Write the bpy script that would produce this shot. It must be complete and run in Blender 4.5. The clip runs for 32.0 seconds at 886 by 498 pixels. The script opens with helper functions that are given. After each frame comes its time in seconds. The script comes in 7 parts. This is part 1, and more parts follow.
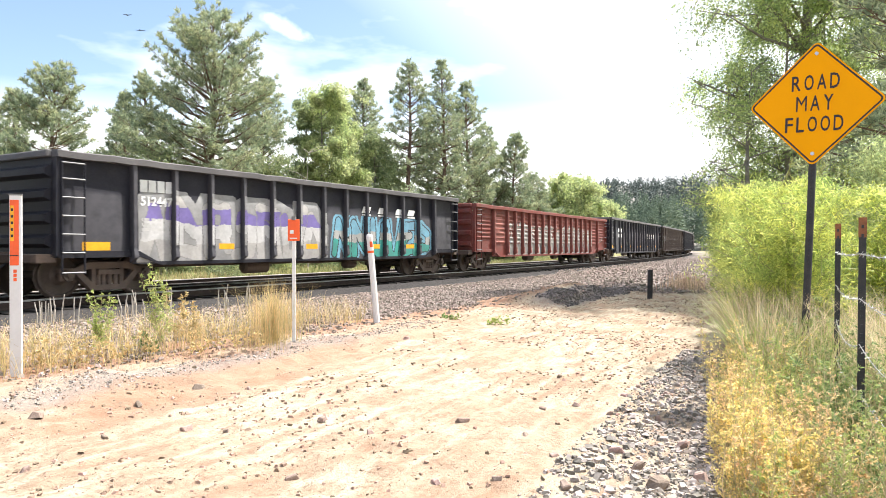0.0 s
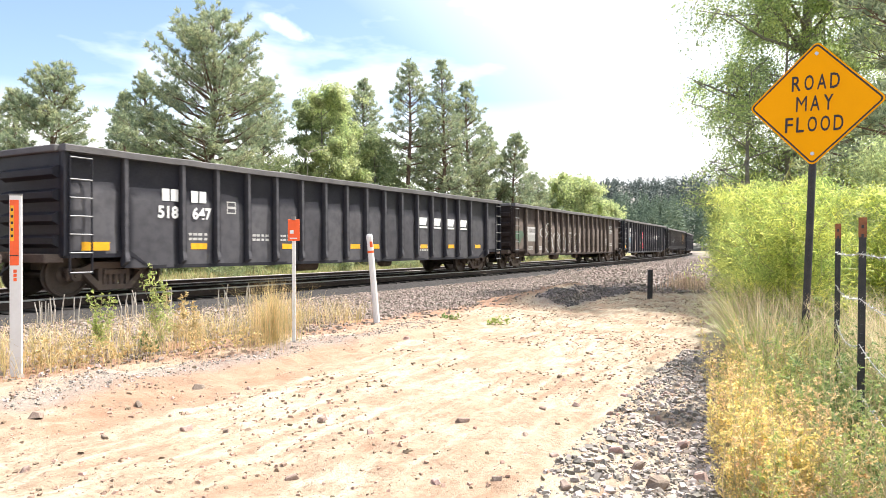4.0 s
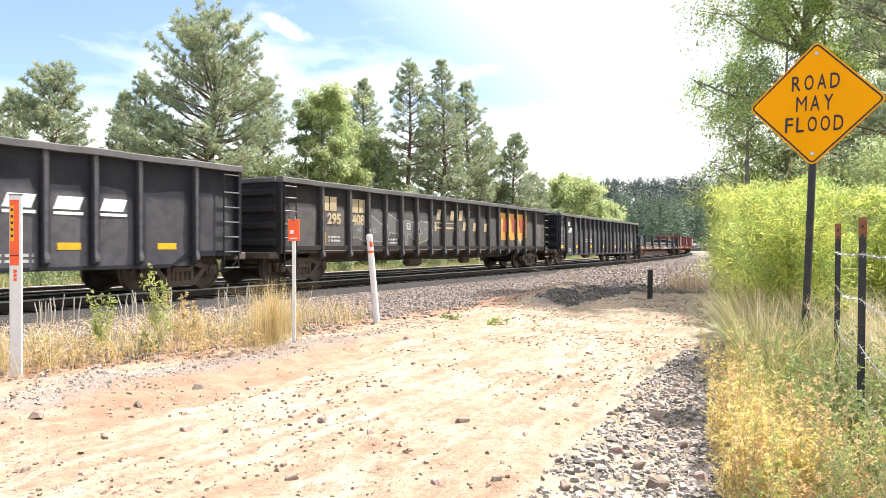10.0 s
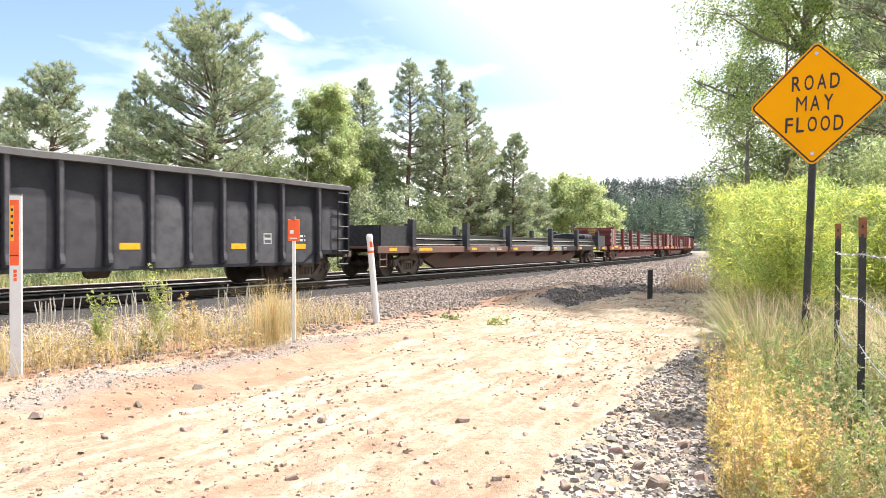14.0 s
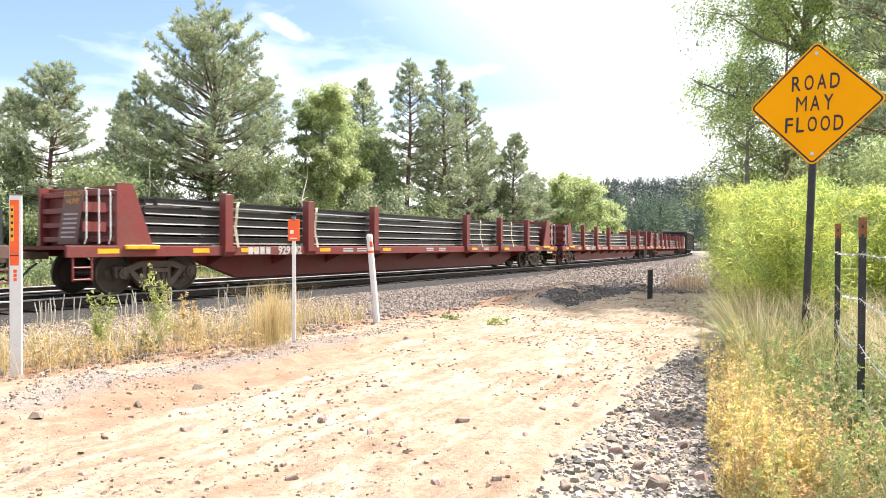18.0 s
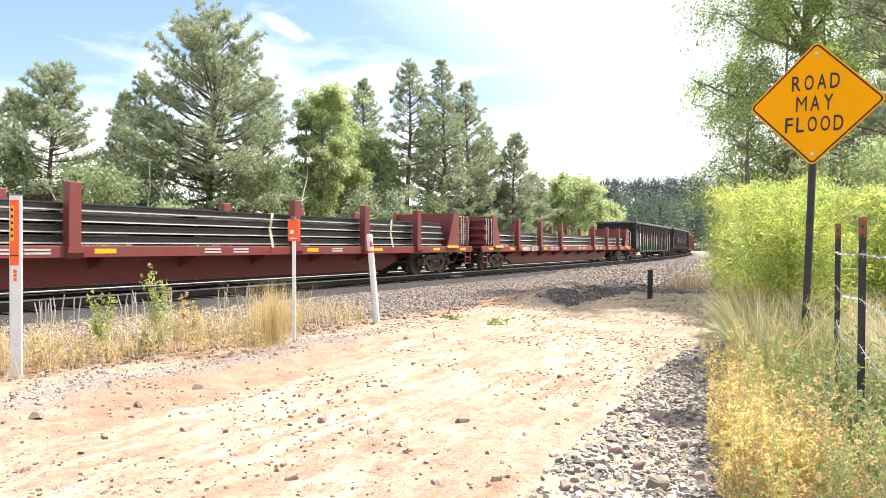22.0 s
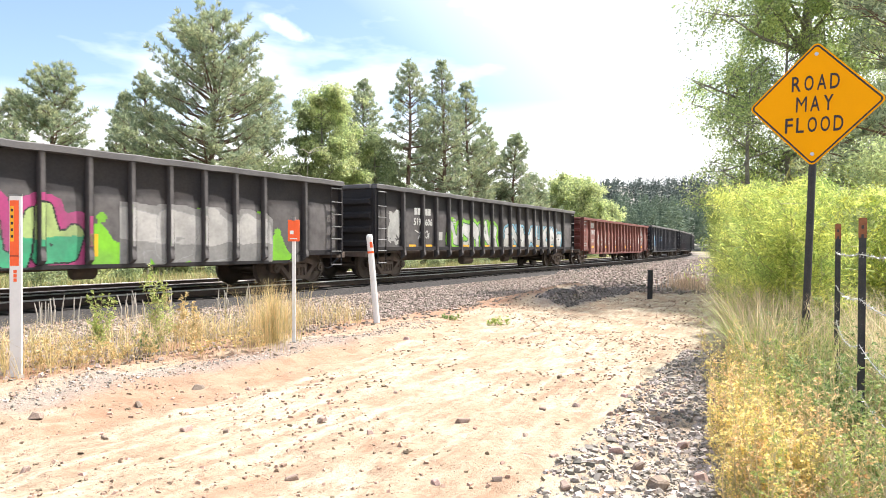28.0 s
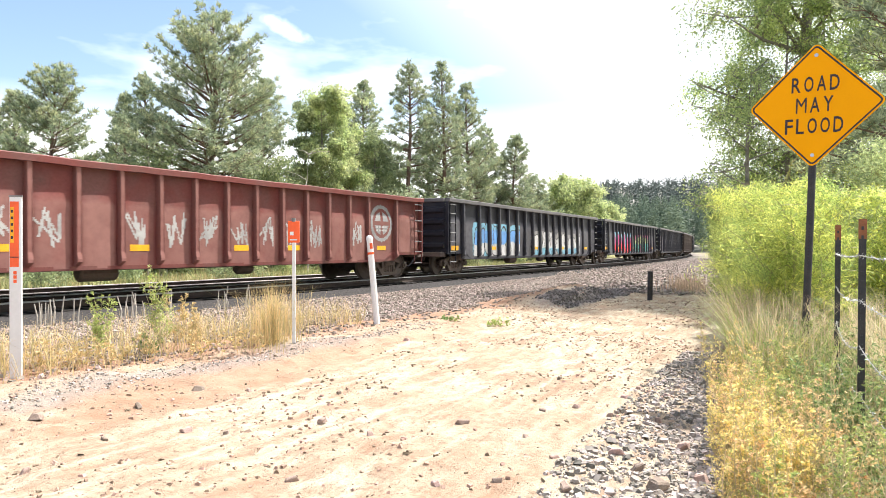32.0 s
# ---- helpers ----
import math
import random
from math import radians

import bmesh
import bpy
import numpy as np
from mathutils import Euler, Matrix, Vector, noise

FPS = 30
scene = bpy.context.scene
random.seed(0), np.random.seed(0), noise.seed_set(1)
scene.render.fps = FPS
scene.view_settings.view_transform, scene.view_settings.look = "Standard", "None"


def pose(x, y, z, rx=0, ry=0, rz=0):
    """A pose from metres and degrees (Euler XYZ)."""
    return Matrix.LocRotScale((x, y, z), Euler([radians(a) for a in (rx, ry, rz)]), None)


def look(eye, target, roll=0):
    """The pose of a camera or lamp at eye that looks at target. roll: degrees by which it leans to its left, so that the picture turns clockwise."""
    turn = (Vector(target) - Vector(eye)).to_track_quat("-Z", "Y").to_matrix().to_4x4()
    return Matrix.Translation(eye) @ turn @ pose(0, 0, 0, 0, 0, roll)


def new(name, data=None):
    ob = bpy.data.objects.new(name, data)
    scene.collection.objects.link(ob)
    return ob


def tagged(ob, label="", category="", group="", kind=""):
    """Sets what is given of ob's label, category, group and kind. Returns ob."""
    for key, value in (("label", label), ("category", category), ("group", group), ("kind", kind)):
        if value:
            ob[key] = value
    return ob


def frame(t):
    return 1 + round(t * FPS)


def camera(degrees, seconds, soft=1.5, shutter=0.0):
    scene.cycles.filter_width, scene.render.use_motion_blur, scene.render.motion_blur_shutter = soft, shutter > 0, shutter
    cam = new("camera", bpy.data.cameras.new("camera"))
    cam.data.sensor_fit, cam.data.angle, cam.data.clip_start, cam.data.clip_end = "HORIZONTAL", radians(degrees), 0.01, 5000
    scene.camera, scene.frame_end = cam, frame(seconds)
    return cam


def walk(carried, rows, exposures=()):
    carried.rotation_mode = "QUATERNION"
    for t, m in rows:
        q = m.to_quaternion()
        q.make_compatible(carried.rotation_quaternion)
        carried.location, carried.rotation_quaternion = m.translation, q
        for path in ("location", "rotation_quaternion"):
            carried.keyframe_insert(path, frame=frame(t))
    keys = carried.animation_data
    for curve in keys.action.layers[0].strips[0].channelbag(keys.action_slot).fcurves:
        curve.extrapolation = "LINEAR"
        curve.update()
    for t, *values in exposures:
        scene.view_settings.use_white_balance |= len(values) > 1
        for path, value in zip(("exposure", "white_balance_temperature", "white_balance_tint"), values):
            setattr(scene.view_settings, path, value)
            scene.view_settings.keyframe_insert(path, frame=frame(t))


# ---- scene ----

# ================= camera =================
CAM_Z = 1.55
cam = camera(65.0, 32.0, 0.75, 0.12)


def aim(drop):
    """The fixed camera, tipped by a small angle in degrees."""
    return pose(0, 0, CAM_Z, 89.81 + drop, 0, 0)


walk(cam, [(0, aim(0)), (14, aim(0)), (27.5, aim(0)), (28.2, aim(0.06)), (29.0, aim(0.14)), (31.0, aim(0.15)), (32.0, aim(0.13))])

# ================= light =================
SUN_EL, SUN_AZ = 60.0, 60.0          # azimuth: degrees to the right of the view axis
scene.view_settings.exposure = 1.07
world = bpy.data.worlds.new("world")
scene.world = world
world.use_nodes = True


def sky_world():
    nt = world.node_tree
    n, l = nt.nodes, nt.links
    n.clear()
    out = n.new("ShaderNodeOutputWorld")
    bg = n.new("ShaderNodeBackground")
    sky = n.new("ShaderNodeTexSky")
    sky.sky_type = 'NISHITA'
    sky.sun_disc = False
    sky.sun_elevation, sky.sun_rotation = radians(SUN_EL), radians(SUN_AZ)
    sky.dust_density = 1.2
    co = n.new("ShaderNodeTexCoord")
    mp = n.new("ShaderNodeMapping")
    mp.inputs["Scale"].default_value = (1.6, 1.6, 5.0)
    mp.inputs["Location"].default_value = (0.35, 0.1, 0.0)
    no = n.new("ShaderNodeTexNoise")
    no.inputs["Scale"].default_value = 1.5
    no.inputs["Detail"].default_value = 6.0
    ra = n.new("ShaderNodeMapRange")
    ra.inputs["From Min"].default_value, ra.inputs["From Max"].default_value = 0.53, 0.70
    # bright thin haze on the sunward half of the sky
    dt = n.new("ShaderNodeVectorMath")
    dt.operation = 'DOT_PRODUCT'
    dt.inputs[1].default_value = (0.472, 0.241, 0.848)
    hz = n.new("ShaderNodeMapRange")
    hz.inputs["From Min"].default_value, hz.inputs["From Max"].default_value = 0.44, 0.70
    ad = n.new("ShaderNodeMath")
    ad.operation = 'ADD'
    ad.use_clamp = True
    mx = n.new("ShaderNodeMix")
    mx.data_type = 'RGBA'
    mx.inputs["B"].default_value = (8.0, 8.2, 8.4, 1)
    l.new(co.outputs["Generated"], mp.inputs["Vector"])
    l.new(co.outputs["Generated"], dt.inputs[0])
    l.new(dt.outputs["Value"], hz.inputs["Value"])
    l.new(mp.outputs["Vector"], no.inputs["Vector"])
    l.new(no.outputs["Fac"], ra.inputs["Value"])
    l.new(ra.outputs["Result"], ad.inputs[0])
    l.new(hz.outputs["Result"], ad.inputs[1])
    # pale haze low over the horizon, and one small cloud
    sp = n.new("ShaderNodeSeparateXYZ")
    l.new(co.outputs["Generated"], sp.inputs["Vector"])
    lo = n.new("ShaderNodeMapRange")
    lo.inputs["From Min"].default_value, lo.inputs["From Max"].default_value = 0.205, 0.12
    l.new(sp.outputs["Z"], lo.inputs["Value"])
    m2 = n.new("ShaderNodeMapping")
    m2.vector_type = 'TEXTURE'
    m2.inputs["Scale"].default_value = (1.0, 1.0, 0.34)
    m2.inputs["Rotation"].default_value = (0, radians(26), 0)
    l.new(co.outputs["Generated"], m2.inputs["Vector"])
    di = n.new("ShaderNodeVectorMath")
    di.operation = 'DISTANCE'
    q = Vector((-0.213, 0.931, 0.293))
    q.rotate(Euler((0, radians(-26), 0)))
    q.z /= 0.34
    di.inputs[1].default_value = q
    l.new(m2.outputs["Vector"], di.inputs[0])
    n2 = n.new("ShaderNodeTexNoise")
    n2.inputs["Scale"].default_value, n2.inputs["Detail"].default_value = 9.0, 7.0
    l.new(co.outputs["Generated"], n2.inputs["Vector"])
    sb = n.new("ShaderNodeMath")
    sb.operation = 'MULTIPLY_ADD'
    sb.inputs[1].default_value = -0.22
    l.new(n2.outputs["Fac"], sb.inputs[0])
    l.new(di.outputs["Value"], sb.inputs[2])
    cl = n.new("ShaderNodeMapRange")
    cl.inputs["From Min"].default_value, cl.inputs["From Max"].default_value = -0.068, -0.105
    l.new(sb.outputs["Value"], cl.inputs["Value"])
    for more in (lo.outputs["Result"], cl.outputs["Result"]):
        a2 = n.new("ShaderNodeMath")
        a2.operation = 'ADD'
        a2.use_clamp = True
        l.new(ad.outputs["Value"], a2.inputs[0])
        l.new(more, a2.inputs[1])
        ad = a2
    l.new(ad.outputs["Value"], mx.inputs["Factor"])
    l.new(sky.outputs["Color"], mx.inputs["A"])
    l.new(mx.outputs["Result"], bg.inputs["Color"])
    bg.inputs["Strength"].default_value = 0.115
    l.new(bg.outputs["Background"], out.inputs["Surface"])


sky_world()
sun = new("sun", bpy.data.lights.new("sun", 'SUN'))
sun.data.energy, sun.data.angle, sun.data.color = 5.0, radians(0.6), (1.0, 0.96, 0.91)
_a, _e = radians(SUN_AZ), radians(SUN_EL)
TO_SUN = Vector((math.sin(_a) * math.cos(_e), math.cos(_a) * math.cos(_e), math.sin(_e)))
sun.matrix_world = look(TO_SUN * 60, (0, 0, 0))


# ================= materials =================
def mat(name, base, rough=0.7, metal=0.0, vary=0.25, scale=3.0, fine=40.0, bump=0.15, dist=0.01, tint=None, amount=0.5, rand=0.0, island=0.0, translucent=0.0, spec=0.4):
    """A surface with variation at two scales, relief, and a second colour in patches."""
    m = bpy.data.materials.new(name)
    m.use_nodes = True
    nt = m.node_tree
    n, l = nt.nodes, nt.links
    bs = n["Principled BSDF"]
    bs.inputs["Roughness"].default_value = rough
    bs.inputs["Metallic"].default_value = metal
    bs.inputs["Specular IOR Level"].default_value = spec
    co = n.new("ShaderNodeTexCoord")
    big = n.new("ShaderNodeTexNoise")
    big.inputs["Scale"].default_value = scale
    big.inputs["Detail"].default_value = 5
    small = n.new("ShaderNodeTexNoise")
    small.inputs["Scale"].default_value = fine
    small.inputs["Detail"].default_value = 4
    l.new(co.outputs["Object"], big.inputs["Vector"])
    l.new(co.outputs["Object"], small.inputs["Vector"])
    ra = n.new("ShaderNodeValToRGB")
    ra.color_ramp.elements[0].position, ra.color_ramp.elements[1].position = 0.42, 0.62
    l.new(big.outputs["Fac"], ra.inputs["Fac"])
    mx = n.new("ShaderNodeMix")
    mx.data_type = 'RGBA'
    mx.inputs["A"].default_value = (*base, 1)
    t2 = tint or tuple(c * (1 - vary) for c in base)
    mx.inputs["B"].default_value = (*[base[i] * (1 - amount) + t2[i] * amount for i in range(3)], 1) if tint else (*t2, 1)
    l.new(ra.outputs["Color"], mx.inputs["Factor"])
    hs = n.new("ShaderNodeHueSaturation")
    mr = n.new("ShaderNodeMapRange")
    mr.inputs["To Min"].default_value, mr.inputs["To Max"].default_value = 1 - vary, 1 + vary
    l.new(small.outputs["Fac"], mr.inputs["Value"])
    l.new(mx.outputs["Result"], hs.inputs["Color"])
    l.new(mr.outputs["Result"], hs.inputs["Value"])
    colour = hs.outputs["Color"]
    if rand or island:
        src = n.new("ShaderNodeNewGeometry").outputs["Random Per Island"] if island else n.new("ShaderNodeObjectInfo").outputs["Random"]
        k = island or rand
        h2 = n.new("ShaderNodeHueSaturation")
        m2 = n.new("ShaderNodeMapRange")
        m2.inputs["To Min"].default_value, m2.inputs["To Max"].default_value = 1 - k, 1 + k
        l.new(src, m2.inputs["Value"])
        l.new(m2.outputs["Result"], h2.inputs["Value"])
        m3 = n.new("ShaderNodeMapRange")
        m3.inputs["To Min"].default_value, m3.inputs["To Max"].default_value = 0.5 + 0.06 * k, 0.5 - 0.06 * k
        l.new(src, m3.inputs["Value"])
        l.new(m3.outputs["Result"], h2.inputs["Hue"])
        l.new(colour, h2.inputs["Color"])
        colour = h2.outputs["Color"]
    l.new(colour, bs.inputs["Base Color"])
    if bump:
        bp = n.new("ShaderNodeBump")
        bp.inputs["Strength"].default_value = bump
        bp.inputs["Distance"].default_value = dist
        l.new(small.outputs["Fac"], bp.inputs["Height"])
        l.new(bp.outputs["Normal"], bs.inputs["Normal"])
    if translucent:
        tr = n.new("ShaderNodeBsdfTranslucent")
        l.new(colour, tr.inputs["Color"])
        ms = n.new("ShaderNodeMixShader")
        ms.inputs["Fac"].default_value = translucent
        l.new(bs.outputs["BSDF"], ms.inputs[1])
        l.new(tr.outputs["BSDF"], ms.inputs[2])
        l.new(ms.outputs["Shader"], n["Material Output"].inputs["Surface"])
    return m


def sunlit_wear(m, lit_tone, rough=0.75):
    """Paints sunlight and dusty wear into the colour of panels bent outwards by loads."""
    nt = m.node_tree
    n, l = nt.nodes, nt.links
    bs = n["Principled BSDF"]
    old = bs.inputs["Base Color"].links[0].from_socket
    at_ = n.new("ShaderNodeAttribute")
    at_.attribute_name = "sunlit_scuff"
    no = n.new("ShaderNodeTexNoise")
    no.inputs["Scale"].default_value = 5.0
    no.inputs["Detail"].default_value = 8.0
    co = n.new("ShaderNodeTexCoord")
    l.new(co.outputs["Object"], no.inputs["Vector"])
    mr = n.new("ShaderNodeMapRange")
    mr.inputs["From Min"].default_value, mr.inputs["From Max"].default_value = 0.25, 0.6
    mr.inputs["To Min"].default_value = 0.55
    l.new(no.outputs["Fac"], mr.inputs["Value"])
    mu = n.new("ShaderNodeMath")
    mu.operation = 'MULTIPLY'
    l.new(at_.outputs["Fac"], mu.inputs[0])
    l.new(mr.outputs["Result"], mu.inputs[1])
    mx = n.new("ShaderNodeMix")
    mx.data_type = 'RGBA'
    mx.inputs["B"].default_value = (*lit_tone, 1)
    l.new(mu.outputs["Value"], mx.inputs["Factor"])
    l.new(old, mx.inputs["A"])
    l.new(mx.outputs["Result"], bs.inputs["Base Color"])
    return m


M = {}
M["black_car"] = sunlit_wear(mat("black_car_paint", (0.024, 0.024, 0.031), 0.5, 0, 0.3, 1.2, 25, 0.1, tint=(0.05, 0.048, 0.052), amount=0.4, spec=0.12), (0.115, 0.111, 0.12))
M["dark_car"] = sunlit_wear(mat("weathered_black_paint", (0.034, 0.032, 0.034), 0.6, 0, 0.3, 1.0, 22, 0.1, tint=(0.055, 0.046, 0.042), amount=0.5, spec=0.1), (0.15, 0.138, 0.136))
M["brown_car"] = sunlit_wear(mat("weathered_brown_paint", (0.04, 0.03, 0.028), 0.65, 0, 0.3, 1.0, 22, 0.1, tint=(0.075, 0.057, 0.05), amount=0.6, spec=0.12), (0.21, 0.17, 0.148))
M["red_car"] = sunlit_wear(mat("oxide_red_paint", (0.165, 0.047, 0.04), 0.6, 0, 0.3, 1.4, 20, 0.12, tint=(0.14, 0.068, 0.058), amount=0.7, spec=0.25), (0.26, 0.125, 0.105))
M["rust_car"] = sunlit_wear(mat("faded_red_paint", (0.2, 0.052, 0.042), 0.65, 0, 0.3, 1.8, 18, 0.12, tint=(0.17, 0.08, 0.07), amount=0.7, spec=0.25), (0.3, 0.125, 0.105))
M["flat_red"] = mat("flat_car_red_paint", (0.2, 0.04, 0.035), 0.55, 0, 0.25, 1.5, 20, 0.1, tint=(0.16, 0.06, 0.05), amount=0.6)
M["flat_brown"] = mat("flat_car_brown_paint", (0.17, 0.085, 0.065), 0.65, 0, 0.3, 1.2, 20, 0.1, tint=(0.12, 0.09, 0.08), amount=0.7)
M["grime"] = mat("truck_grime", (0.11, 0.084, 0.07), 0.8, 0, 0.3, 4, 30, 0.2, tint=(0.17, 0.12, 0.09), amount=0.6)
M["wheel"] = mat("wheel_steel", (0.11, 0.085, 0.07), 0.55, 0.3, 0.25, 3, 30, 0.1)
M["tread"] = mat("polished_steel", (0.45, 0.44, 0.43), 0.35, 0.15, 0.1, 6, 40, 0.05)
M["rail_side"] = mat("rusted_rail", (0.06, 0.042, 0.034), 0.75, 0.2, 0.25, 5, 60, 0.15)
M["rail_load"] = mat("new_rail_steel", (0.06, 0.057, 0.057), 0.45, 0.2, 0.25, 2, 30, 0.1, tint=(0.1, 0.085, 0.08), amount=0.5, rand=0.25)
M["rail_edge"] = mat("rail_lit_edge", (0.72, 0.7, 0.67), 0.45, 0.3, 0.2, 2, 30, 0.05, rand=0.2)
M["rail_worn"] = mat("worn_bright_rail", (0.42, 0.38, 0.36), 0.5, 0.3, 0.25, 5, 60, 0.1)
M["chord_dust"] = mat("dusty_top_chord", (0.125, 0.118, 0.118), 0.75, 0, 0.3, 1.2, 25, 0.15, tint=(0.075, 0.07, 0.072), amount=0.6)
M["tie"] = mat("creosoted_wood", (0.028, 0.024, 0.021), 0.9, 0, 0.3, 6, 50, 0.3, rand=0.25)
M["yellow"] = mat("reflective_yellow", (0.85, 0.42, 0.02), 0.5, 0, 0.15, 6, 40, 0.02)
M["white"] = mat("white_paint", (0.75, 0.75, 0.73), 0.6, 0, 0.12, 4, 40, 0.03)
M["stencil"] = mat("faded_white_stencil", (0.5, 0.49, 0.47), 0.7, 0, 0.2, 4, 60, 0.03)
M["chrome"] = mat("galvanised_bar", (0.2, 0.2, 0.2), 0.6, 0.2, 0.15, 6, 40, 0.05)
M["ballast"] = mat("ballast_rock", (0.275, 0.222, 0.185), 0.85, 0, 0.25, 9, 60, 0.3, island=0.5)
M["gravel"] = mat("grey_gravel", (0.33, 0.29, 0.258), 0.85, 0, 0.25, 9, 60, 0.3, island=0.5)
M["rubble"] = mat("dark_rubble", (0.18, 0.155, 0.145), 0.9, 0, 0.25, 9, 60, 0.3, island=0.4)
M["stone"] = mat("field_stone", (0.33, 0.24, 0.2), 0.85, 0, 0.25, 9, 40, 0.3, rand=0.4)
M["post_white"] = mat("white_marker_plastic", (0.7, 0.7, 0.7), 0.5, 0, 0.06, 4, 30, 0.03)
M["post_orange"] = mat("orange_marker_plastic", (0.85, 0.12, 0.03), 0.5, 0, 0.08, 4, 30, 0.03)
M["post_dark"] = mat("dark_painted_steel", (0.035, 0.036, 0.042), 0.6, 0.2, 0.25, 8, 60, 0.1, tint=(0.08, 0.07, 0.066), amount=0.4)
M["rust"] = mat("rusty_iron", (0.3, 0.12, 0.06), 0.85, 0.1, 0.3, 12, 60, 0.2)
M["sign_orange"] = mat("sign_sheeting", (0.9, 0.37, 0.0), 0.5, 0, 0.03, 3, 80, 0.0, spec=0.08)
M["sign_black"] = mat("sign_ink", (0.03, 0.02, 0.025), 0.5, 0, 0.05, 3, 80, 0.0)
M["alu"] = mat("sign_aluminium", (0.55, 0.55, 0.56), 0.4, 0.8, 0.1, 5, 50, 0.05)
M["bark"] = mat("pine_bark", (0.2, 0.13, 0.1), 0.9, 0, 0.35, 6, 30, 0.5, 0.03)
M["bark_grey"] = mat("cottonwood_bark", (0.28, 0.25, 0.21), 0.9, 0, 0.3, 6, 30, 0.5, 0.03)
M["pine"] = mat("pine_needles", (0.29, 0.35, 0.225), 0.6, 0, 0.2, 1.2, 9, 0, island=0.5, translucent=0.45, tint=(0.43, 0.455, 0.27), amount=0.85)
M["leaf"] = mat("broad_leaves", (0.35, 0.42, 0.23), 0.65, 0, 0.2, 0.9, 9, 0, island=0.45, translucent=0.45, tint=(0.38, 0.43, 0.24), amount=0.9)
M["leaf_bright"] = mat("bright_leaves", (0.43, 0.51, 0.235), 0.65, 0, 0.2, 0.9, 9, 0, island=0.45, translucent=0.5, tint=(0.53, 0.56, 0.3), amount=0.9)
M["leaf_yellow"] = mat("yellow_weed_leaves", (0.84, 0.71, 0.28), 0.6, 0, 0.2, 3, 9, 0, island=0.5, translucent=0.55)
M["willow"] = mat("willow_leaves", (0.58, 0.62, 0.17), 0.55, 0, 0.25, 2.2, 9, 0, island=0.5, translucent=0.55, tint=(0.36, 0.48, 0.15), amount=0.9, spec=0.25)
M["willow_stem"] = mat("willow_stems", (0.36, 0.37, 0.16), 0.7, 0, 0.2, 4, 30, 0.1)
M["leaf_orange"] = mat("withered_weed_leaves", (0.82, 0.61, 0.33), 0.6, 0, 0.2, 3, 9, 0, island=0.5, translucent=0.5)
M["leaf_dark"] = mat("shaded_thicket_leaves", (0.27, 0.33, 0.17), 0.7, 0, 0.2, 0.7, 9, 0, island=0.45, translucent=0.4, tint=(0.3, 0.34, 0.17), amount=0.9, spec=0.2)
M["straw"] = mat("dry_grass", (0.7, 0.59, 0.38), 0.8, 0, 0.2, 3, 9, 0, island=0.35, translucent=0.3)
M["leaf_cotton"] = mat("cottonwood_leaves", (0.42, 0.52, 0.24), 0.55, 0, 0.2, 0.6, 9, 0, island=0.45, translucent=0.55, tint=(0.5, 0.58, 0.2), amount=0.8, spec=0.25)
M["weed_green"] = mat("weed_leaves", (0.25, 0.35, 0.14), 0.6, 0, 0.2, 3, 9, 0, island=0.45, translucent=0.4, tint=(0.35, 0.36, 0.12), amount=0.7)
M["weed_bright"] = mat("fresh_weed_leaves", (0.44, 0.52, 0.17), 0.6, 0, 0.2, 3, 9, 0, island=0.35, translucent=0.4)
M["russet"] = mat("russet_dry_grass", (0.58, 0.42, 0.28), 0.8, 0, 0.2, 3, 9, 0, island=0.35, translucent=0.3)
M["dead_wood"] = mat("bleached_dead_wood", (0.42, 0.38, 0.33), 0.85, 0, 0.2, 4, 30, 0.2)
M["wire"] = mat("galvanised_wire", (0.45, 0.45, 0.44), 0.5, 0.6, 0.2, 20, 60, 0.0)
M["clod"] = mat("reddish_clods", (0.34, 0.235, 0.175), 0.9, 0, 0.25, 9, 40, 0.2, island=0.45)
M["meadow"] = mat("meadow_grass", (0.62, 0.49, 0.24), 0.8, 0, 0.2, 3, 9, 0, island=0.4, translucent=0.35)
M["meadow_green"] = mat("rough_grass", (0.24, 0.28, 0.11), 0.8, 0, 0.2, 0.8, 9, 0, island=0.4, translucent=0.35, tint=(0.42, 0.36, 0.18), amount=0.9)
M["feather"] = mat("dark_feathers", (0.05, 0.045, 0.04), 0.8, 0, 0.2, 5, 40, 0.1)
M["hill_tree"] = mat("far_conifers", (0.095, 0.12, 0.106), 0.9, 0, 0.3, 0.03, 0.5, 0, island=0.35, tint=(0.045, 0.062, 0.056), amount=0.9)
M["valley_tree"] = mat("valley_conifers", (0.15, 0.195, 0.13), 0.9, 0, 0.3, 0.05, 0.5, 0, island=0.35, translucent=0.2, tint=(0.085, 0.125, 0.095), amount=0.9)

# ================= track geometry =================
RAIL_Z = 0.51
PX, PY, PHI, KAPPA = 0.5936, 27.109, 0.5156, -0.00166
SPEED = 9.533


def track(s, d=0.0):
    """Point at arc length s, d metres from the track's middle towards the road, and the heading phi."""
    phi = PHI + KAPPA * s
    x = PX + (math.cos(PHI) - math.cos(phi)) / KAPPA
    y = PY + (math.sin(phi) - math.sin(PHI)) / KAPPA
    return x + (d - 1.5) * math.cos(phi), y - (d - 1.5) * math.sin(phi), phi


CX, CY = PX + math.cos(PHI) / KAPPA, PY - math.sin(PHI) / KAPPA


def sd_of(x, y):
    """Arc length and distance from the track's middle of points (arrays)."""
    r = np.hypot(x - CX, y - CY)
    phi = np.arctan2(-(y - CY), x - CX)
    return (phi - PHI) / KAPPA, r + 1 / KAPPA + 1.5


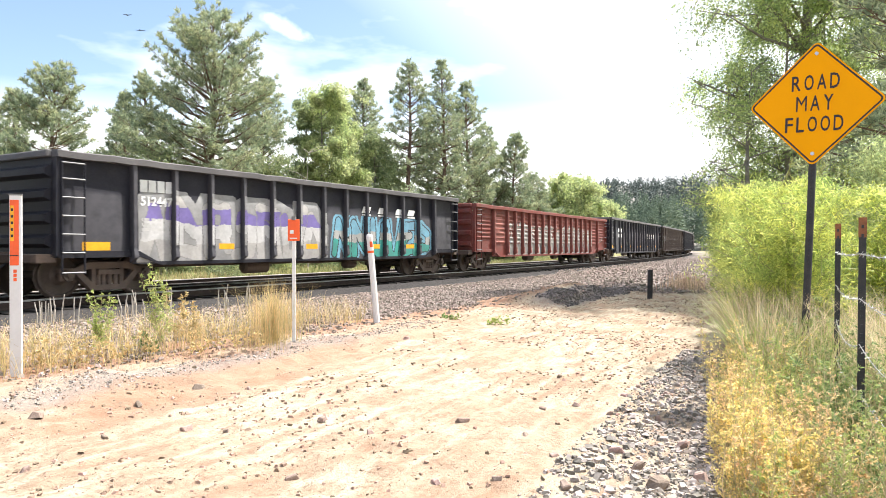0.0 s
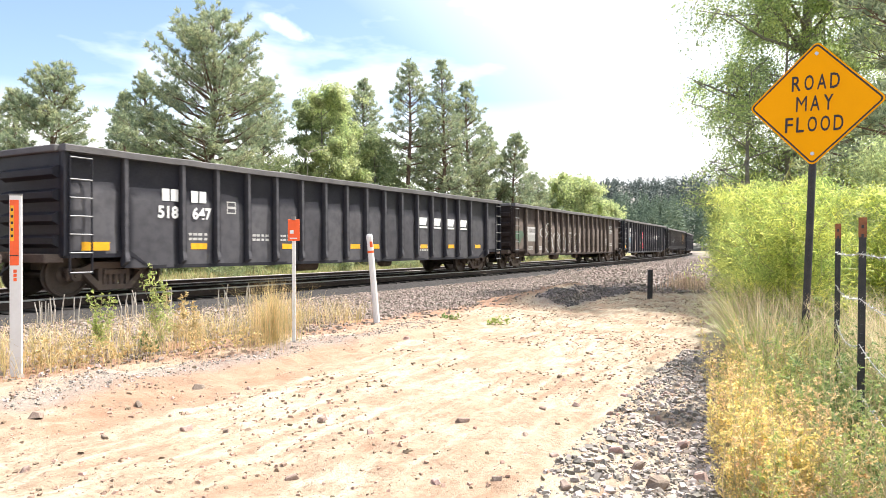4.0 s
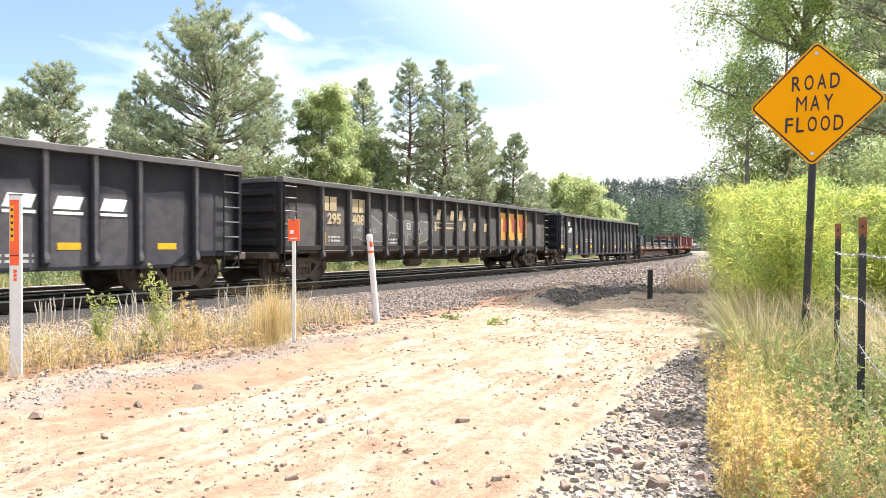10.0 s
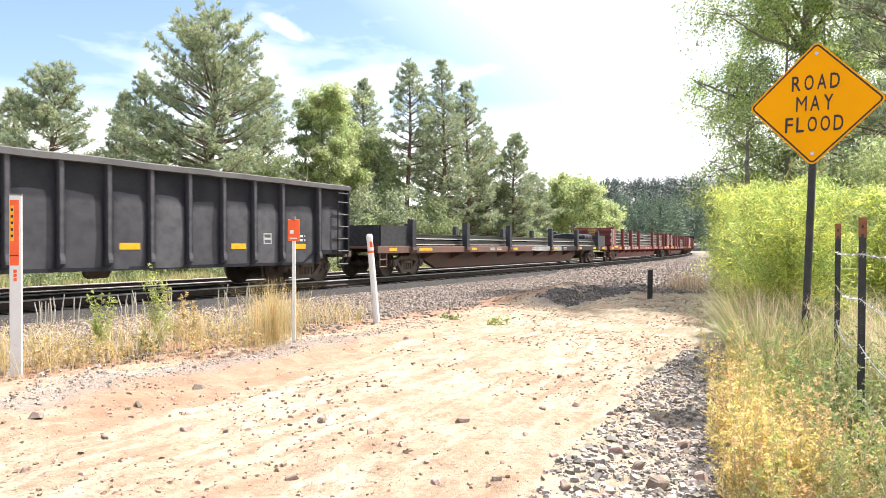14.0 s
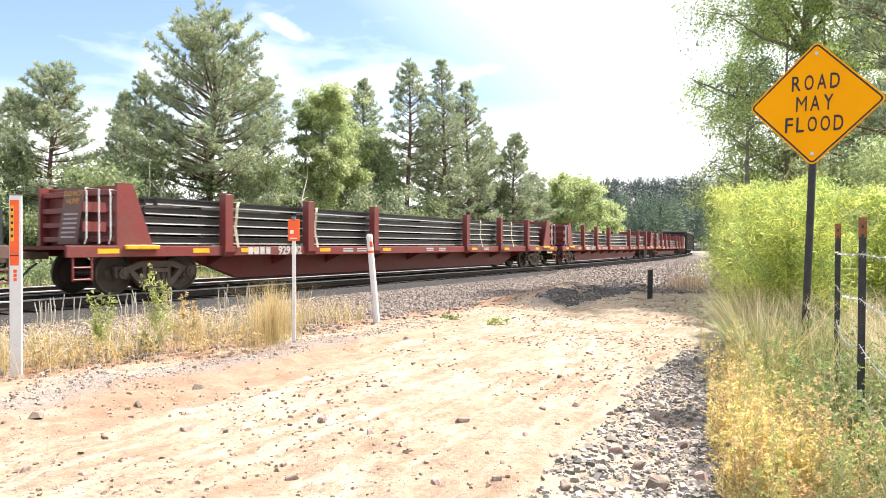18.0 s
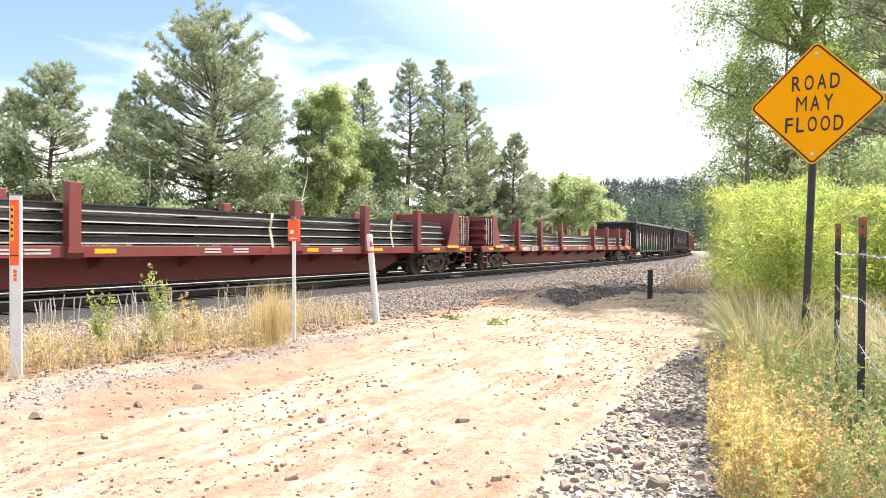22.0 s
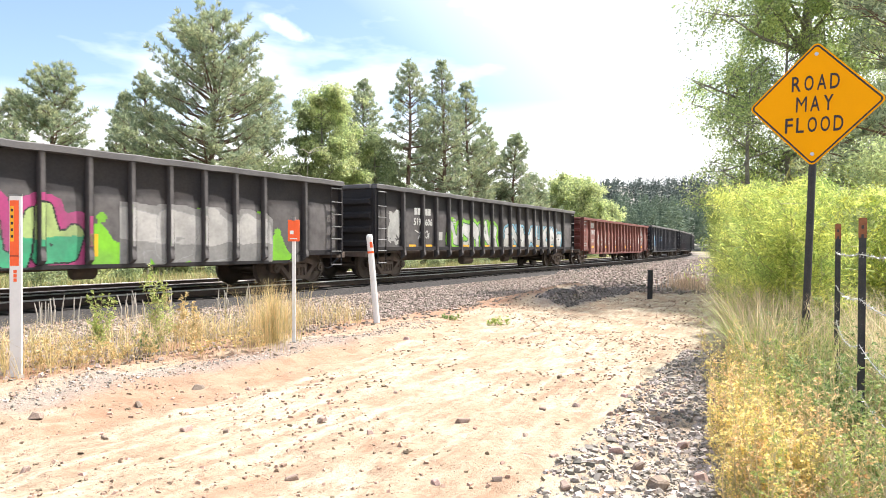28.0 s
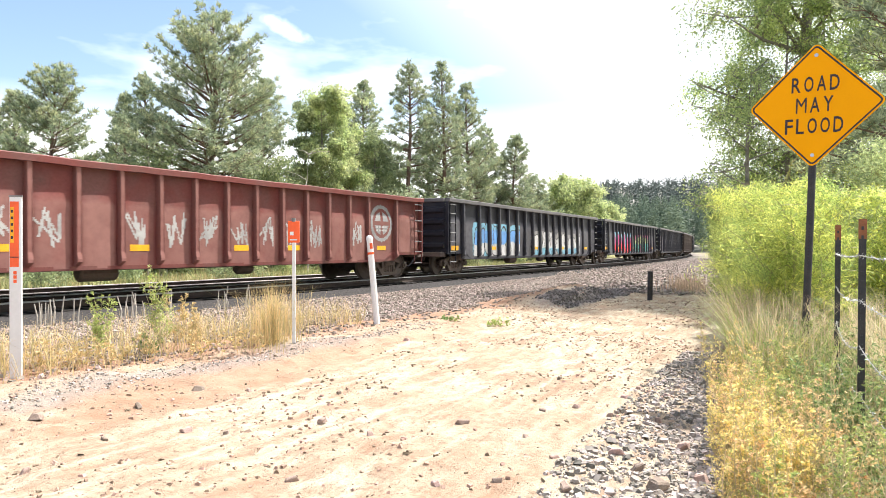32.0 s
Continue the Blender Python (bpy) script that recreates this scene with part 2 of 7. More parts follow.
def hash2(ix, iy, seed):
    h = (ix.astype(np.int64) * 374761393 + iy.astype(np.int64) * 668265263 + seed * 982451653) & 0x7fffffff
    h = ((h ^ (h >> 13)) * 1274126177) & 0x7fffffff
    return ((h ^ (h >> 16)) & 0xffff) / 65535.0


def vnoise(x, y, seed=0):
    """Smooth value noise on arrays, 0 to 1."""
    x, y = np.asarray(x, float), np.asarray(y, float)
    ix, iy = np.floor(x), np.floor(y)
    fx, fy = x - ix, y - iy
    fx, fy = fx * fx * (3 - 2 * fx), fy * fy * (3 - 2 * fy)
    a, b = hash2(ix, iy, seed), hash2(ix + 1, iy, seed)
    c, d = hash2(ix, iy + 1, seed), hash2(ix + 1, iy + 1, seed)
    return (a * (1 - fx) + b * fx) * (1 - fy) + (c * (1 - fx) + d * fx) * fy


def fbm(x, y, seed=0, octaves=4):
    t, a = 0, 0.5
    for i in range(octaves):
        t = t + a * vnoise(x * 2 ** i, y * 2 ** i, seed + i)
        a /= 2
    return t


def ground_z(x, y):
    x, y = np.asarray(x, float), np.asarray(y, float)
    s, d = sd_of(x, y)
    z = np.interp(d, [-400, -60, -9, -5.6, -1.6, 1.5, 1.9, 2.6, 4.6, 7.4, 9.0, 10.5, 14, 30, 400],
                  [6, 0.2, 0.02, 0.27, 0.29, 0.29, 0.17, 0.15, 0.17, 0.17, 0.03, 0.0, -0.02, 0.15, 12])
    near = np.exp(-(np.hypot(x, y) / 60) ** 2)
    bump = (fbm(x * 0.5, y * 0.5, 3) - 0.47) * 0.16 + (fbm(x * 3, y * 3, 9) - 0.47) * 0.085 + (vnoise(x * 9, y * 9, 19) - 0.5) * 0.036
    bump = bump + (vnoise(s * 1.1, d * 8.0, 23) - 0.5) * 0.022 + (vnoise(s * 0.35, d * 2.2, 29) - 0.5) * 0.04
    road = np.clip((d - 6.0) / 2, 0, 1) * near
    track_part = np.clip(1 - np.abs(d) / 2.6, 0, 1) > 0
    ball = np.clip((d - 2.2) / 1.0, 0, 1) * (1 - np.clip((d - 6.0) / 2, 0, 1)) * near
    z = z + bump * road + bump * 0.6 * ball
    # berm of pushed-up soil along the road's edge
    z = z + 0.10 * np.exp(-((d - 7.9 + 0.8 * (fbm(s * 0.25, s * 0, 5) - 0.47)) / 0.55) ** 2) * near * (fbm(x * 1.1, y * 1.1, 21) * 1.6)
    # washed-out bank where the ballast meets the road
    bank = np.clip((8.3 + (fbm(s * 0.9, d * 0.9, 15) - 0.47) * 0.5 - d) / 0.22, 0, 1) * np.clip((d - 6.2) / 1.2, 0, 1)
    z = z + 0.2 * bank * np.clip((s + 8.2) / 1.2, 0, 1) * np.clip((-2.2 - s) / 1.2, 0, 1)
    return np.where(np.isnan(z), 0, z)


def gz(x, y):
    return float(ground_z(np.array([x]), np.array([y]))[0])


# ================= mesh helpers =================
def part(name, bm, material, parent=None, label=""):
    """Links a bmesh as one mesh object under a thing or a part."""
    me = bpy.data.meshes.new(name)
    bm.to_mesh(me)
    bm.free()
    for m in (material if isinstance(material, (list, tuple)) else [material]):
        me.materials.append(m)
    ob = new(name, me)
    ob.parent = parent
    return tagged(ob, label)


def share(name, me, parent, m, label=""):
    ob = new(name, me)
    ob.parent = parent
    ob.matrix_basis = m
    return tagged(ob, label)


def box(bm, x0, x1, y0, y1, z0, z1, bevel=0.0, mi=0):
    vs = [bm.verts.new(p) for p in ((x0, y0, z0), (x1, y0, z0), (x1, y1, z0), (x0, y1, z0), (x0, y0, z1), (x1, y0, z1), (x1, y1, z1), (x0, y1, z1))]
    fs = [bm.faces.new([vs[i] for i in f]) for f in ((3, 2, 1, 0), (4, 5, 6, 7), (0, 1, 5, 4), (1, 2, 6, 5), (2, 3, 7, 6), (3, 0, 4, 7))]
    for f in fs:
        f.material_index = mi
    if bevel:
        bmesh.ops.bevel(bm, geom=list({e for f in fs for e in f.edges}), offset=bevel, segments=1, affect='EDGES')
    return vs


def prism(bm, pts, axis, a0, a1, mi=0):
    """Extrudes a closed outline of (u, v) along an axis from a0 to a1."""
    def at(u, v, a):
        return {"x": (a, u, v), "y": (u, a, v), "z": (u, v, a)}[axis]
    lo = [bm.verts.new(at(u, v, a0)) for u, v in pts]
    hi = [bm.verts.new(at(u, v, a1)) for u, v in pts]
    k = len(pts)
    fs = [bm.faces.new(lo[::-1]), bm.faces.new(hi)]
    fs += [bm.faces.new((lo[i], lo[(i + 1) % k], hi[(i + 1) % k], hi[i])) for i in range(k)]
    for f in fs:
        f.material_index = mi
    return lo + hi


def tube(bm, pts, r, sides=6, mi=0):
    """A round bar through the points, with one radius or one for each point."""
    rs = r if isinstance(r, (list, tuple)) else [r] * len(pts)
    rings = []
    pts = [Vector(p) for p in pts]
    for i, p in enumerate(pts):
        t = (pts[min(i + 1, len(pts) - 1)] - pts[max(i - 1, 0)]).normalized()
        u = t.cross(Vector((0, 0, 1)) if abs(t.z) < 0.9 else Vector((1, 0, 0))).normalized()
        w = t.cross(u)
        rings.append([bm.verts.new(p + (u * math.cos(a) + w * math.sin(a)) * rs[i]) for a in [2 * math.pi * j / sides for j in range(sides)]])
    for a, b in zip(rings, rings[1:]):
        for j in range(sides):
            bm.faces.new((a[j], a[(j + 1) % sides], b[(j + 1) % sides], b[j])).material_index = mi
    bm.faces.new(rings[0][::-1]).material_index = mi
    bm.faces.new(rings[-1]).material_index = mi


def raw_mesh(name, verts, faces, materials, indices=None, smooth=False):
    """A mesh from arrays: verts (n, 3), faces (m, k)."""
    me = bpy.data.meshes.new(name)
    verts, faces = np.asarray(verts, np.float32), np.asarray(faces, np.int32)
    k = faces.shape[1]
    me.vertices.add(len(verts))
    me.vertices.foreach_set("co", verts.ravel())
    me.loops.add(faces.size)
    me.loops.foreach_set("vertex_index", faces.ravel())
    me.polygons.add(len(faces))
    me.polygons.foreach_set("loop_start", np.arange(0, faces.size, k, dtype=np.int32))
    me.polygons.foreach_set("loop_total", np.full(len(faces), k, np.int32))
    for m in materials:
        me.materials.append(m)
    if indices is not None:
        me.polygons.foreach_set("material_index", np.asarray(indices, np.int32))
    me.polygons.foreach_set("use_smooth", np.full(len(faces), smooth))
    me.update(calc_edges=True)
    return me


def text_mesh(word, size, depth=0.0, bold=0.0):
    """Flat letters, centred, as a mesh in the xy plane."""
    cu = bpy.data.curves.new("letters", 'FONT')
    cu.offset = bold
    cu.body, cu.size, cu.align_x, cu.align_y = word, size, 'CENTER', 'CENTER'
    cu.resolution_u = 3
    cu.extrude = depth
    ob = new("letters", cu)
    bpy.context.view_layer.update()
    me = bpy.data.meshes.new_from_object(ob.evaluated_get(bpy.context.evaluated_depsgraph_get()))
    bpy.data.objects.remove(ob)
    bpy.data.curves.remove(cu)
    return me


# ================= ground =================
def spaced(lo, hi, fine_lo, fine_hi, step, grow):
    a = list(np.arange(fine_lo, fine_hi, step))
    w, v = step, fine_hi
    while v < hi:
        a.append(v)
        w *= grow
        v += w
    a.append(hi)
    w, v, b = step, fine_lo - step, []
    while v > lo:
        b.append(v)
        w *= grow
        v -= w
    b.append(lo)
    return np.array(b[::-1] + a)


def ground_material():
    m = bpy.data.materials.new("ground_soil")
    m.use_nodes = True
    nt = m.node_tree
    n, l = nt.nodes, nt.links
    bs = n["Principled BSDF"]
    bs.inputs["Roughness"].default_value = 0.95
    bs.inputs["Specular IOR Level"].default_value = 0.1
    co = n.new("ShaderNodeTexCoord")

    def noise_of(scale, detail=6, rough=0.6):
        k = n.new("ShaderNodeTexNoise")
        k.inputs["Scale"].default_value, k.inputs["Detail"].default_value, k.inputs["Roughness"].default_value = scale, detail, rough
        l.new(co.outputs["Object"], k.inputs["Vector"])
        return k.outputs["Fac"]

    def ramp(src, a, b):
        r = n.new("ShaderNodeMapRange")
        r.inputs["From Min"].default_value, r.inputs["From Max"].default_value = a, b
        l.new(src, r.inputs["Value"])
        return r.outputs["Result"]

    def mix(f, a, b):
        k = n.new("ShaderNodeMix")
        k.data_type = 'RGBA'
        l.new(f, k.inputs["Factor"])
        for sock, v in (("A", a), ("B", b)):
            if isinstance(v, tuple):
                k.inputs[sock].default_value = (*v, 1)
            else:
                l.new(v, k.inputs[sock])
        return k.outputs["Result"]

    def attr(name):
        k = n.new("ShaderNodeAttribute")
        k.attribute_name = name
        return k.outputs["Fac"]

    sand = mix(ramp(noise_of(0.7), 0.42, 0.6), (0.45, 0.388, 0.29), (0.37, 0.28, 0.2))
    sand = mix(ramp(noise_of(5, 8, 0.72), 0.46, 0.7), sand, (0.26, 0.175, 0.12))
    sand = mix(ramp(noise_of(22, 9, 0.75), 0.53, 0.65), sand, (0.185, 0.12, 0.085))
    # wheel-worn streaks along the road
    st = n.new("ShaderNodeMapping")
    st.vector_type = 'TEXTURE'
    st.inputs["Rotation"].default_value = (0, 0, -PHI)
    st.inputs["Scale"].default_value = (0.2, 1.25, 1.0)
    l.new(co.outputs["Object"], st.inputs["Vector"])
    sn = n.new("ShaderNodeTexNoise")
    sn.inputs["Scale"].default_value, sn.inputs["Detail"].default_value, sn.inputs["Roughness"].default_value = 1.3, 9, 0.68
    l.new(st.outputs["Vector"], sn.inputs["Vector"])
    sand = mix(ramp(sn.outputs["Fac"], 0.51, 0.66), sand, (0.3, 0.2, 0.14))
    sand = mix(ramp(sn.outputs["Fac"], 0.49, 0.36), sand, (0.455, 0.395, 0.3))
    red = mix(ramp(noise_of(4), 0.4, 0.65), (0.28, 0.16, 0.105), (0.33, 0.225, 0.155))
    base = mix(attr("redness"), sand, red)
    grit = mix(ramp(noise_of(30), 0.35, 0.65), (0.19, 0.165, 0.152), (0.3, 0.262, 0.238))
    base = mix(attr("gravelly"), base, grit)
    base = mix(attr("dark_bed"), base, mix(ramp(noise_of(18), 0.35, 0.65), (0.035, 0.032, 0.032), (0.075, 0.07, 0.068)))
    grass = mix(ramp(noise_of(0.6), 0.4, 0.6), (0.15, 0.16, 0.06), (0.27, 0.23, 0.12))
    base = mix(attr("grassy"), base, grass)
    l.new(base, bs.inputs["Base Color"])
    bp = n.new("ShaderNodeBump")
    bp.inputs["Strength"].default_value, bp.inputs["Distance"].default_value = 0.9, 0.04
    l.new(noise_of(14, 10, 0.7), bp.inputs["Height"])
    l.new(bp.outputs["Normal"], bs.inputs["Normal"])
    return m


def make_ground():
    xs = spaced(-2500, 2500, -9, 9, 0.075, 1.09)
    ys = spaced(-2500, 4000, 3, 17, 0.075, 1.07)
    gx, gy = np.meshgrid(xs, ys)
    x, y = gx.ravel(), gy.ravel()
    z = ground_z(x, y)
    nx, ny = len(xs), len(ys)
    i = np.arange(nx * ny).reshape(ny, nx)
    f = np.stack([i[:-1, :-1], i[:-1, 1:], i[1:, 1:], i[1:, :-1]], -1).reshape(-1, 4)
    me = raw_mesh("ground", np.stack([x, y, z], 1), f, [ground_material()], smooth=True)
    s, d = sd_of(x, y)
    wob = (fbm(x * 0.8, y * 0.8, 31) - 0.47) * 2.2
    wob2 = (fbm(x * 2.5, y * 2.5, 37) - 0.47) * 1.0
    edge = x - (0.37 * y + 0.1)                      # past the road's hedge side
    gravelly = np.clip((6.9 + wob - d) / 0.8, 0, 1) * np.clip((d + 8.4) / 0.8, 0, 1)
    gravelly = np.maximum(gravelly, np.clip((y - 23.0 + wob * 1.5) / 1.2, 0, 1) * np.clip((d - 1) / 2, 0, 1) * np.clip((15 - d) / 2, 0, 1) * (edge < 1.5))
    side = np.clip((edge + 1.0 + wob2 * 0.8 - 0.05 * np.maximum(y, 0)) / 0.7, 0, 1) * np.clip((13 - y) / 4, 0, 1)
    gravelly = np.maximum(gravelly, side * 0.35)
    strip = np.exp(-((d - 8.15 - wob * 0.3) / 0.25) ** 2) * np.clip((x + 0.5) / -1.0, 0, 1)
    gravelly = np.maximum(gravelly, strip * 0.7)
    gravelly = np.maximum(gravelly, np.clip((8.75 + wob2 * 0.4 - d) / 0.25, 0, 1) * np.clip((d - 7.75) / 0.25, 0, 1) * np.clip((s + 8.4) / 1.0, 0, 1) * np.clip((-1.8 - s) / 1.0, 0, 1))
    grassy = np.maximum(np.clip((-8.6 - d) / 1.5, 0, 1), np.clip((edge - 0.25 + wob2 * 0.5) / 0.6, 0, 1) * 0.8)
    grassy = np.maximum(grassy, np.clip((np.hypot(x, y) - 45) / 15, 0, 1) * (gravelly < 0.5))
    ruts = vnoise(s * 0.22, d * 2.2, 91) * 0.6 + fbm(s * 0.8, d * 3.0, 93) * 0.5
    redness = np.maximum(np.clip((7.9 + wob * 0.4 - d) / 0.5, 0, 1), np.clip((ruts - 0.53) / 0.1, 0, 1) * np.clip(0.6 - 0.16 * (x + 1), 0.1, 0.8))
    # near-black ground from the far shoulder to just past the near rail
    dark_bed = np.clip((2.3 + wob2 * 0.25 - d) / 0.12, 0, 1) * np.clip((d + 5.0) / 0.3, 0, 1)
    for nm, val in (("dark_bed", dark_bed), ("gravelly", gravelly), ("grassy", grassy), ("redness", redness)):
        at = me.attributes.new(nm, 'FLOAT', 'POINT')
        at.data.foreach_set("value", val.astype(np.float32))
    tagged(new("ground", me), "pale sandy dirt road and reddish soil beside the railway", "ground", kind="structure")


make_ground()

# ================= railway track =================
def sweep_rail(d, s0, s1, step, name, label, parent=None, z=RAIL_Z):
    prof = [(-0.075, 0), (0.075, 0), (0.075, 0.012), (0.012, 0.035), (0.012, 0.125), (0.037, 0.14), (0.037, 0.165), (0.028, 0.172), (-0.028, 0.172), (-0.037, 0.165), (-0.037, 0.14), (-0.012, 0.125), (-0.012, 0.035), (-0.075, 0.012)]
    bm = bmesh.new()
    rings = []
    for s in np.arange(s0, s1 + 0.01, step):
        rings.append([bm.verts.new((*track(s, d + u)[:2], z - 0.172 + v)) for u, v in prof])
    k = len(prof)
    for a, b in zip(rings, rings[1:]):
        for j in range(k):
            f = bm.faces.new((a[j], a[(j + 1) % k], b[(j + 1) % k], b[j]))
            f.material_index = 1 if j in (5, 6, 7, 8) else 0
    return tagged(part(name, bm, [M["rail_side"], M["rail_worn" if d < -1 else "tread"]], parent), label, "rail", kind="structure")


def make_track():
    near = sweep_rail(0.7175 + 0.037, -60, 560, 2.0, "rail_near", "worn steel rail with a polished head on dark ties")
    far = sweep_rail(-0.7175 - 0.037, -60, 560, 2.0, "rail_far", "worn steel rail with a polished head on dark ties")
    for d in (-2.45, -4.6):
        sweep_rail(d, -34, 130, 2.0, "spare_rail", "spare worn rail lying along the far ballast shoulder", z=0.465)
    # ties: each one near the camera is a piece of the track bed, the rest are joined
    bm = bmesh.new()
    box(bm, -0.115, 0.115, -1.3, 1.3, -0.18, 0, 0.008)
    tie = bpy.data.meshes.new("tie")
    bm.to_mesh(tie)
    bm.free()
    tie.materials.append(M["tie"])
    bed = tagged(new("track_bed"), "dark creosoted wooden ties half sunk in ballast", "track bed", kind="structure")
    s = -24.0
    rng = random.Random(4)
    while s < 60:
        x, y, phi = track(s, rng.uniform(-0.05, 0.05))
        t = share("tie", tie, bed, pose(x, y, RAIL_Z - 0.184 + rng.uniform(-0.01, 0.006), 0, 0, 90 - math.degrees(phi) + rng.uniform(-1, 1)))
        s += 0.53
    bm = bmesh.new()
    while s < 300:
        x, y, phi = track(s)
        u, w = Vector((math.sin(phi), math.cos(phi), 0)), Vector((math.cos(phi), -math.sin(phi), 0))
        vs = box(bm, -0.115, 0.115, -1.3, 1.3, RAIL_Z - 0.36, RAIL_Z - 0.184)
        for v in vs:
            q = Vector((x, y, 0)) + u * v.co.x + w * v.co.y
            v.co = (q.x, q.y, v.co.z)
        s += 0.53
    tagged(part("far_ties", bm, M["tie"], bed), kind="stuff")


make_track()


# ================= freight cars =================
def lathe(bm, prof, axis_pts=28, mi=0):
    """Turns a closed outline of (radius, y) round the y axis."""
    rings = []
    for i in range(axis_pts):
        a = 2 * math.pi * i / axis_pts
        rings.append([bm.verts.new((r * math.cos(a), y, r * math.sin(a))) for r, y in prof])
    k = len(prof)
    for i in range(axis_pts):
        a, b = rings[i], rings[(i + 1) % axis_pts]
        for j in range(k - 1):
            bm.faces.new((a[j], a[j + 1], b[j + 1], b[j])).material_index = mi


WHEEL_R = 0.457


def wheelset_mesh():
    bm = bmesh.new()
    for sg in (1, -1):
        yy = 0.7175 * sg
        prof = [(0.09, yy - 0.06 * sg), (0.3, yy - 0.03 * sg), (0.40, yy - 0.045 * sg), (0.482, yy - 0.03 * sg), (0.482, yy - 0.005 * sg), (WHEEL_R, yy + 0.005 * sg), (WHEEL_R - 0.004, yy + 0.09 * sg), (0.40, yy + 0.095 * sg), (0.385, yy + 0.06 * sg), (0.2, yy + 0.045 * sg), (0.12, yy + 0.09 * sg), (0.09, yy + 0.09 * sg)]
        lathe(bm, prof if sg > 0 else prof, 32)
    tube(bm, [(0, -1.02, 0), (0, 1.02, 0)], 0.085, 12)
    bmesh.ops.recalc_face_normals(bm, faces=bm.faces)
    me = bpy.data.meshes.new("wheelset")
    bm.to_mesh(me)
    bm.free()
    me.materials.append(M["wheel"])
    return me


def side_frame(bm, sg):
    """Cast side frame of a truck with its openings, in the plane y = 1.0."""
    y0, y1 = (0.95, 1.07) if sg > 0 else (-1.07, -0.95)
    # top member, tension member and columns as bars
    prism(bm, [(-1.05, 0.60), (-0.75, 0.60), (-0.45, 0.72), (0.45, 0.72), (0.75, 0.60), (1.05, 0.60), (1.05, 0.52), (0.72, 0.48), (0.42, 0.58), (-0.42, 0.58), (-0.72, 0.48), (-1.05, 0.52)], "y", y0, y1)
    prism(bm, [(-0.74, 0.50), (-0.62, 0.54), (-0.30, 0.24), (0.30, 0.24), (0.62, 0.54), (0.74, 0.50), (0.38, 0.13), (-0.38, 0.13)], "y", y0 - 0.01, y1 + 0.01)
    for x in (-0.36, 0.28):
        box(bm, x, x + 0.09, y0, y1, 0.22, 0.6)
    for x in (-0.2, -0.06, 0.08, 0.2):
        tube(bm, [(x, (y0 + y1) / 2, 0.24), (x, (y0 + y1) / 2, 0.47)], 0.055, 8)
    box(bm, -0.25, 0.25, y0 - 0.02, y1 + 0.05, 0.46, 0.56)
    for x in (-0.889, 0.889):
        box(bm, x - 0.14, x + 0.14, y0, y1 + 0.0, 0.34, 0.54, 0.02)


def truck_mesh():
    bm = bmesh.new()
    for sg in (1, -1):
        side_frame(bm, sg)
    box(bm, -0.2, 0.2, -1.0, 1.0, 0.42, 0.66, 0.03)
    box(bm, -0.62, -0.5, -0.8, 0.8, 0.3, 0.42)
    box(bm, 0.5, 0.62, -0.8, 0.8, 0.3, 0.42)
    bmesh.ops.recalc_face_normals(bm, faces=bm.faces)
    me = bpy.data.meshes.new("truck")
    bm.to_mesh(me)
    bm.free()
    me.materials.append(M["grime"])
    return me


def cap_mesh():
    bm = bmesh.new()
    prism(bm, [(0.12 * math.cos(a), 0.12 * math.sin(a)) for a in [math.pi * i / 6 for i in range(12)]], "y", 0, 0.07)
    prism(bm, [(0.06 * math.cos(a), 0.06 * math.sin(a)) for a in [math.pi * i / 3 for i in range(6)]], "y", 0.07, 0.10)
    me = bpy.data.meshes.new("bearing_cap")
    bm.to_mesh(me)
    bm.free()
    me.materials.append(M["wheel"])
    return me


WHEELSET, TRUCK, CAP = wheelset_mesh(), truck_mesh(), cap_mesh()
WHEELSETS = {-1: [], 1: []}


def add_trucks(car, centre):
    for x in (centre, -centre):
        tr = share("truck", TRUCK, car, pose(x, 0, 0), "grimy cast steel truck with coil springs")
        for sg in (1, -1):
            w = share("wheelset", WHEELSET, tr, pose(0.889 * sg, 0, WHEEL_R), "dull steel wheels")
            WHEELSETS[sg].append(w)
            for ys in (1, -1):
                share("bearing_cap", CAP, tr, pose(0.889 * sg, 1.07 * ys, WHEEL_R, 0, 0, 0 if ys > 0 else 180))


def coupler_mesh():
    bm = bmesh.new()
    box(bm, -0.5, 0.25, -0.07, 0.07, 0.78, 0.94, 0.02)
    prism(bm, [(0.25, -0.14), (0.42, -0.16), (0.52, -0.05), (0.47, 0.02), (0.5, 0.1), (0.4, 0.17), (0.25, 0.14)], "z", 0.72, 1.0)
    me = bpy.data.meshes.new("coupler")
    bm.to_mesh(me)
    bm.free()
    me.materials.append(M["grime"])
    return me


def hose_mesh():
    bm = bmesh.new()
    tube(bm, [(0, 0.25, 0.7), (0.15, 0.25, 0.6), (0.3, 0.22, 0.42), (0.5, 0.2, 0.36), (0.62, 0.2, 0.4)], 0.025, 6)
    me = bpy.data.meshes.new("air_hose")
    bm.to_mesh(me)
    bm.free()
    me.materials.append(M["post_dark"])
    return me


COUPLER, HOSE = coupler_mesh(), hose_mesh()


def side_text(car, word, size, x, z, y, material, name="lettering", label=""):
    me = text_mesh(word, size, 0.0, size * 0.035)
    me.materials.append(material)
    return share(name, me, car, Matrix.Translation((x, y, z)) @ pose(0, 0, 0, 90, 0, 180), label)


def side_patch(car, name, x0, x1, z0, z1, y, material, label=""):
    bm = bmesh.new()
    box(bm, x0, x1, y - 0.004, y, z0, z1)
    return part(name, bm, material, car, label)


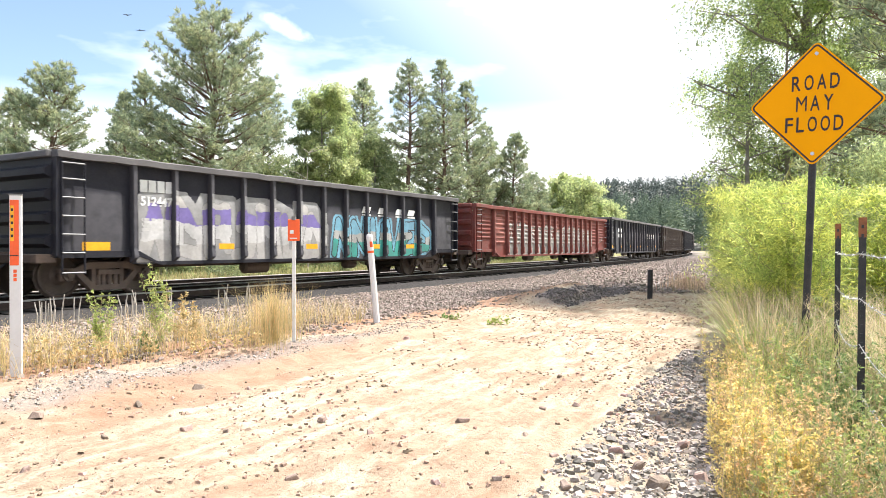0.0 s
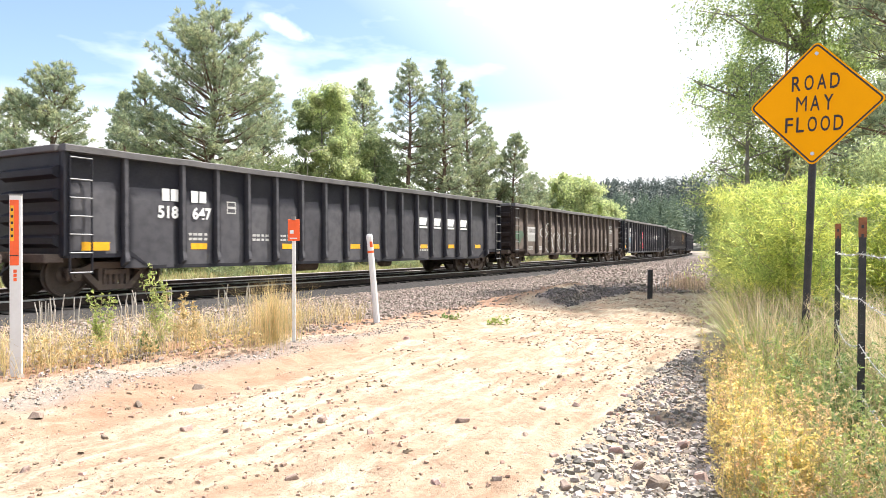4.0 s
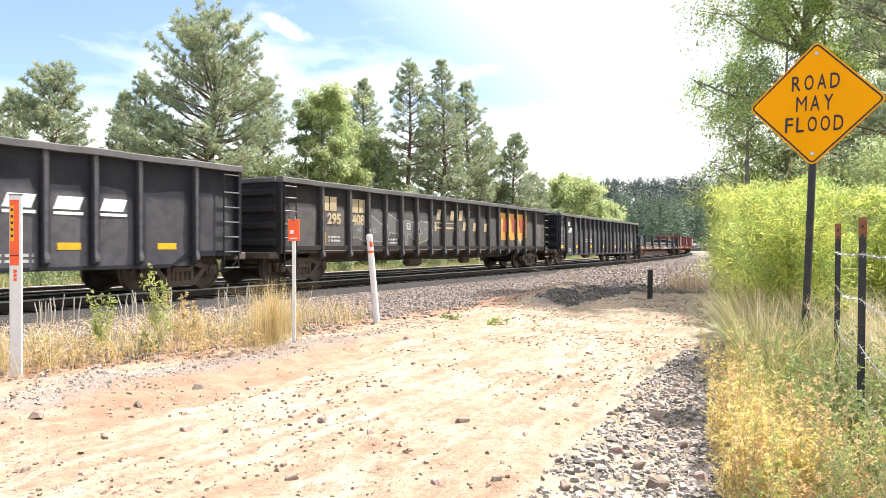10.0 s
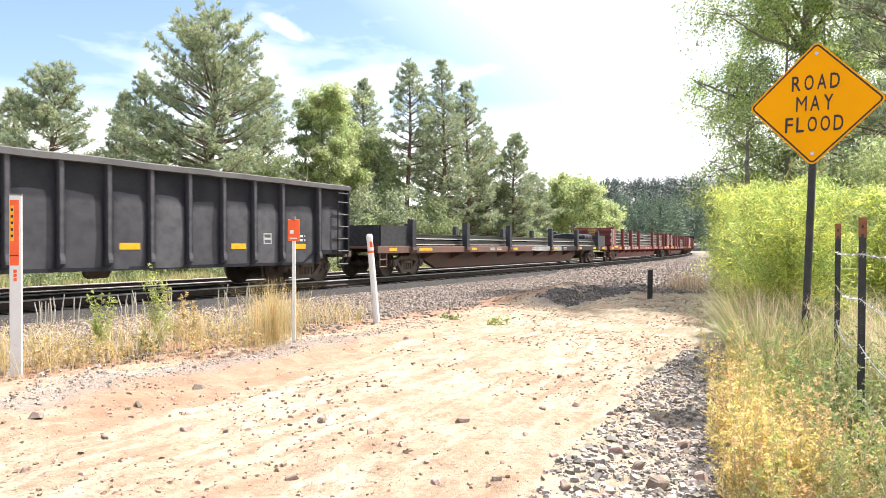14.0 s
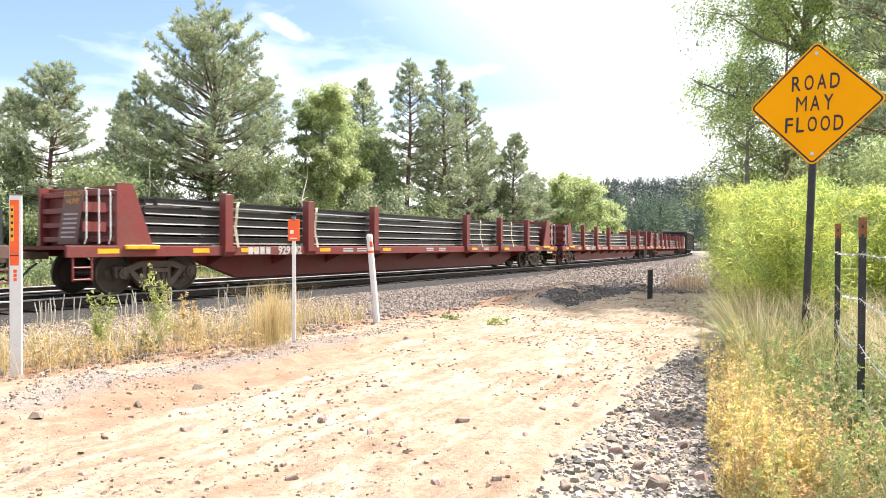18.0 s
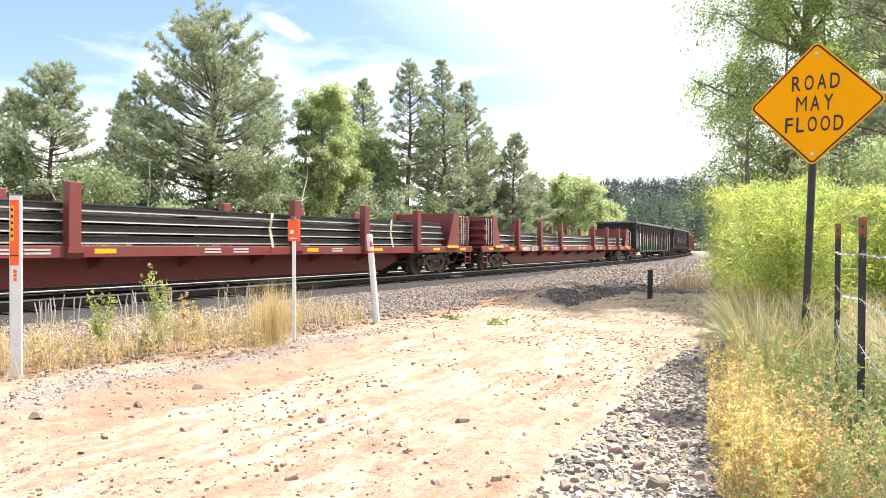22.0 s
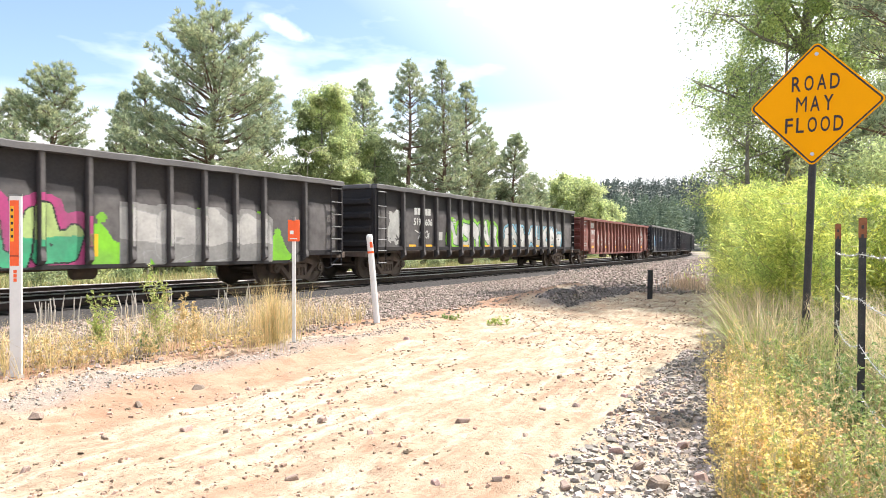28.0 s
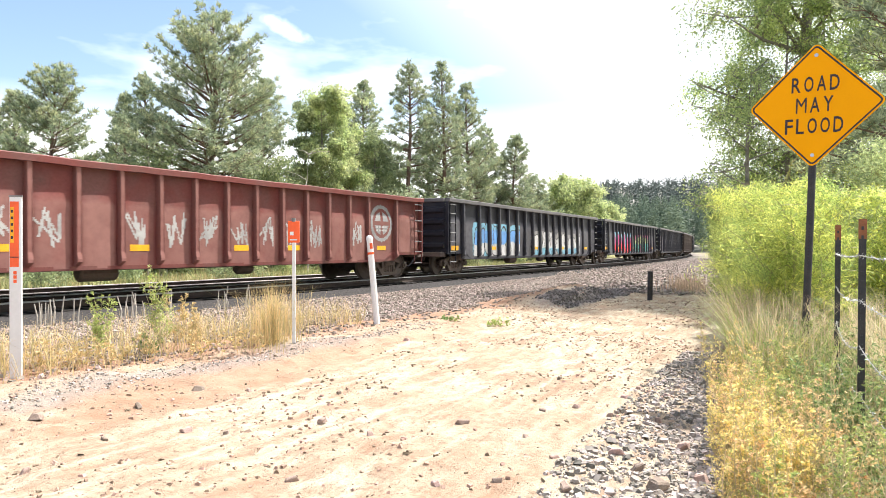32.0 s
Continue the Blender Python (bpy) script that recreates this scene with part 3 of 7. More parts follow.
def panel_out(style, u, w, bulge):
    """How far a side panel stands out of the wall; u along a bay, w up it."""
    if style == "ribbed":
        if not 0.08 < u < 0.92 or not 0.28 < w < 0.9:
            return 0.0
        k = min(1.0, min(u - 0.08, 0.92 - u) * 9)
        return 0.05 * k * max(0.0, math.sin((w - 0.28) / 0.62 * math.pi * 13)) ** 0.6
    arch = max(0.0, 1 - ((u - 0.5) / 0.47) ** 4)
    top = 0.66 + 0.5 * (bulge - 0.04) + 0.06 * arch
    rise = 1 / (1 + math.exp(max(-50, min(50, (w - top) * 34))))
    return bulge * rise * min(1, arch * 1.6) + 0.012 * math.sin(u * 5 + bulge * 300) * math.sin(w * 7 + bulge * 90)


class Wall:
    """The road-side wall of a gondola: its bays and the shape of its panels."""

    def __init__(self, rib_x, lows, top, style, bulges, face):
        self.rib_x, self.lows, self.top, self.style, self.bulges, self.face = rib_x, lows, top, style, bulges, face

    def y(self, x, z):
        for i in range(len(self.rib_x) - 1):
            if self.rib_x[i + 1] <= x <= self.rib_x[i]:
                u = (x - self.rib_x[i + 1]) / (self.rib_x[i] - self.rib_x[i + 1])
                w = (z - self.lows[i]) / (self.top - self.lows[i])
                return self.face + panel_out(self.style, u, w, self.bulges[i])
        return self.face

    def bay(self, i):
        return (self.rib_x[i] + self.rib_x[i + 1]) / 2


WALLS = {}


def gondola(label, paint, half, pitch, first, second, bays, top=2.95, style="plain", chord=None, bottom=0.62, seed=1, footed=False, ledge=0.0):
    """An open-topped freight car. x is forward, +y faces the road, z from the rail head."""
    car = tagged(new("gondola_car"), label, "freight car", "cars of the train")
    h = half
    W = 1.45
    body = M[paint]
    cm = M[chord or ("chord_dust" if paint in ("black_car", "dark_car", "brown_car") else paint)]
    step = 2 * second / bays
    rib_x = [h - 0.05, first] + [second - step * i for i in range(bays + 1)] + [-first, -h + 0.05]
    zs, zt = 0.9, top - 0.14
    nb = len(rib_x) - 1
    rng = random.Random(seed)
    low = 0.93 + ledge if footed else bottom
    lows = [0.9 if i in (0, nb - 1) else low for i in range(nb)]
    wall = Wall(rib_x, lows, zt, style, [rng.uniform(0.022, 0.065) for _ in range(nb)], W - 0.02)
    WALLS[car.name] = wall
    bm = bmesh.new()
    box(bm, -h, h, -W, -W + 0.02, zs - 0.2, zt)
    part("far_wall", bm, body, car)
    bm = bmesh.new()
    box(bm, -h, h, -W + 0.02, W - 0.03, zs - 0.05, zs + 0.02)
    part("floor_pan", bm, M["grime"], car)
    bm = bmesh.new()
    box(bm, -h + 0.4, h - 0.4, -0.3, 0.3, 0.55, zs - 0.055)
    part("centre_sill", bm, M["grime"], car)
    for i in range(nb):
        xa, xb = rib_x[i + 1], rib_x[i]
        nx, nz = (16, 56) if style == "ribbed" else (12, 22)
        v = []
        for a in range(nz + 1):
            for b in range(nx + 1):
                u, w = b / nx, a / nz
                v.append((xa + (xb - xa) * u, wall.face + panel_out(style, u, w, wall.bulges[i]), lows[i] + (zt - lows[i]) * w))
        q = [(a * (nx + 1) + b, (a + 1) * (nx + 1) + b, (a + 1) * (nx + 1) + b + 1, a * (nx + 1) + b + 1) for a in range(nz) for b in range(nx)]
        me = raw_mesh("side_panel", v, q, [body], smooth=True)
        # lighter arch low on each bay: sunlight painted in together with wear
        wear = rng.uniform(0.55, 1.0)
        sc_ = me.attributes.new("sunlit_scuff", 'FLOAT', 'POINT')
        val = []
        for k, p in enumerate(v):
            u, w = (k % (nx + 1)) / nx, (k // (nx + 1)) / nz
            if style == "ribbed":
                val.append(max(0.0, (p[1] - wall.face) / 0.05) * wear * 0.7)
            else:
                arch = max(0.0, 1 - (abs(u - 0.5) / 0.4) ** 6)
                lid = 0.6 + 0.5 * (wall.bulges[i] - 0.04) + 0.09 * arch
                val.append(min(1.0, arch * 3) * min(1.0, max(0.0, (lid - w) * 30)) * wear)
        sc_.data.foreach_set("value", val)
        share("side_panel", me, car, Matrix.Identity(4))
    # ribs with flared feet
    bm = bmesh.new()
    prism(bm, [(0.0, bottom + 0.02), (0.18, bottom + 0.14), (0.18, bottom + 0.2), (0.15, bottom + 0.34), (0.14, zt), (0.0, zt)], "x", -0.05, 0.05)
    bmesh.ops.bevel(bm, geom=[e for e in bm.edges if abs(e.verts[0].co.z - e.verts[1].co.z) > 0.3 and e.verts[0].co.y > 0.1], offset=0.012, segments=1, affect='EDGES')
    rib = bpy.data.meshes.new("rib")
    bm.to_mesh(rib)
    bm.free()
    rib.materials.append(body)
    # rib fronts are painted lighter for the light they catch, plus rubbing
    worn = rib.attributes.new("sunlit_scuff", 'FLOAT', 'POINT')
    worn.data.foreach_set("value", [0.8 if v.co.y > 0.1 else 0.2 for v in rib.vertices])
    bm = bmesh.new()
    prism(bm, [(0.0, 0.86), (0.12, 0.86), (0.12, zt), (0.0, zt)], "x", -0.055, 0.055)
    post = bpy.data.meshes.new("corner_post")
    bm.to_mesh(post)
    bm.free()
    post.materials.append(body)
    for i, x in enumerate(rib_x):
        if i in (0, len(rib_x) - 1):
            share("corner_post", post, car, pose(x, W - 0.02, 0))
        else:
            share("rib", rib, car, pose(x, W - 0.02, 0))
    for nm, x0, x1, y0, y1 in (("top_chord", -h, h, W - 0.06, W + 0.16), ("top_chord", -h, h, -W - 0.12, -W + 0.06), ("end_chord", h - 0.12, h + 0.1, -W + 0.06, W - 0.06), ("end_chord", -h - 0.1, -h + 0.12, -W + 0.06, W - 0.06)):
        bm = bmesh.new()
        if nm == "top_chord":
            # a long bar with slight dents along it
            n = 40
            rings = []
            for k in range(n + 1):
                x = x0 + (x1 - x0) * k / n
                dz, dy = rng.uniform(-0.012, 0.008), rng.uniform(-0.008, 0.008)
                rings.append([bm.verts.new((x, y + dy, z + dz)) for y, z in ((y0, zt), (y1, zt), (y1, top - 0.02), (y1 - 0.02, top), (y0 + 0.02, top), (y0, top - 0.02))])
            for a, b in zip(rings, rings[1:]):
                for j in range(6):
                    bm.faces.new((a[j], b[j], b[(j + 1) % 6], a[(j + 1) % 6]))
            bm.faces.new(rings[0])
            bm.faces.new(rings[-1][::-1])
        else:
            box(bm, x0, x1, y0, y1, zt, top, 0.02)
        part(nm, bm, cm, car)
    bm = bmesh.new()
    if footed:
        box(bm, -h + 0.02, h - 0.02, W - 0.05, W + 0.1, 0.84 + ledge, 0.97 + ledge, 0.01)
    else:
        prism(bm, [(h - 0.02, 0.95), (h - 0.02, 0.82), (first - 0.2, 0.82), (first - 0.7, bottom - 0.03), (-first + 0.7, bottom - 0.03), (-first + 0.2, 0.82), (-h + 0.02, 0.82), (-h + 0.02, 0.95), (-first + 0.15, 0.95), (-first + 0.6, bottom + 0.05), (first - 0.6, bottom + 0.05), (first - 0.15, 0.95)], "y", W - 0.05, W + 0.04)
        bmesh.ops.recalc_face_normals(bm, faces=bm.faces)
    part("side_sill", bm, body, car)
    for sg in (1, -1):
        bm = bmesh.new()
        box(bm, sg * h - 0.03, sg * h + 0.01, -W + 0.02, W - 0.04, 0.84, zt)
        ew = part("end_wall", bm, body, car)
        for z in (1.15, 1.6, 2.05, 2.5):
            bm = bmesh.new()
            prism(bm, [(sg * (h + 0.01), z - 0.13), (sg * (h + 0.14), z - 0.06), (sg * (h + 0.14), z + 0.06), (sg * (h + 0.01), z + 0.13)], "y", -0.5, W - 0.06)
            bmesh.ops.recalc_face_normals(bm, faces=bm.faces)
            part("end_rib", bm, body, ew)
        bm = bmesh.new()
        box(bm, h - 0.1 if sg > 0 else -h - 0.3, h + 0.3 if sg > 0 else -h + 0.1, -W, W - 0.06, 0.72, 0.9, 0.02)
        part("end_sill", bm, M["grime"], car)
        share("coupler", COUPLER, car, pose(sg * (pitch / 2 - 0.42), 0, 0, 0, 0, 0 if sg > 0 else 180))
        share("air_hose", HOSE, car, pose(sg * (h + 0.25), 0, 0, 0, 0, 0 if sg > 0 else 180))
        xl = sg * (h - 0.1)
        bm = bmesh.new()
        for xx in (xl, xl - sg * 0.46):
            tube(bm, [(xx, W + 0.12, 0.5), (xx, W + 0.12, top - 0.2)], 0.02, 5)
        ladder = part("ladder", bm, body, car)
        for z in (0.53, 0.92, 1.28, 1.64, 2.0, 2.36, top - 0.24):
            bm = bmesh.new()
            tube(bm, [(xl, W + 0.13, z), (xl - sg * 0.46, W + 0.13, z)], 0.017, 5)
            part("rung", bm, M["chrome"], ladder)
    add_trucks(car, h - 1.4)
    for nm, x, y, l, r in (("air_tank", 1.5, 0.72, 0.9, 0.17), ("brake_cylinder", -2.6, 0.6, 0.55, 0.15)):
        bm = bmesh.new()
        tube(bm, [(x, y, 0.5), (x + 0.05, y, 0.5), (x + l - 0.05, y, 0.5), (x + l, y, 0.5)], [r * 0.7, r, r, r * 0.7], 12)
        part(nm, bm, M["grime"], car)
    bm = bmesh.new()
    tube(bm, [(-h + 3, 0.5, 0.62), (-1, 0.6, 0.56), (h - 3, 0.5, 0.62)], 0.022, 5)
    part("train_pipe", bm, M["grime"], car)
    return car


# ---------------- painted marks on the cars ----------------
def colour(name, c, rough=0.6):
    if name not in M:
        M[name] = mat(name, c, rough, 0, 0.22, 2.2, 14, 0.04, tint=tuple(q * 0.62 + 0.03 for q in c), amount=0.8)
    return M[name]


colour("silver_spray", (0.42, 0.4, 0.38))
colour("white_spray", (0.52, 0.51, 0.5))
colour("purple_spray", (0.18, 0.14, 0.36))
colour("black_spray", (0.02, 0.02, 0.022))
colour("teal_spray", (0.05, 0.32, 0.27))
colour("sky_spray", (0.17, 0.38, 0.5))
colour("green_spray", (0.05, 0.34, 0.17))
colour("lime_spray", (0.2, 0.5, 0.03))
colour("pale_lime_spray", (0.36, 0.46, 0.17))
colour("pink_spray", (0.38, 0.05, 0.17))
colour("red_spray", (0.75, 0.04, 0.06))
colour("blue_spray", (0.12, 0.3, 0.62))
colour("grey_wash", (0.25, 0.24, 0.23))
colour("slate_spray", (0.07, 0.1, 0.17))
colour("grey_ghost", (0.15, 0.145, 0.14))
colour("scraped_plate", (0.16, 0.14, 0.125))
colour("chalk", (0.40, 0.39, 0.37))
colour("buff_spray", (0.55, 0.43, 0.26))
colour("orange_panel", (0.72, 0.36, 0.07))
colour("brick_spray", (0.45, 0.09, 0.05))
colour("cream_strap", (0.62, 0.55, 0.4))
colour("faded_patch", (0.3, 0.295, 0.29))
colour("moss_spray", (0.07, 0.13, 0.08))
colour("rust_patch", (0.33, 0.11, 0.085))


def seg_distance(X, Z, a, b):
    ax, az, bx, bz = *a, *b
    dx, dz = bx - ax, bz - az
    t = np.clip(((X - ax) * dx + (Z - az) * dz) / max(dx * dx + dz * dz, 1e-9), 0, 1)
    return np.hypot(X - ax - t * dx, Z - az - t * dz)


def painted(car, name, x0, x1, z0, z1, paint, materials, label="", cell=0.035, lift=0.004, ribs=False, kind=""):
    """A coat of paint that follows the wall's panels. paint(X, Z) gives the colour's number, or -1 for none."""
    wall = WALLS[car.name]
    nx, nz = int((x1 - x0) / cell) + 1, int((z1 - z0) / cell) + 1
    xs, zs = np.linspace(x0, x1, nx + 1), np.linspace(z0, z1, nz + 1)
    X, Z = np.meshgrid((xs[:-1] + xs[1:]) / 2, (zs[:-1] + zs[1:]) / 2)
    idx = paint(X, Z)
    rx = np.array(wall.rib_x)
    near_rib = np.min(np.abs(X[..., None] - rx), -1) < 0.052
    idx = np.where(near_rib, -1, idx)
    GX, GZ = np.meshgrid(xs, zs)
    # the panels' surface at the corners
    Y = np.full(GX.shape, wall.face)
    for i in range(len(rx) - 1):
        m = (GX[0] >= rx[i + 1]) & (GX[0] <= rx[i])
        for c in np.nonzero(m)[0]:
            u = (xs[c] - rx[i + 1]) / (rx[i] - rx[i + 1])
            for r in range(nz + 1):
                Y[r, c] = wall.face + panel_out(wall.style, u, (zs[r] - wall.lows[i]) / (wall.top - wall.lows[i]), wall.bulges[i])
    v = np.stack([GX.ravel(), Y.ravel() + lift, GZ.ravel()], 1)
    gi = np.arange(GX.size).reshape(GX.shape)
    f = np.stack([gi[:-1, :-1], gi[1:, :-1], gi[1:, 1:], gi[:-1, 1:]], -1)
    keep = idx >= 0
    if not keep.any():
        return
    f, k = f[keep], idx[keep]
    used, inv = np.unique(f.ravel(), return_inverse=True)
    v, f = v[used], inv.reshape(-1, 4)
    if ribs:
        for r in rx[(rx > x0) & (rx < x1)]:
            zr = zs[zs > max(z0, wall.lows[3] + 0.4)]
            zc = (zr[:-1] + zr[1:]) / 2
            kr = paint(np.full(zc.shape, r), zc)
            for a, b, c in zip(zr[:-1], zr[1:], kr):
                if c >= 0:
                    o = len(v)
                    yr = wall.face + 0.153 + lift
                    v = np.concatenate([v, [(r - 0.036, yr, a), (r - 0.036, yr, b), (r + 0.036, yr, b), (r + 0.036, yr, a)]])
                    f = np.concatenate([f, [(o, o + 1, o + 2, o + 3)]])
                    k = np.append(k, c)
    me = raw_mesh(name, v, f, [M[m] for m in materials], k, smooth=True)
    tagged(share(name, me, car, Matrix.Identity(4), label), label, kind=kind)


def swollen(seed, x0, x1, z0, z1, n, r, outline=0.045, cloud=True):
    """Abstract swollen shapes in a row: 0 and 1 fill (upper, lower), 2 outline, 3 cloud behind."""
    rng = random.Random(seed)
    segs = []
    w = (x1 - x0) / n
    for i in range(n):
        cx = x1 - w * (i + 0.5)
        a = [(cx + w * rng.uniform(-0.3, 0.3), z0 + r + (z1 - z0 - 2 * r) * q) for q in (0, rng.uniform(0.3, 0.6), 1)]
        segs += [(a[0], a[1]), (a[1], a[2])]
        if rng.random() < 0.7:
            q = rng.uniform(0.1, 0.9)
            p = (cx, z0 + r + (z1 - z0 - 2 * r) * q)
            segs.append((p, (p[0] - w * 0.4, p[1] + rng.uniform(-0.25, 0.25))))
        if rng.random() < 0.6:
            segs.append((a[2], (a[2][0] - w * 0.35, a[2][1] - rng.uniform(0, 0.25))))

    def paint(X, Z):
        wob = (fbm(X * 3, Z * 3, seed) - 0.47) * 0.12
        D = np.full(X.shape, 9.0)
        for k, (a, b) in enumerate(segs):
            D = np.minimum(D, seg_distance(X, Z, a, b) - r * (0.9 + 0.5 * ((k * 37) % 10) / 10))
        D = D + wob
        fill = np.where(Z + wob * 2 > (z0 + z1) / 2, 0, 1)
        inner = (np.abs(np.sin(X * 5.1 + Z * 3 + seed)) < 0.09) & (D < -0.02)
        out = np.where(D < 0, fill, np.where(D < outline, 2, np.where((D < 0.16) & cloud & (fbm(X * 1.3, Z * 1.3, seed + 5) > 0.46), 3, -1)))
        return np.where(inner, 2, out)
    return paint


GLYPHS = (
    ((0.1, 0.05), (0.15, 0.95), (0.8, 0.75), (0.85, 0.2), (0.1, 0.05)),
    ((0.85, 0.95), (0.2, 0.85), (0.15, 0.1), (0.85, 0.05), (0.15, 0.1), (0.18, 0.5), (0.7, 0.5)),
    ((0.1, 0.0), (0.12, 0.95), (0.75, 0.85), (0.65, 0.55), (0.15, 0.5), (0.65, 0.5), (0.9, 0.0)),
    ((0.1, 0.0), (0.1, 0.95), (0.8, 0.1), (0.85, 1.0)),
    ((0.85, 0.9), (0.25, 0.95), (0.2, 0.6), (0.8, 0.45), (0.75, 0.1), (0.1, 0.05)),
    ((0.1, 0.0), (0.45, 1.0), (0.55, 1.0), (0.9, 0.0), (0.75, 0.35), (0.3, 0.35)),
    ((0.1, 1.0), (0.2, 0.1), (0.75, 0.05), (0.9, 1.0)),
    ((0.5, 0.5), (0.15, 0.95), (0.1, 0.1), (0.8, 0.05), (0.85, 0.5), (0.5, 0.5)))


def swollen_shapes(seed, x0, x1, z0, z1, n, r, bands, line, halo=-1, edge=0.05, reach=0.22):
    """Bulging stroke shapes side by side: filled in bands by height, outlined, with a cloud of colour behind."""
    rng, skew = random.Random(seed), random.Random(seed + 700)
    w = (x1 - x0) / n
    segs = []
    for i in range(n):
        g = GLYPHS[rng.randrange(len(GLYPHS))]
        cx, lean = x1 - w * i, rng.uniform(-0.15, 0.15)
        hi, lo = z1 - rng.uniform(0, 0.16), z0 + rng.uniform(-0.04, 0.1)
        p = [(cx - w * (0.5 + 1.0 * (u - 0.5 + lean * (v - 0.5))), lo + r + (hi - lo - 2 * r) * v) for u, v in ((u + skew.uniform(-0.16, 0.16), v + skew.uniform(-0.15, 0.15)) for u, v in g)]
        segs += [(a, b, r * rng.uniform(0.85, 1.25), i) for a, b in zip(p, p[1:])]

    def paint(X, Z):
        wob = (fbm(X * 2.2, Z * 2.2, seed) - 0.47) * 0.1
        each = [np.full(X.shape, 9.0) for _ in range(n)]
        for a, b, q, i in segs:
            each[i] = np.minimum(each[i], seg_distance(X, Z, a, b) - q + wob)
        out = np.full(X.shape, -1)
        near = np.min(each, 0)
        ragged = reach * (0.35 + 1.3 * fbm(X * 1.4, Z * 1.4, seed + 5))
        out = np.where(near < edge + ragged, halo, out)
        t = (Z + wob * 2 + 0.3 * (fbm(X * 1.1, Z * 0.6, seed + 9) - 0.47) - z0) / (z1 - z0)
        fill = np.full(X.shape, bands[0][1])
        for f0, k in bands:
            fill = np.where(t > f0, k, fill)
        for D in each:
            out = np.where(D < edge, line, out)
            out = np.where(D < 0, fill, out)
        return out
    return paint


def jag(seed, x0, x1, z0, z1, r=0.022):
    """A scribbled tag of straight, crossing strokes."""
    rng = random.Random(seed)
    pts = []
    for k in range(11):
        pts.append((x0 + (x1 - x0) * (0.12 + 0.76 * (k / 10 + rng.uniform(-0.25, 0.25)) % 1.0), z0 + (z1 - z0) * (rng.uniform(0.0, 0.35) if k % 2 else rng.uniform(0.6, 1.0))))
    segs = list(zip(pts, pts[1:]))

    def paint(X, Z):
        D = np.full(X.shape, 9.0)
        for a, b in segs:
            D = np.minimum(D, seg_distance(X, Z, a, b))
        return np.where(D < r, 0, -1)
    return paint


def rings(seed, list_of):
    """Large round chalk outlines with short strokes over them."""
    rng = random.Random(seed)
    segs = []
    for cx, cz, rx, rz in list_of:
        for _ in range(2):
            a = (cx + rng.uniform(-0.3, 0.3) * rx, cz + rng.uniform(0.2, 0.8) * rz)
            b = (a[0] + rng.uniform(-0.25, 0.1), a[1] - rng.uniform(0.1, 0.3))
            segs += [(a, b), (b, (b[0] + 0.2, b[1] - rng.uniform(0, 0.2)))]

    def paint(X, Z):
        D = np.full(X.shape, 9.0)
        for cx, cz, rx, rz in list_of:
            wob = 1 + (fbm(X * 1.2 + cx, Z * 1.2, seed) - 0.47) * 0.25
            g = np.hypot((X - cx) / rx, (Z - cz) / rz) * wob
            D = np.minimum(D, np.where(np.arctan2(Z - cz, X - cx) * np.sign(rx * np.sin(cx * 9)) > -1.9, np.abs(g - 1) * min(rx, rz), 9))
        for a, b in segs:
            D = np.minimum(D, seg_distance(X, Z, a, b))
        return np.where(D < 0.03, 0, -1)
    return paint


def drips(seed, x0, x1, z0, z1, cut=0.5):
    """Paint with uneven, runny edges, bay by bay."""
    def paint(X, Z):
        top = z1 - 0.25 * fbm(X * 1.5, X * 0, seed) - 0.2 * vnoise(X * 7, X * 0, seed + 2)
        hole = fbm(X * 5.0, Z * 1.2, seed + 4) > cut
        return np.where((Z < top) & hole & (Z > z0), 0, -1)
    return paint


def underlined(car, xs, z, size, material, wide=1.3):
    """Leaning letter-sized slabs centred at xs, each with a bar under it."""
    wall = WALLS[car.name]
    for x in xs:
        w = size * wide / 2
        y = max(wall.y(x + q * w, z + e * size) for q in (-1, -0.5, 0, 0.5, 1) for e in (-0.8, 0, 0.5)) + 0.008
        bm = bmesh.new()
        prism(bm, [(x + w - 0.05, z + size / 2), (x - w - 0.05, z + size / 2), (x - w + 0.05, z - size / 2), (x + w + 0.05, z - size / 2)], "y", y - 0.003, y)
        bmesh.ops.recalc_face_normals(bm, faces=bm.faces)
        part("letter_block", bm, M[material], car)
        side_patch(car, "underline_bar", x - w * 1.15, x + w * 1.15, z - size * 0.9, z - size * 0.66, y, M[material])


def scrawl(seed, x0, x1, z0, z1, strokes, r=0.028):
    """Thin looping lines of spray."""
    rng = random.Random(seed)
    segs = []
    for i in range(strokes):
        cx = x0 + (x1 - x0) * (i + rng.uniform(0.2, 0.8)) / strokes
        a0, rad, cz = rng.uniform(0, 6), rng.uniform(0.6, 1.0) * (z1 - z0) / 2.8, z0 + (z1 - z0) * rng.uniform(0.42, 0.58)
        pts = [(cx + rad * 0.7 * math.cos(a0 + t * 0.7), min(z1, max(z0, cz + rad * 1.3 * math.sin(a0 + t * 0.62)))) for t in range(rng.randint(4, 9))]
        segs += list(zip(pts, pts[1:]))

    def paint(X, Z):
        D = np.full(X.shape, 9.0)
        for a, b in segs:
            D = np.minimum(D, seg_distance(X, Z, a, b))
        return np.where(D < r, 0, -1)
    return paint


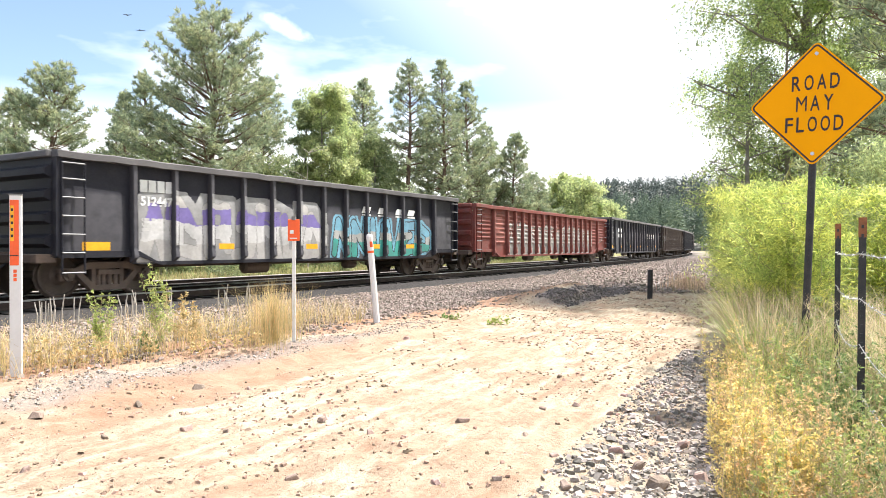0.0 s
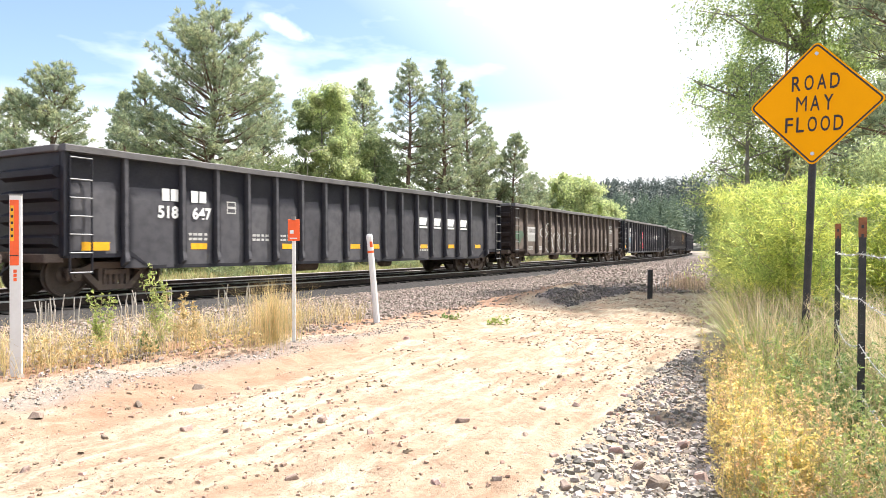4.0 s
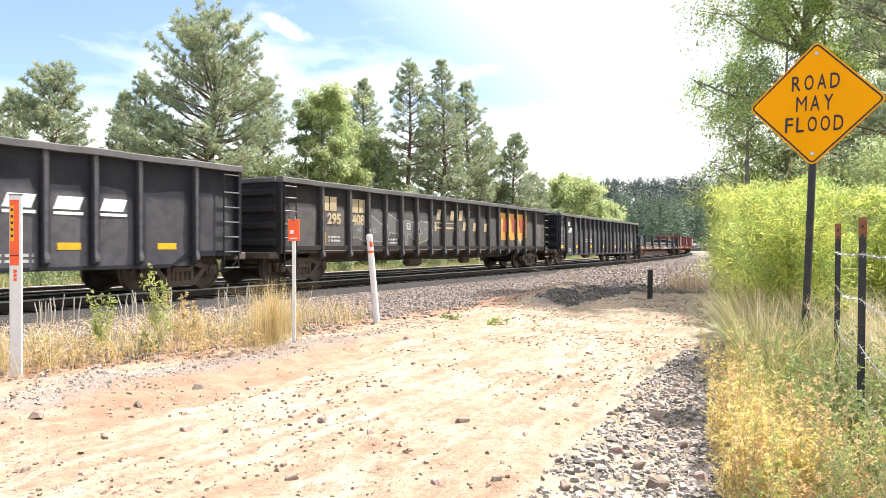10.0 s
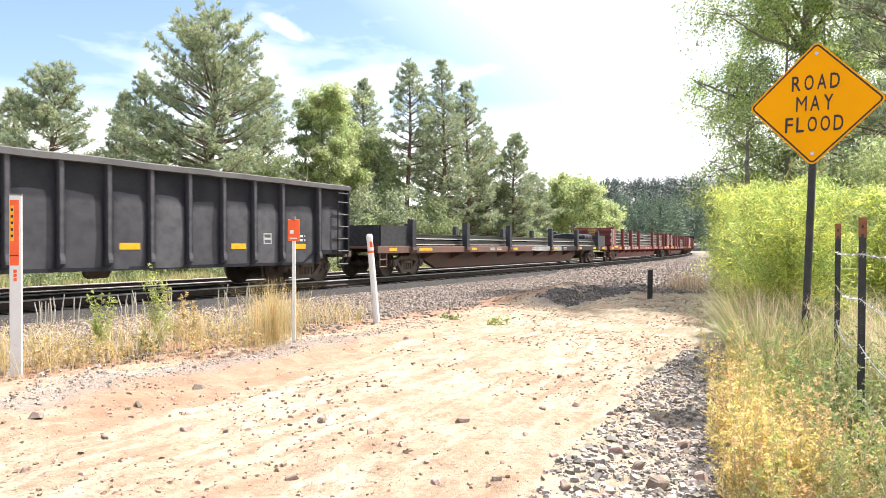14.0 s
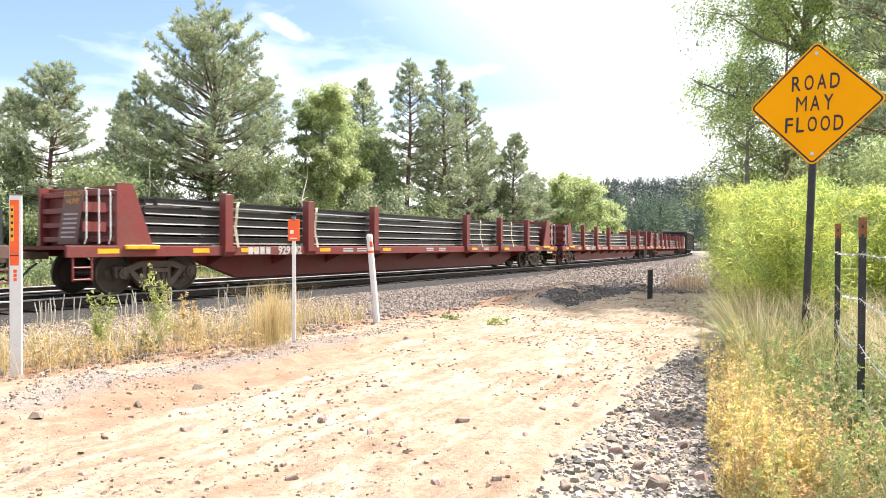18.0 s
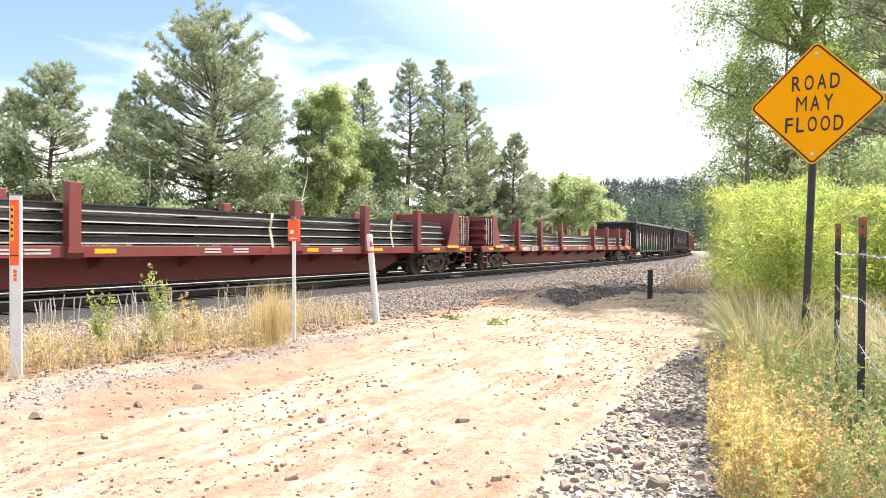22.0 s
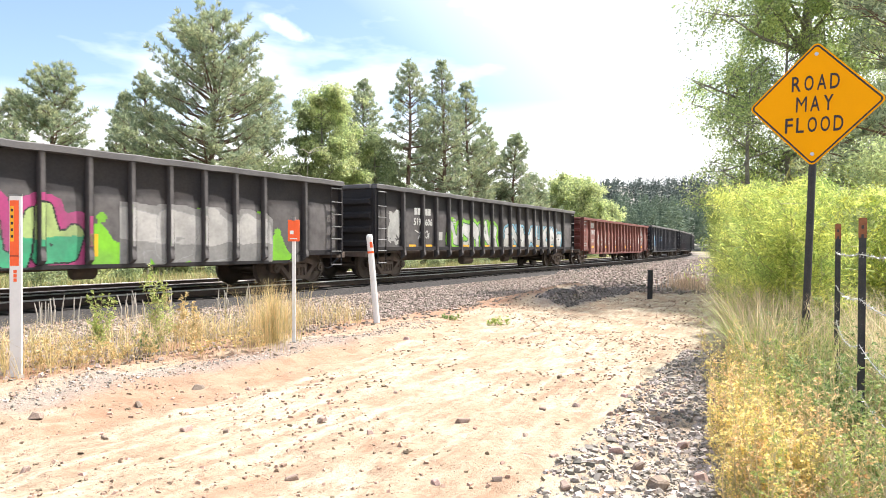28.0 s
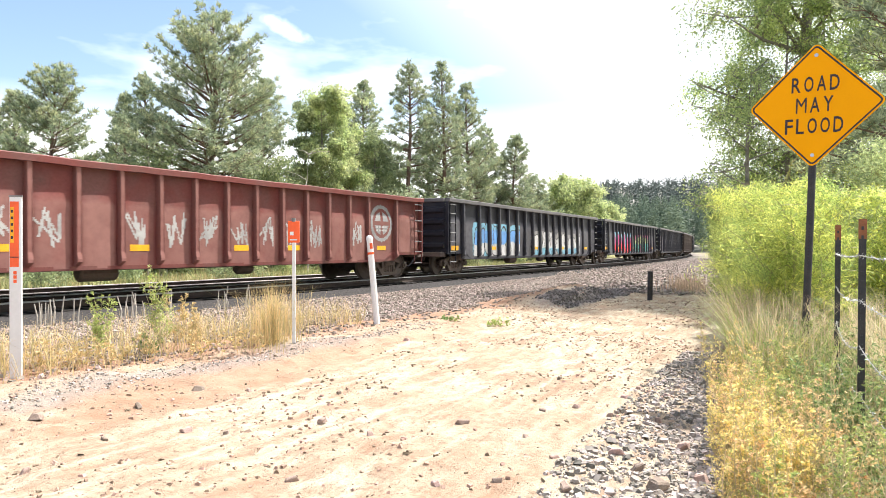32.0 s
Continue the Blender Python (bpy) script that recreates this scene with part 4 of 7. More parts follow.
def blotch(seed, x0, x1, z0, z1, cover=0.5, scale=1.6):
    """A patch of paint with a ragged outline."""
    def paint(X, Z):
        n = fbm(X * scale + seed, Z * scale, seed)
        r = np.hypot((X - (x0 + x1) / 2) / ((x1 - x0) / 2), 0) ** 4 + np.abs((Z - (z0 + z1) / 2) / ((z1 - z0) / 2)) ** 3
        return np.where((n - 0.47) * 1.3 + 0.3 * (1 - 1.5 * r) > (0.6 - cover) * 0.7, 0, -1)
    return paint


def outlines(shape):
    """Only the outlines of swollen shapes."""
    def paint(X, Z):
        return np.where(shape(X, Z) == 2, 0, -1)
    return paint


def reflectors(car, bays, z=1.05, w=0.48, h=0.14, upright=False):
    wall = WALLS[car.name]
    for i in bays:
        x = wall.bay(i)
        if upright:
            x = wall.rib_x[i] - 0.16
            painted(car, "reflector", x - 0.05, x + 0.05, z - 0.1, z + 0.36, lambda X, Z: np.zeros(X.shape, int), ["yellow"], "yellow reflective strip", 0.05, 0.006)
        else:
            q = 1.25 if i == 0 else 1.0
            painted(car, "reflector", x - w * q / 2, x + w * q / 2, z - h * q / 2, z + h * q / 2, lambda X, Z: np.zeros(X.shape, int), ["yellow"], "yellow reflective strip", 0.06, 0.006)


def blocks(car, x, z, n, size, material, gap=0.3, lean=0.0):
    """A company mark as plain letter-sized blocks; x is its end towards the front."""
    wall = WALLS[car.name]
    w = size * 0.72
    for i in range(n):
        a = x - i * (w * (1 + gap))
        y = max(wall.y(a, z), wall.y(a - w, z), wall.y(a - w, z - size / 2), wall.y(a, z - size / 2)) + 0.008
        bm = bmesh.new()
        hs = size / 2
        prism(bm, [(a - lean, z + hs), (a - w - lean, z + hs), (a - w, z - hs), (a, z - hs)], "y", y - 0.003, y)
        part("letter_block", bm, M[material], car)


def numerals(car, x, z, word, size, material):
    wall = WALLS[car.name]
    y = max(wall.y(x + d, z + e) for d in (-0.5, -0.25, 0, 0.25, 0.5) for e in (-0.15, 0.15)) + 0.006
    side_text(car, word, size * 1.35, x, z, y, M[material], "car_number")


def stencil_lines(car, i, z, rows=2, material="stencil", w=0.6):
    """Small print, too small to read, as plain bars."""
    wall = WALLS[car.name]
    for k in range(rows):
        x = wall.bay(i)
        painted(car, "small_print", x - w / 2, x + w / 2, z - k * 0.11, z - k * 0.11 + 0.06, lambda X, Z: np.where(np.sin(X * 40) > -0.6, 0, -1), [material], "", 0.03, 0.005)


def box_mark(car, i, z, s=0.3):
    x = WALLS[car.name].bay(i)

    def paint(X, Z):
        m = np.maximum(np.abs(X - x), np.abs(Z - z))
        return np.where((m < s / 2) & (m > s / 2 - 0.04) | (np.abs(Z - z) < 0.02) & (m < s / 2), 0, -1)
    painted(car, "consolidated_mark", x - s / 2, x + s / 2, z - s / 2, z + s / 2, paint, ["stencil"], "", 0.03, 0.006)


# ---------------- flat cars ----------------
def rail_profile(bm, x0, x1):
    prof = [(-0.075, 0), (0.075, 0), (0.075, 0.024), (0.01, 0.045), (0.01, 0.125), (0.037, 0.14), (0.037, 0.172), (-0.037, 0.172), (-0.037, 0.14), (-0.01, 0.125), (-0.01, 0.045), (-0.075, 0.024)]
    n0 = len(bm.faces)
    prism(bm, prof, "x", x0, x1)
    bm.faces.ensure_lookup_table()
    # flange edges and head top get a pale colour for the sun they catch
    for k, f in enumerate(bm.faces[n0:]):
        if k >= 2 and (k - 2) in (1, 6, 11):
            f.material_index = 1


def flat_car(label, paint, stake_paint, length, pitch, stakes, stake_top=2.33, kind="f"):
    car = tagged(new("flat_car"), label, "freight car", "cars of the train")
    h = length / 2
    W = 1.4
    body = M[paint]
    bm = bmesh.new()
    box(bm, -h, h, -W, W - 0.06, 0.98, 1.05)
    part("deck", bm, body, car)
    bm = bmesh.new()
    box(bm, -h, h, W - 0.06, W + 0.02, 0.82, 1.06, 0.01)
    part("side_sill", bm, body, car)
    bm = bmesh.new()
    box(bm, -h, h, -W - 0.02, -W, 0.82, 1.06)
    part("far_sill", bm, body, car)
    bm = bmesh.new()
    prism(bm, [(h - 1.2, 0.98), (h - 1.2, 0.72), (h - 3.8, 0.7), (h - 5.2, 0.22), (-h + 5.2, 0.22), (-h + 3.8, 0.7), (-h + 1.2, 0.72), (-h + 1.2, 0.98)], "y", 0.45, 0.62)
    bmesh.ops.recalc_face_normals(bm, faces=bm.faces)
    part("centre_sill", bm, body, car, "deep fishbelly centre sill")
    for i in range(9):
        x = -h + 4.2 + (length - 8.4) * i / 8
        bm = bmesh.new()
        prism(bm, [(0.62, 0.97), (W - 0.06, 0.97), (W - 0.06, 0.86), (0.62, 0.55)], "x", x - 0.05, x + 0.05)
        part("cross_bearer", bm, body, car)
    for x in stakes:
        for ys in (1, -1):
            bm = bmesh.new()
            if ys > 0:
                box(bm, x - 0.13, x + 0.13, W - 0.12, W + 0.1, 1.0, stake_top, 0.012)
            else:
                box(bm, x - 0.13, x + 0.13, -W - 0.08, -W + 0.12, 1.06, stake_top, 0.012)
            part("stake", bm, M[stake_paint], car)
        bm = bmesh.new()
        prism(bm, [(W + 0.02, 1.02), (W + 0.14, 1.02), (W + 0.14, 0.92), (W + 0.05, 0.8), (W + 0.02, 0.8)], "x", x - 0.17, x + 0.17)
        part("stake_pocket", bm, body, car)
    yf = W + 0.025
    for i, x in enumerate([h - 0.9, h - 3.3] + [s - 0.7 for s in stakes[:-1]] + [-h + 2.8, -h + 0.8]):
        side_patch(car, "reflector", x - 0.24, x + 0.24, 0.9, 1.0, yf, M["yellow"], "yellow reflective strip")
    for i, x in enumerate([3.9, 4.6, -0.3, -1.2, -5.0]):
        for k in range(2):
            side_patch(car, "small_print", x - 0.25, x + 0.25, 0.89 + 0.07 * k, 0.93 + 0.07 * k, yf, M["stencil"])
    for sg in (1, -1):
        share("coupler", COUPLER, car, pose(sg * (pitch / 2 - 0.42), 0, 0, 0, 0, 0 if sg > 0 else 180))
        share("air_hose", HOSE, car, pose(sg * (h - 0.1), 0, 0, 0, 0, 0 if sg > 0 else 180))
        bm = bmesh.new()
        for dx in (0.15, 0.55):
            tube(bm, [(sg * (h - dx), W - 0.02, 0.95), (sg * (h - dx), W - 0.02, 0.35)], 0.025, 5)
        for z in (0.38, 0.62):
            tube(bm, [(sg * (h - 0.15), W - 0.02, z), (sg * (h - 0.55), W - 0.02, z)], 0.022, 5)
        part("sill_step", bm, body, car)
        if kind == "f":
            flat_bulkhead(car, sg, h, W, body)
    add_trucks(car, h - 2.35)
    return car


def flat_bulkhead(car, sg, h, W, body):
    """End bulkhead with horizontal ribs, side gussets, grab irons and a warning board."""
    xb = h - 1.35
    bm = bmesh.new()
    box(bm, min(sg * xb, sg * (xb + 0.04)), max(sg * xb, sg * (xb + 0.04)), -W + 0.05, W - 0.05, 1.055, 2.35)
    wall = part("bulkhead", bm, body, car, "maroon end bulkhead with horizontal ribs")
    for z in (1.2, 1.52, 1.84, 2.2):
        bm = bmesh.new()
        box(bm, min(sg * (xb + 0.04), sg * (xb + 0.2)), max(sg * (xb + 0.04), sg * (xb + 0.2)), -W + 0.05, W - 0.05, z - 0.06, z + 0.06, 0.01)
        part("bulkhead_rib", bm, body, wall)
    for y0, y1 in ((W - 0.06, W + 0.02), (-W - 0.02, -W + 0.05)):
        bm = bmesh.new()
        prism(bm, [(sg * (xb + 0.25), 1.06), (sg * (xb + 0.25), 2.38), (sg * (xb - 0.12), 2.38), (sg * (xb - 0.62), 1.06)], "y", y0, y1)
        bmesh.ops.recalc_face_normals(bm, faces=bm.faces)
        part("gusset", bm, body, wall)
    # leaning warning board
    bm = bmesh.new()
    lo, hi = sg * (xb + 0.42), sg * (xb + 0.24)
    prism(bm, [(lo, 1.1), (lo + sg * 0.02, 1.1), (hi + sg * 0.02, 2.34), (hi, 2.34)], "y", -0.38, 0.32)
    bmesh.ops.recalc_face_normals(bm, faces=bm.faces)
    part("warning_board", bm, M["flat_brown"], wall, "dark board with yellow words")
    for k, word in enumerate(("DO NOT", "HUMP")):
        me = text_mesh(word, 0.17)
        me.materials.append(M["yellow"])
        z = 2.2 - 0.17 * k
        x = lo + (hi - lo) * (z - 1.1) / 1.24 + sg * 0.026
        share("lettering", me, wall, Matrix.Translation((x, -0.03, z)) @ pose(0, 0, 0, 90, 0, 90 if sg > 0 else -90) @ pose(0, 0, 0, -8, 0, 0))
    for z in (1.75, 1.65, 1.55, 1.45, 1.35, 1.25):
        x = lo + (hi - lo) * (z - 1.1) / 1.24 + sg * 0.024
        bm = bmesh.new()
        box(bm, min(x, x + sg * 0.005), max(x, x + sg * 0.005), -0.28, 0.22, z - 0.02, z + 0.02)
        part("small_print", bm, M["stencil"], wall)
    for dx in (0.42, 0.95):
        bm = bmesh.new()
        x = sg * (xb + dx)
        tube(bm, [(x, W - 0.02, 1.1), (x, W + 0.04, 1.2), (x, W + 0.04, 2.15), (x, W + 0.0, 2.22), (x - sg * 0.3, W + 0.0, 2.22), (x - sg * 0.3, W, 1.1)], 0.015, 6)
        part("grab_iron", bm, M["white"], car, "white painted grab iron")
    for z in (1.35, 1.75):
        bm = bmesh.new()
        box(bm, min(sg * (xb + 0.45), sg * (xb + 0.95)), max(sg * (xb + 0.45), sg * (xb + 0.95)), W - 0.12, W - 0.06, z, z + 0.2)
        part("brake_panel", bm, body, car)
    bm = bmesh.new()
    box(bm, min(sg * (xb - 0.75), sg * (xb + 0.1)), max(sg * (xb - 0.75), sg * (xb + 0.1)), W + 0.022, W + 0.1, 0.98, 1.08, 0.02)
    part("tie_down_winch", bm, M["yellow"], car, "yellow tie-down fitting")


def rail_load(label, length, layers, across, seed, straps=(), pitch=0.222):
    """A stack of new rails in layers with wooden strips between them."""
    load = tagged(new("rail_stack"), label, "steel rails", "rail loads")
    bm = bmesh.new()
    rail_profile(bm, -length / 2, length / 2)
    me = bpy.data.meshes.new("steel_rail")
    bm.to_mesh(me)
    bm.free()
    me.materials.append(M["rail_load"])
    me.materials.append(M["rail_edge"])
    rng = random.Random(seed)
    for i in range(layers):
        z = 1.1 + i * pitch
        off = rng.uniform(-0.25, 0.25)
        for j in range(across):
            y = -1.12 + 2.24 * j / (across - 1)
            share("steel_rail", me, load, pose(off + rng.uniform(-0.08, 0.08), y, z))
        for k in range(7):
            bm = bmesh.new()
            x = -length / 2 + 1.5 + (length - 3) * k / 6
            box(bm, x - 0.05, x + 0.05, -1.2, 1.18, z - pitch + 0.175 if i else 1.052, z - 0.003)
            part("wood_strip", bm, M["tie"], load)
    top = 1.1 + (layers - 1) * pitch + 0.18
    for x in straps:
        bm = bmesh.new()
        pts = [(x - 0.35, 0.6, top), (x - 0.12, 1.22, top + 0.01), (x, 1.30, top - 0.12), (x + 0.1, 1.33, 1.5), (x + 0.12, 1.46, 1.02)]
        for a, b in zip(pts, pts[1:]):
            q = [bm.verts.new((p[0] + d, p[1], p[2])) for p, d in ((a, -0.045), (a, 0.045), (b, 0.045), (b, -0.045))]
            bm.faces.new(q)
        bmesh.ops.solidify(bm, geom=list(bm.faces), thickness=0.012)
        part("strap", bm, M["cream_strap"], load, "cream webbing strap")
    return load


def end_box(car, x0, x1, W):
    """Black steel end stop on the brown flat car."""
    bm = bmesh.new()
    for y0, y1 in ((W - 0.1, W - 0.04), (-W + 0.04, -W + 0.1)):
        prism(bm, [(x0, 1.06), (x0, 1.75), (x1, 1.75), (x1, 1.06)], "y", y0, y1)
    box(bm, min(x0, x0 + 0.06), max(x0, x0 + 0.06), -W + 0.1, W - 0.1, 1.06, 1.75)
    bmesh.ops.recalc_face_normals(bm, faces=bm.faces)
    part("end_stop", bm, M["post_dark"], car, "black steel end stop")


# ---------------- the train ----------------
TRAIN = []
GAPS = [g + 0.65 for g in (-38.4, -17.4, 0.0, 21.0, 42.0, 63.1, 84.0, 105.2, 126.8, 154.6, 182.6, 210.6, 238.4, 259.9, 281.0, 302.6, 324.0, 345.4, 366.8, 388.2, 409.6, 431.0)]
FULL = (9.82, 8.48, 7.02, 14)
SHORT = (7.9, 6.2, 5.15, 10)
RIBBED = (9.82, 7.9, 6.4, 14)
FOOT = (9.82, 8.1, 6.8, 14)
ROUND = (9.82, 8.22, 6.68, 14)


def add_gondola(i, label, paint, kind, **more):
    pitch = GAPS[i + 1] - GAPS[i]
    half, first, second, bays = kind
    car = gondola(label, paint, half, pitch, first, second, bays, seed=i + 3, **more)
    TRAIN.append((car, (GAPS[i] + GAPS[i + 1]) / 2, half - 1.4))
    return car


def add_flat(i, label, paint, stake_paint, stakes, kind, layers, straps):
    pitch = GAPS[i + 1] - GAPS[i]
    ln = pitch - 0.9
    c = (GAPS[i] + GAPS[i + 1]) / 2 + 0.2
    car = flat_car(label, paint, stake_paint, ln, pitch, stakes, 2.0 if kind == "h" else 2.33, kind)
    TRAIN.append((car, c, ln / 2 - 2.35))
    load = rail_load("dark new steel rails stacked in layers with wooden strips", 23.2, layers, 12, i, straps)
    TRAIN.append((load, c, ln / 2 - 2.35))
    return car


def build_train():
    add_gondola(0, "black steel gondola car with white stencils", "black_car", FULL)
    # purple and teal graffiti car
    c = add_gondola(1, "black gondola car with silver, purple and teal graffiti", "black_car", SHORT, top=2.91, bottom=0.67)
    painted(c, "graffiti", -0.2, 6.1, 0.7, 2.3, swollen_shapes(3, 0.0, 5.9, 0.6, 2.2, 7, 0.15, [(-9, 0), (0.34, 1), (0.62, 2), (0.85, 0)], 3, 4, 0.02, 0.3), ["silver_spray", "white_spray", "purple_spray", "grey_wash", "faded_patch"], "silver and purple spray-painted shapes", cell=0.022, ribs=True)
    painted(c, "graffiti", -6.1, -0.3, 0.7, 2.0, swollen_shapes(8, -5.9, -0.5, 0.64, 1.98, 6, 0.13, [(-9, 1), (0.42, 3), (0.62, 0)], 2, 0, 0.04, 0.1), ["sky_spray", "teal_spray", "black_spray", "chalk"], "teal and blue spray-painted shapes", cell=0.022, ribs=True)
    reflectors(c, [0, 3, 6, 9, 11])
    blocks(c, 6.0, 2.36, 4, 0.26, "white", 0.15)
    numerals(c, 5.6, 2.02, "512447", 0.2, "white")
    stencil_lines(c, 1, 1.6, 3)
    underlined(c, (-2.08, -2.98, -3.94, -4.69), 2.2, 0.2, "white", 2.0)
    # ribbed red car
    c = add_gondola(2, "faded red gondola car with horizontally ribbed panels", "rust_car", RIBBED, style="ribbed", top=2.81)
    painted(c, "graffiti", -6.5, 6.3, 0.62, 2.3, drips(5, -6.4, 6.2, 0.62, 2.3, 0.3), ["silver_spray"], "patchy pale overpainting", ribs=True, kind="stuff")
    painted(c, "graffiti", -5.4, 6.0, 0.64, 2.1, drips(15, -6.4, 6.0, 0.7, 1.5, 0.52), ["grey_wash"], "patchy grey overpainting", lift=0.007, ribs=True, kind="stuff")
    painted(c, "graffiti", -1.0, 6.2, 0.7, 1.6, drips(25, -1.0, 6.2, 0.7, 1.5, 0.68), ["slate_spray"], "faded blue spray", lift=0.01, kind="stuff")
    painted(c, "bare_patch", 6.5, 7.8, 0.9, 2.4, blotch(6, 6.5, 7.8, 0.9, 2.4, 0.62, 2), ["rust_patch"], "rubbed bare paint")
    blocks(c, 7.6, 1.72, 3, 0.16, "rust_patch", 0.25)
    painted(c, "graffiti", -9.3, -8.3, 1.2, 1.7, scrawl(4, -9.2, -8.4, 1.25, 1.65, 3), ["chalk"], "chalky scrawled spray line")
    reflectors(c, [1, 5, 8, 16], upright=True)
    # plain black, white marks
    c = add_gondola(3, "black steel gondola car with yellow reflectors and white marks", "black_car", FULL, top=3.03, bottom=0.59)
    blocks(c, 7.55, 2.2, 2, 0.27, "white", 0.2)
    blocks(c, 6.75, 2.2, 2, 0.27, "white", 0.2)
    numerals(c, 7.4, 1.8, "518", 0.27, "white")
    numerals(c, 6.45, 1.8, "647", 0.27, "white")
    box_mark(c, 3, 2.0)
    underlined(c, (-3.4, -4.4, -5.43, -6.45), 1.95, 0.27, "white", 2.0)
    reflectors(c, [0, 2, 5, 8, 9, 12, 14, 16])
    for b, z in ((2, 1.3), (4, 1.3), (5, 1.3), (12, 1.0)):
        stencil_lines(c, b, z, 2)
    # brown, chalk outlines
    c = add_gondola(4, "weathered brown gondola car with chalky outline graffiti", "brown_car", ROUND, top=3.03, bottom=0.65)
    painted(c, "renumbered_patch", 6.75, 8.0, 1.3, 2.0, lambda X, Z: np.where(Z > 1.62, 0, 1), ["white_spray", "chalk"], "pale grey repainted patch")
    blocks(c, 7.75, 1.82, 5, 0.2, "grey_wash", 0.3)
    painted(c, "graffiti", -0.9, 6.3, 0.7, 2.3, rings(9, [(5.7, 1.75, 0.45, 0.22), (4.9, 1.95, 0.34, 0.28), (4.85, 1.25, 0.5, 0.48), (3.7, 1.3, 0.62, 0.5), (2.6, 1.3, 0.75, 0.52), (1.3, 1.3, 0.8, 0.52), (0.1, 1.25, 0.6, 0.5), (-0.2, 1.75, 0.2, 0.12)]), ["chalk"], "chalky outline graffiti", ribs=True)
    painted(c, "graffiti", 8.4, 9.6, 1.2, 1.8, blotch(2, 8.4, 9.6, 1.2, 1.8, 0.5, 3), ["moss_spray"], "faded green smudge of spray")
    reflectors(c, [1, 3, 5, 8, 11, 14], upright=True)
    for b, z in ((1, 1.0), (2, 1.0), (8, 1.0), (15, 1.5), (16, 1.2)):
        stencil_lines(c, b, z, 2)
    wl = WALLS[c.name]
    for word, z in (("HEY", 2.28), ("BOY!", 2.02)):
        side_text(c, word, 0.3, -7.5, z, max(wl.y(-7.5 + q, z) for q in (-0.4, -0.2, 0, 0.2, 0.4)) + 0.008, M["chalk"], "lettering", "chalked words")
    box_mark(c, 15, 1.3, 0.3)
    # red numerals
    c = add_gondola(5, "black gondola car with hand-painted red numerals", "black_car", FULL, top=3.03, bottom=0.6)
    blocks(c, 7.6, 2.3, 2, 0.28, "stencil", 0.2)
    blocks(c, 6.8, 2.3, 2, 0.28, "stencil", 0.2)
    numerals(c, 7.4, 1.9, "518", 0.28, "stencil")
    numerals(c, 6.5, 1.9, "978", 0.28, "stencil")
    box_mark(c, 3, 2.1)
    painted(c, "graffiti", 5.7, 8.2, 1.2, 1.75, scrawl(31, 5.9, 8.0, 1.25, 1.7, 6, 0.04), ["sky_spray"], "blue sprayed scrawl")

    def red_marks(X, Z):
        lines = (
            ((0.02, 2.48), (0.08, 1.97)), ((0.02, 2.48), (0.3, 2.42)), ((0.3, 2.42), (0.28, 2.26)), ((0.28, 2.26), (0.06, 2.22)), ((0.06, 2.22), (0.36, 2.15)), ((0.36, 2.15), (0.34, 1.99)), ((0.34, 1.99), (0.08, 1.96)),
            ((0.68, 2.44), (0.52, 2.3)), ((0.52, 2.3), (0.47, 2.06)), ((0.47, 2.06), (0.6, 1.98)), ((0.6, 1.98), (0.71, 2.1)), ((0.71, 2.1), (0.64, 2.22)), ((0.64, 2.22), (0.49, 2.16)),
            ((0.0, 1.56), (0.86, 1.9)),
            ((0.17, 1.46), (0.1, 1.16)), ((0.1, 1.16), (0.43, 1.2)), ((0.37, 1.48), (0.36, 0.95)),
            ((0.68, 1.5), (0.54, 1.26)), ((0.54, 1.26), (0.53, 1.0)), ((0.53, 1.0), (0.68, 0.9)), ((0.68, 0.9), (0.81, 1.05)), ((0.81, 1.05), (0.7, 1.2)), ((0.7, 1.2), (0.55, 1.12)))
        D = np.full(X.shape, 9.0)
        for p, q in lines:
            D = np.minimum(D, seg_distance(2.92 - X, Z, p, q))
        return np.where(D < 0.042, 0, -1)
    painted(c, "graffiti", 1.98, 3.0, 0.82, 2.56, red_marks, ["red_spray"], "red brushed numerals", cell=0.02, ribs=True)
    painted(c, "worn_paint", 3.2, 5.9, 0.66, 1.75, blotch(11, 3.2, 5.9, 0.66, 1.75, 0.62, 3.0), ["scraped_plate"], "scraped grey-brown wear")
    painted(c, "graffiti", -3.6, -1.0, 0.75, 2.1, swollen(77, -3.3, -1.2, 0.8, 1.95, 3, 0.25, 0.0, False), ["faded_patch", "faded_patch", "faded_patch", "faded_patch"], "ghostly pale grey overpainting")
    underlined(c, (-3.6, -4.55, -5.5, -6.45), 1.9, 0.26, "white", 2.0)
    reflectors(c, [0, 2, 5, 8, 9, 12, 14, 16])
    for b, z in ((1, 0.95), (5, 1.35), (12, 0.85), (13, 0.85)):
        stencil_lines(c, b, z, 2)
    # dark footed car with an orange panel
    c = add_gondola(6, "weathered dark gondola car with buff shapes and an orange panel", "dark_car", FOOT, footed=True, top=2.91, ledge=0.1)
    blocks(c, 8.05, 2.3, 2, 0.42, "buff_spray", 0.15)
    blocks(c, 6.6, 2.3, 2, 0.42, "buff_spray", 0.15)
    numerals(c, 7.5, 1.85, "295", 0.32, "buff_spray")
    numerals(c, 6.3, 1.85, "408", 0.32, "buff_spray")
    painted(c, "painted_panel", -6.9, -4.24, 1.34, 2.55, lambda X, Z: np.zeros(X.shape, int), ["orange_panel"], "faded orange panel", ribs=True)
    for x in (-4.45, -5.35, -6.3):
        blocks(c, x, 2.0, 1, 0.62, "brick_spray")
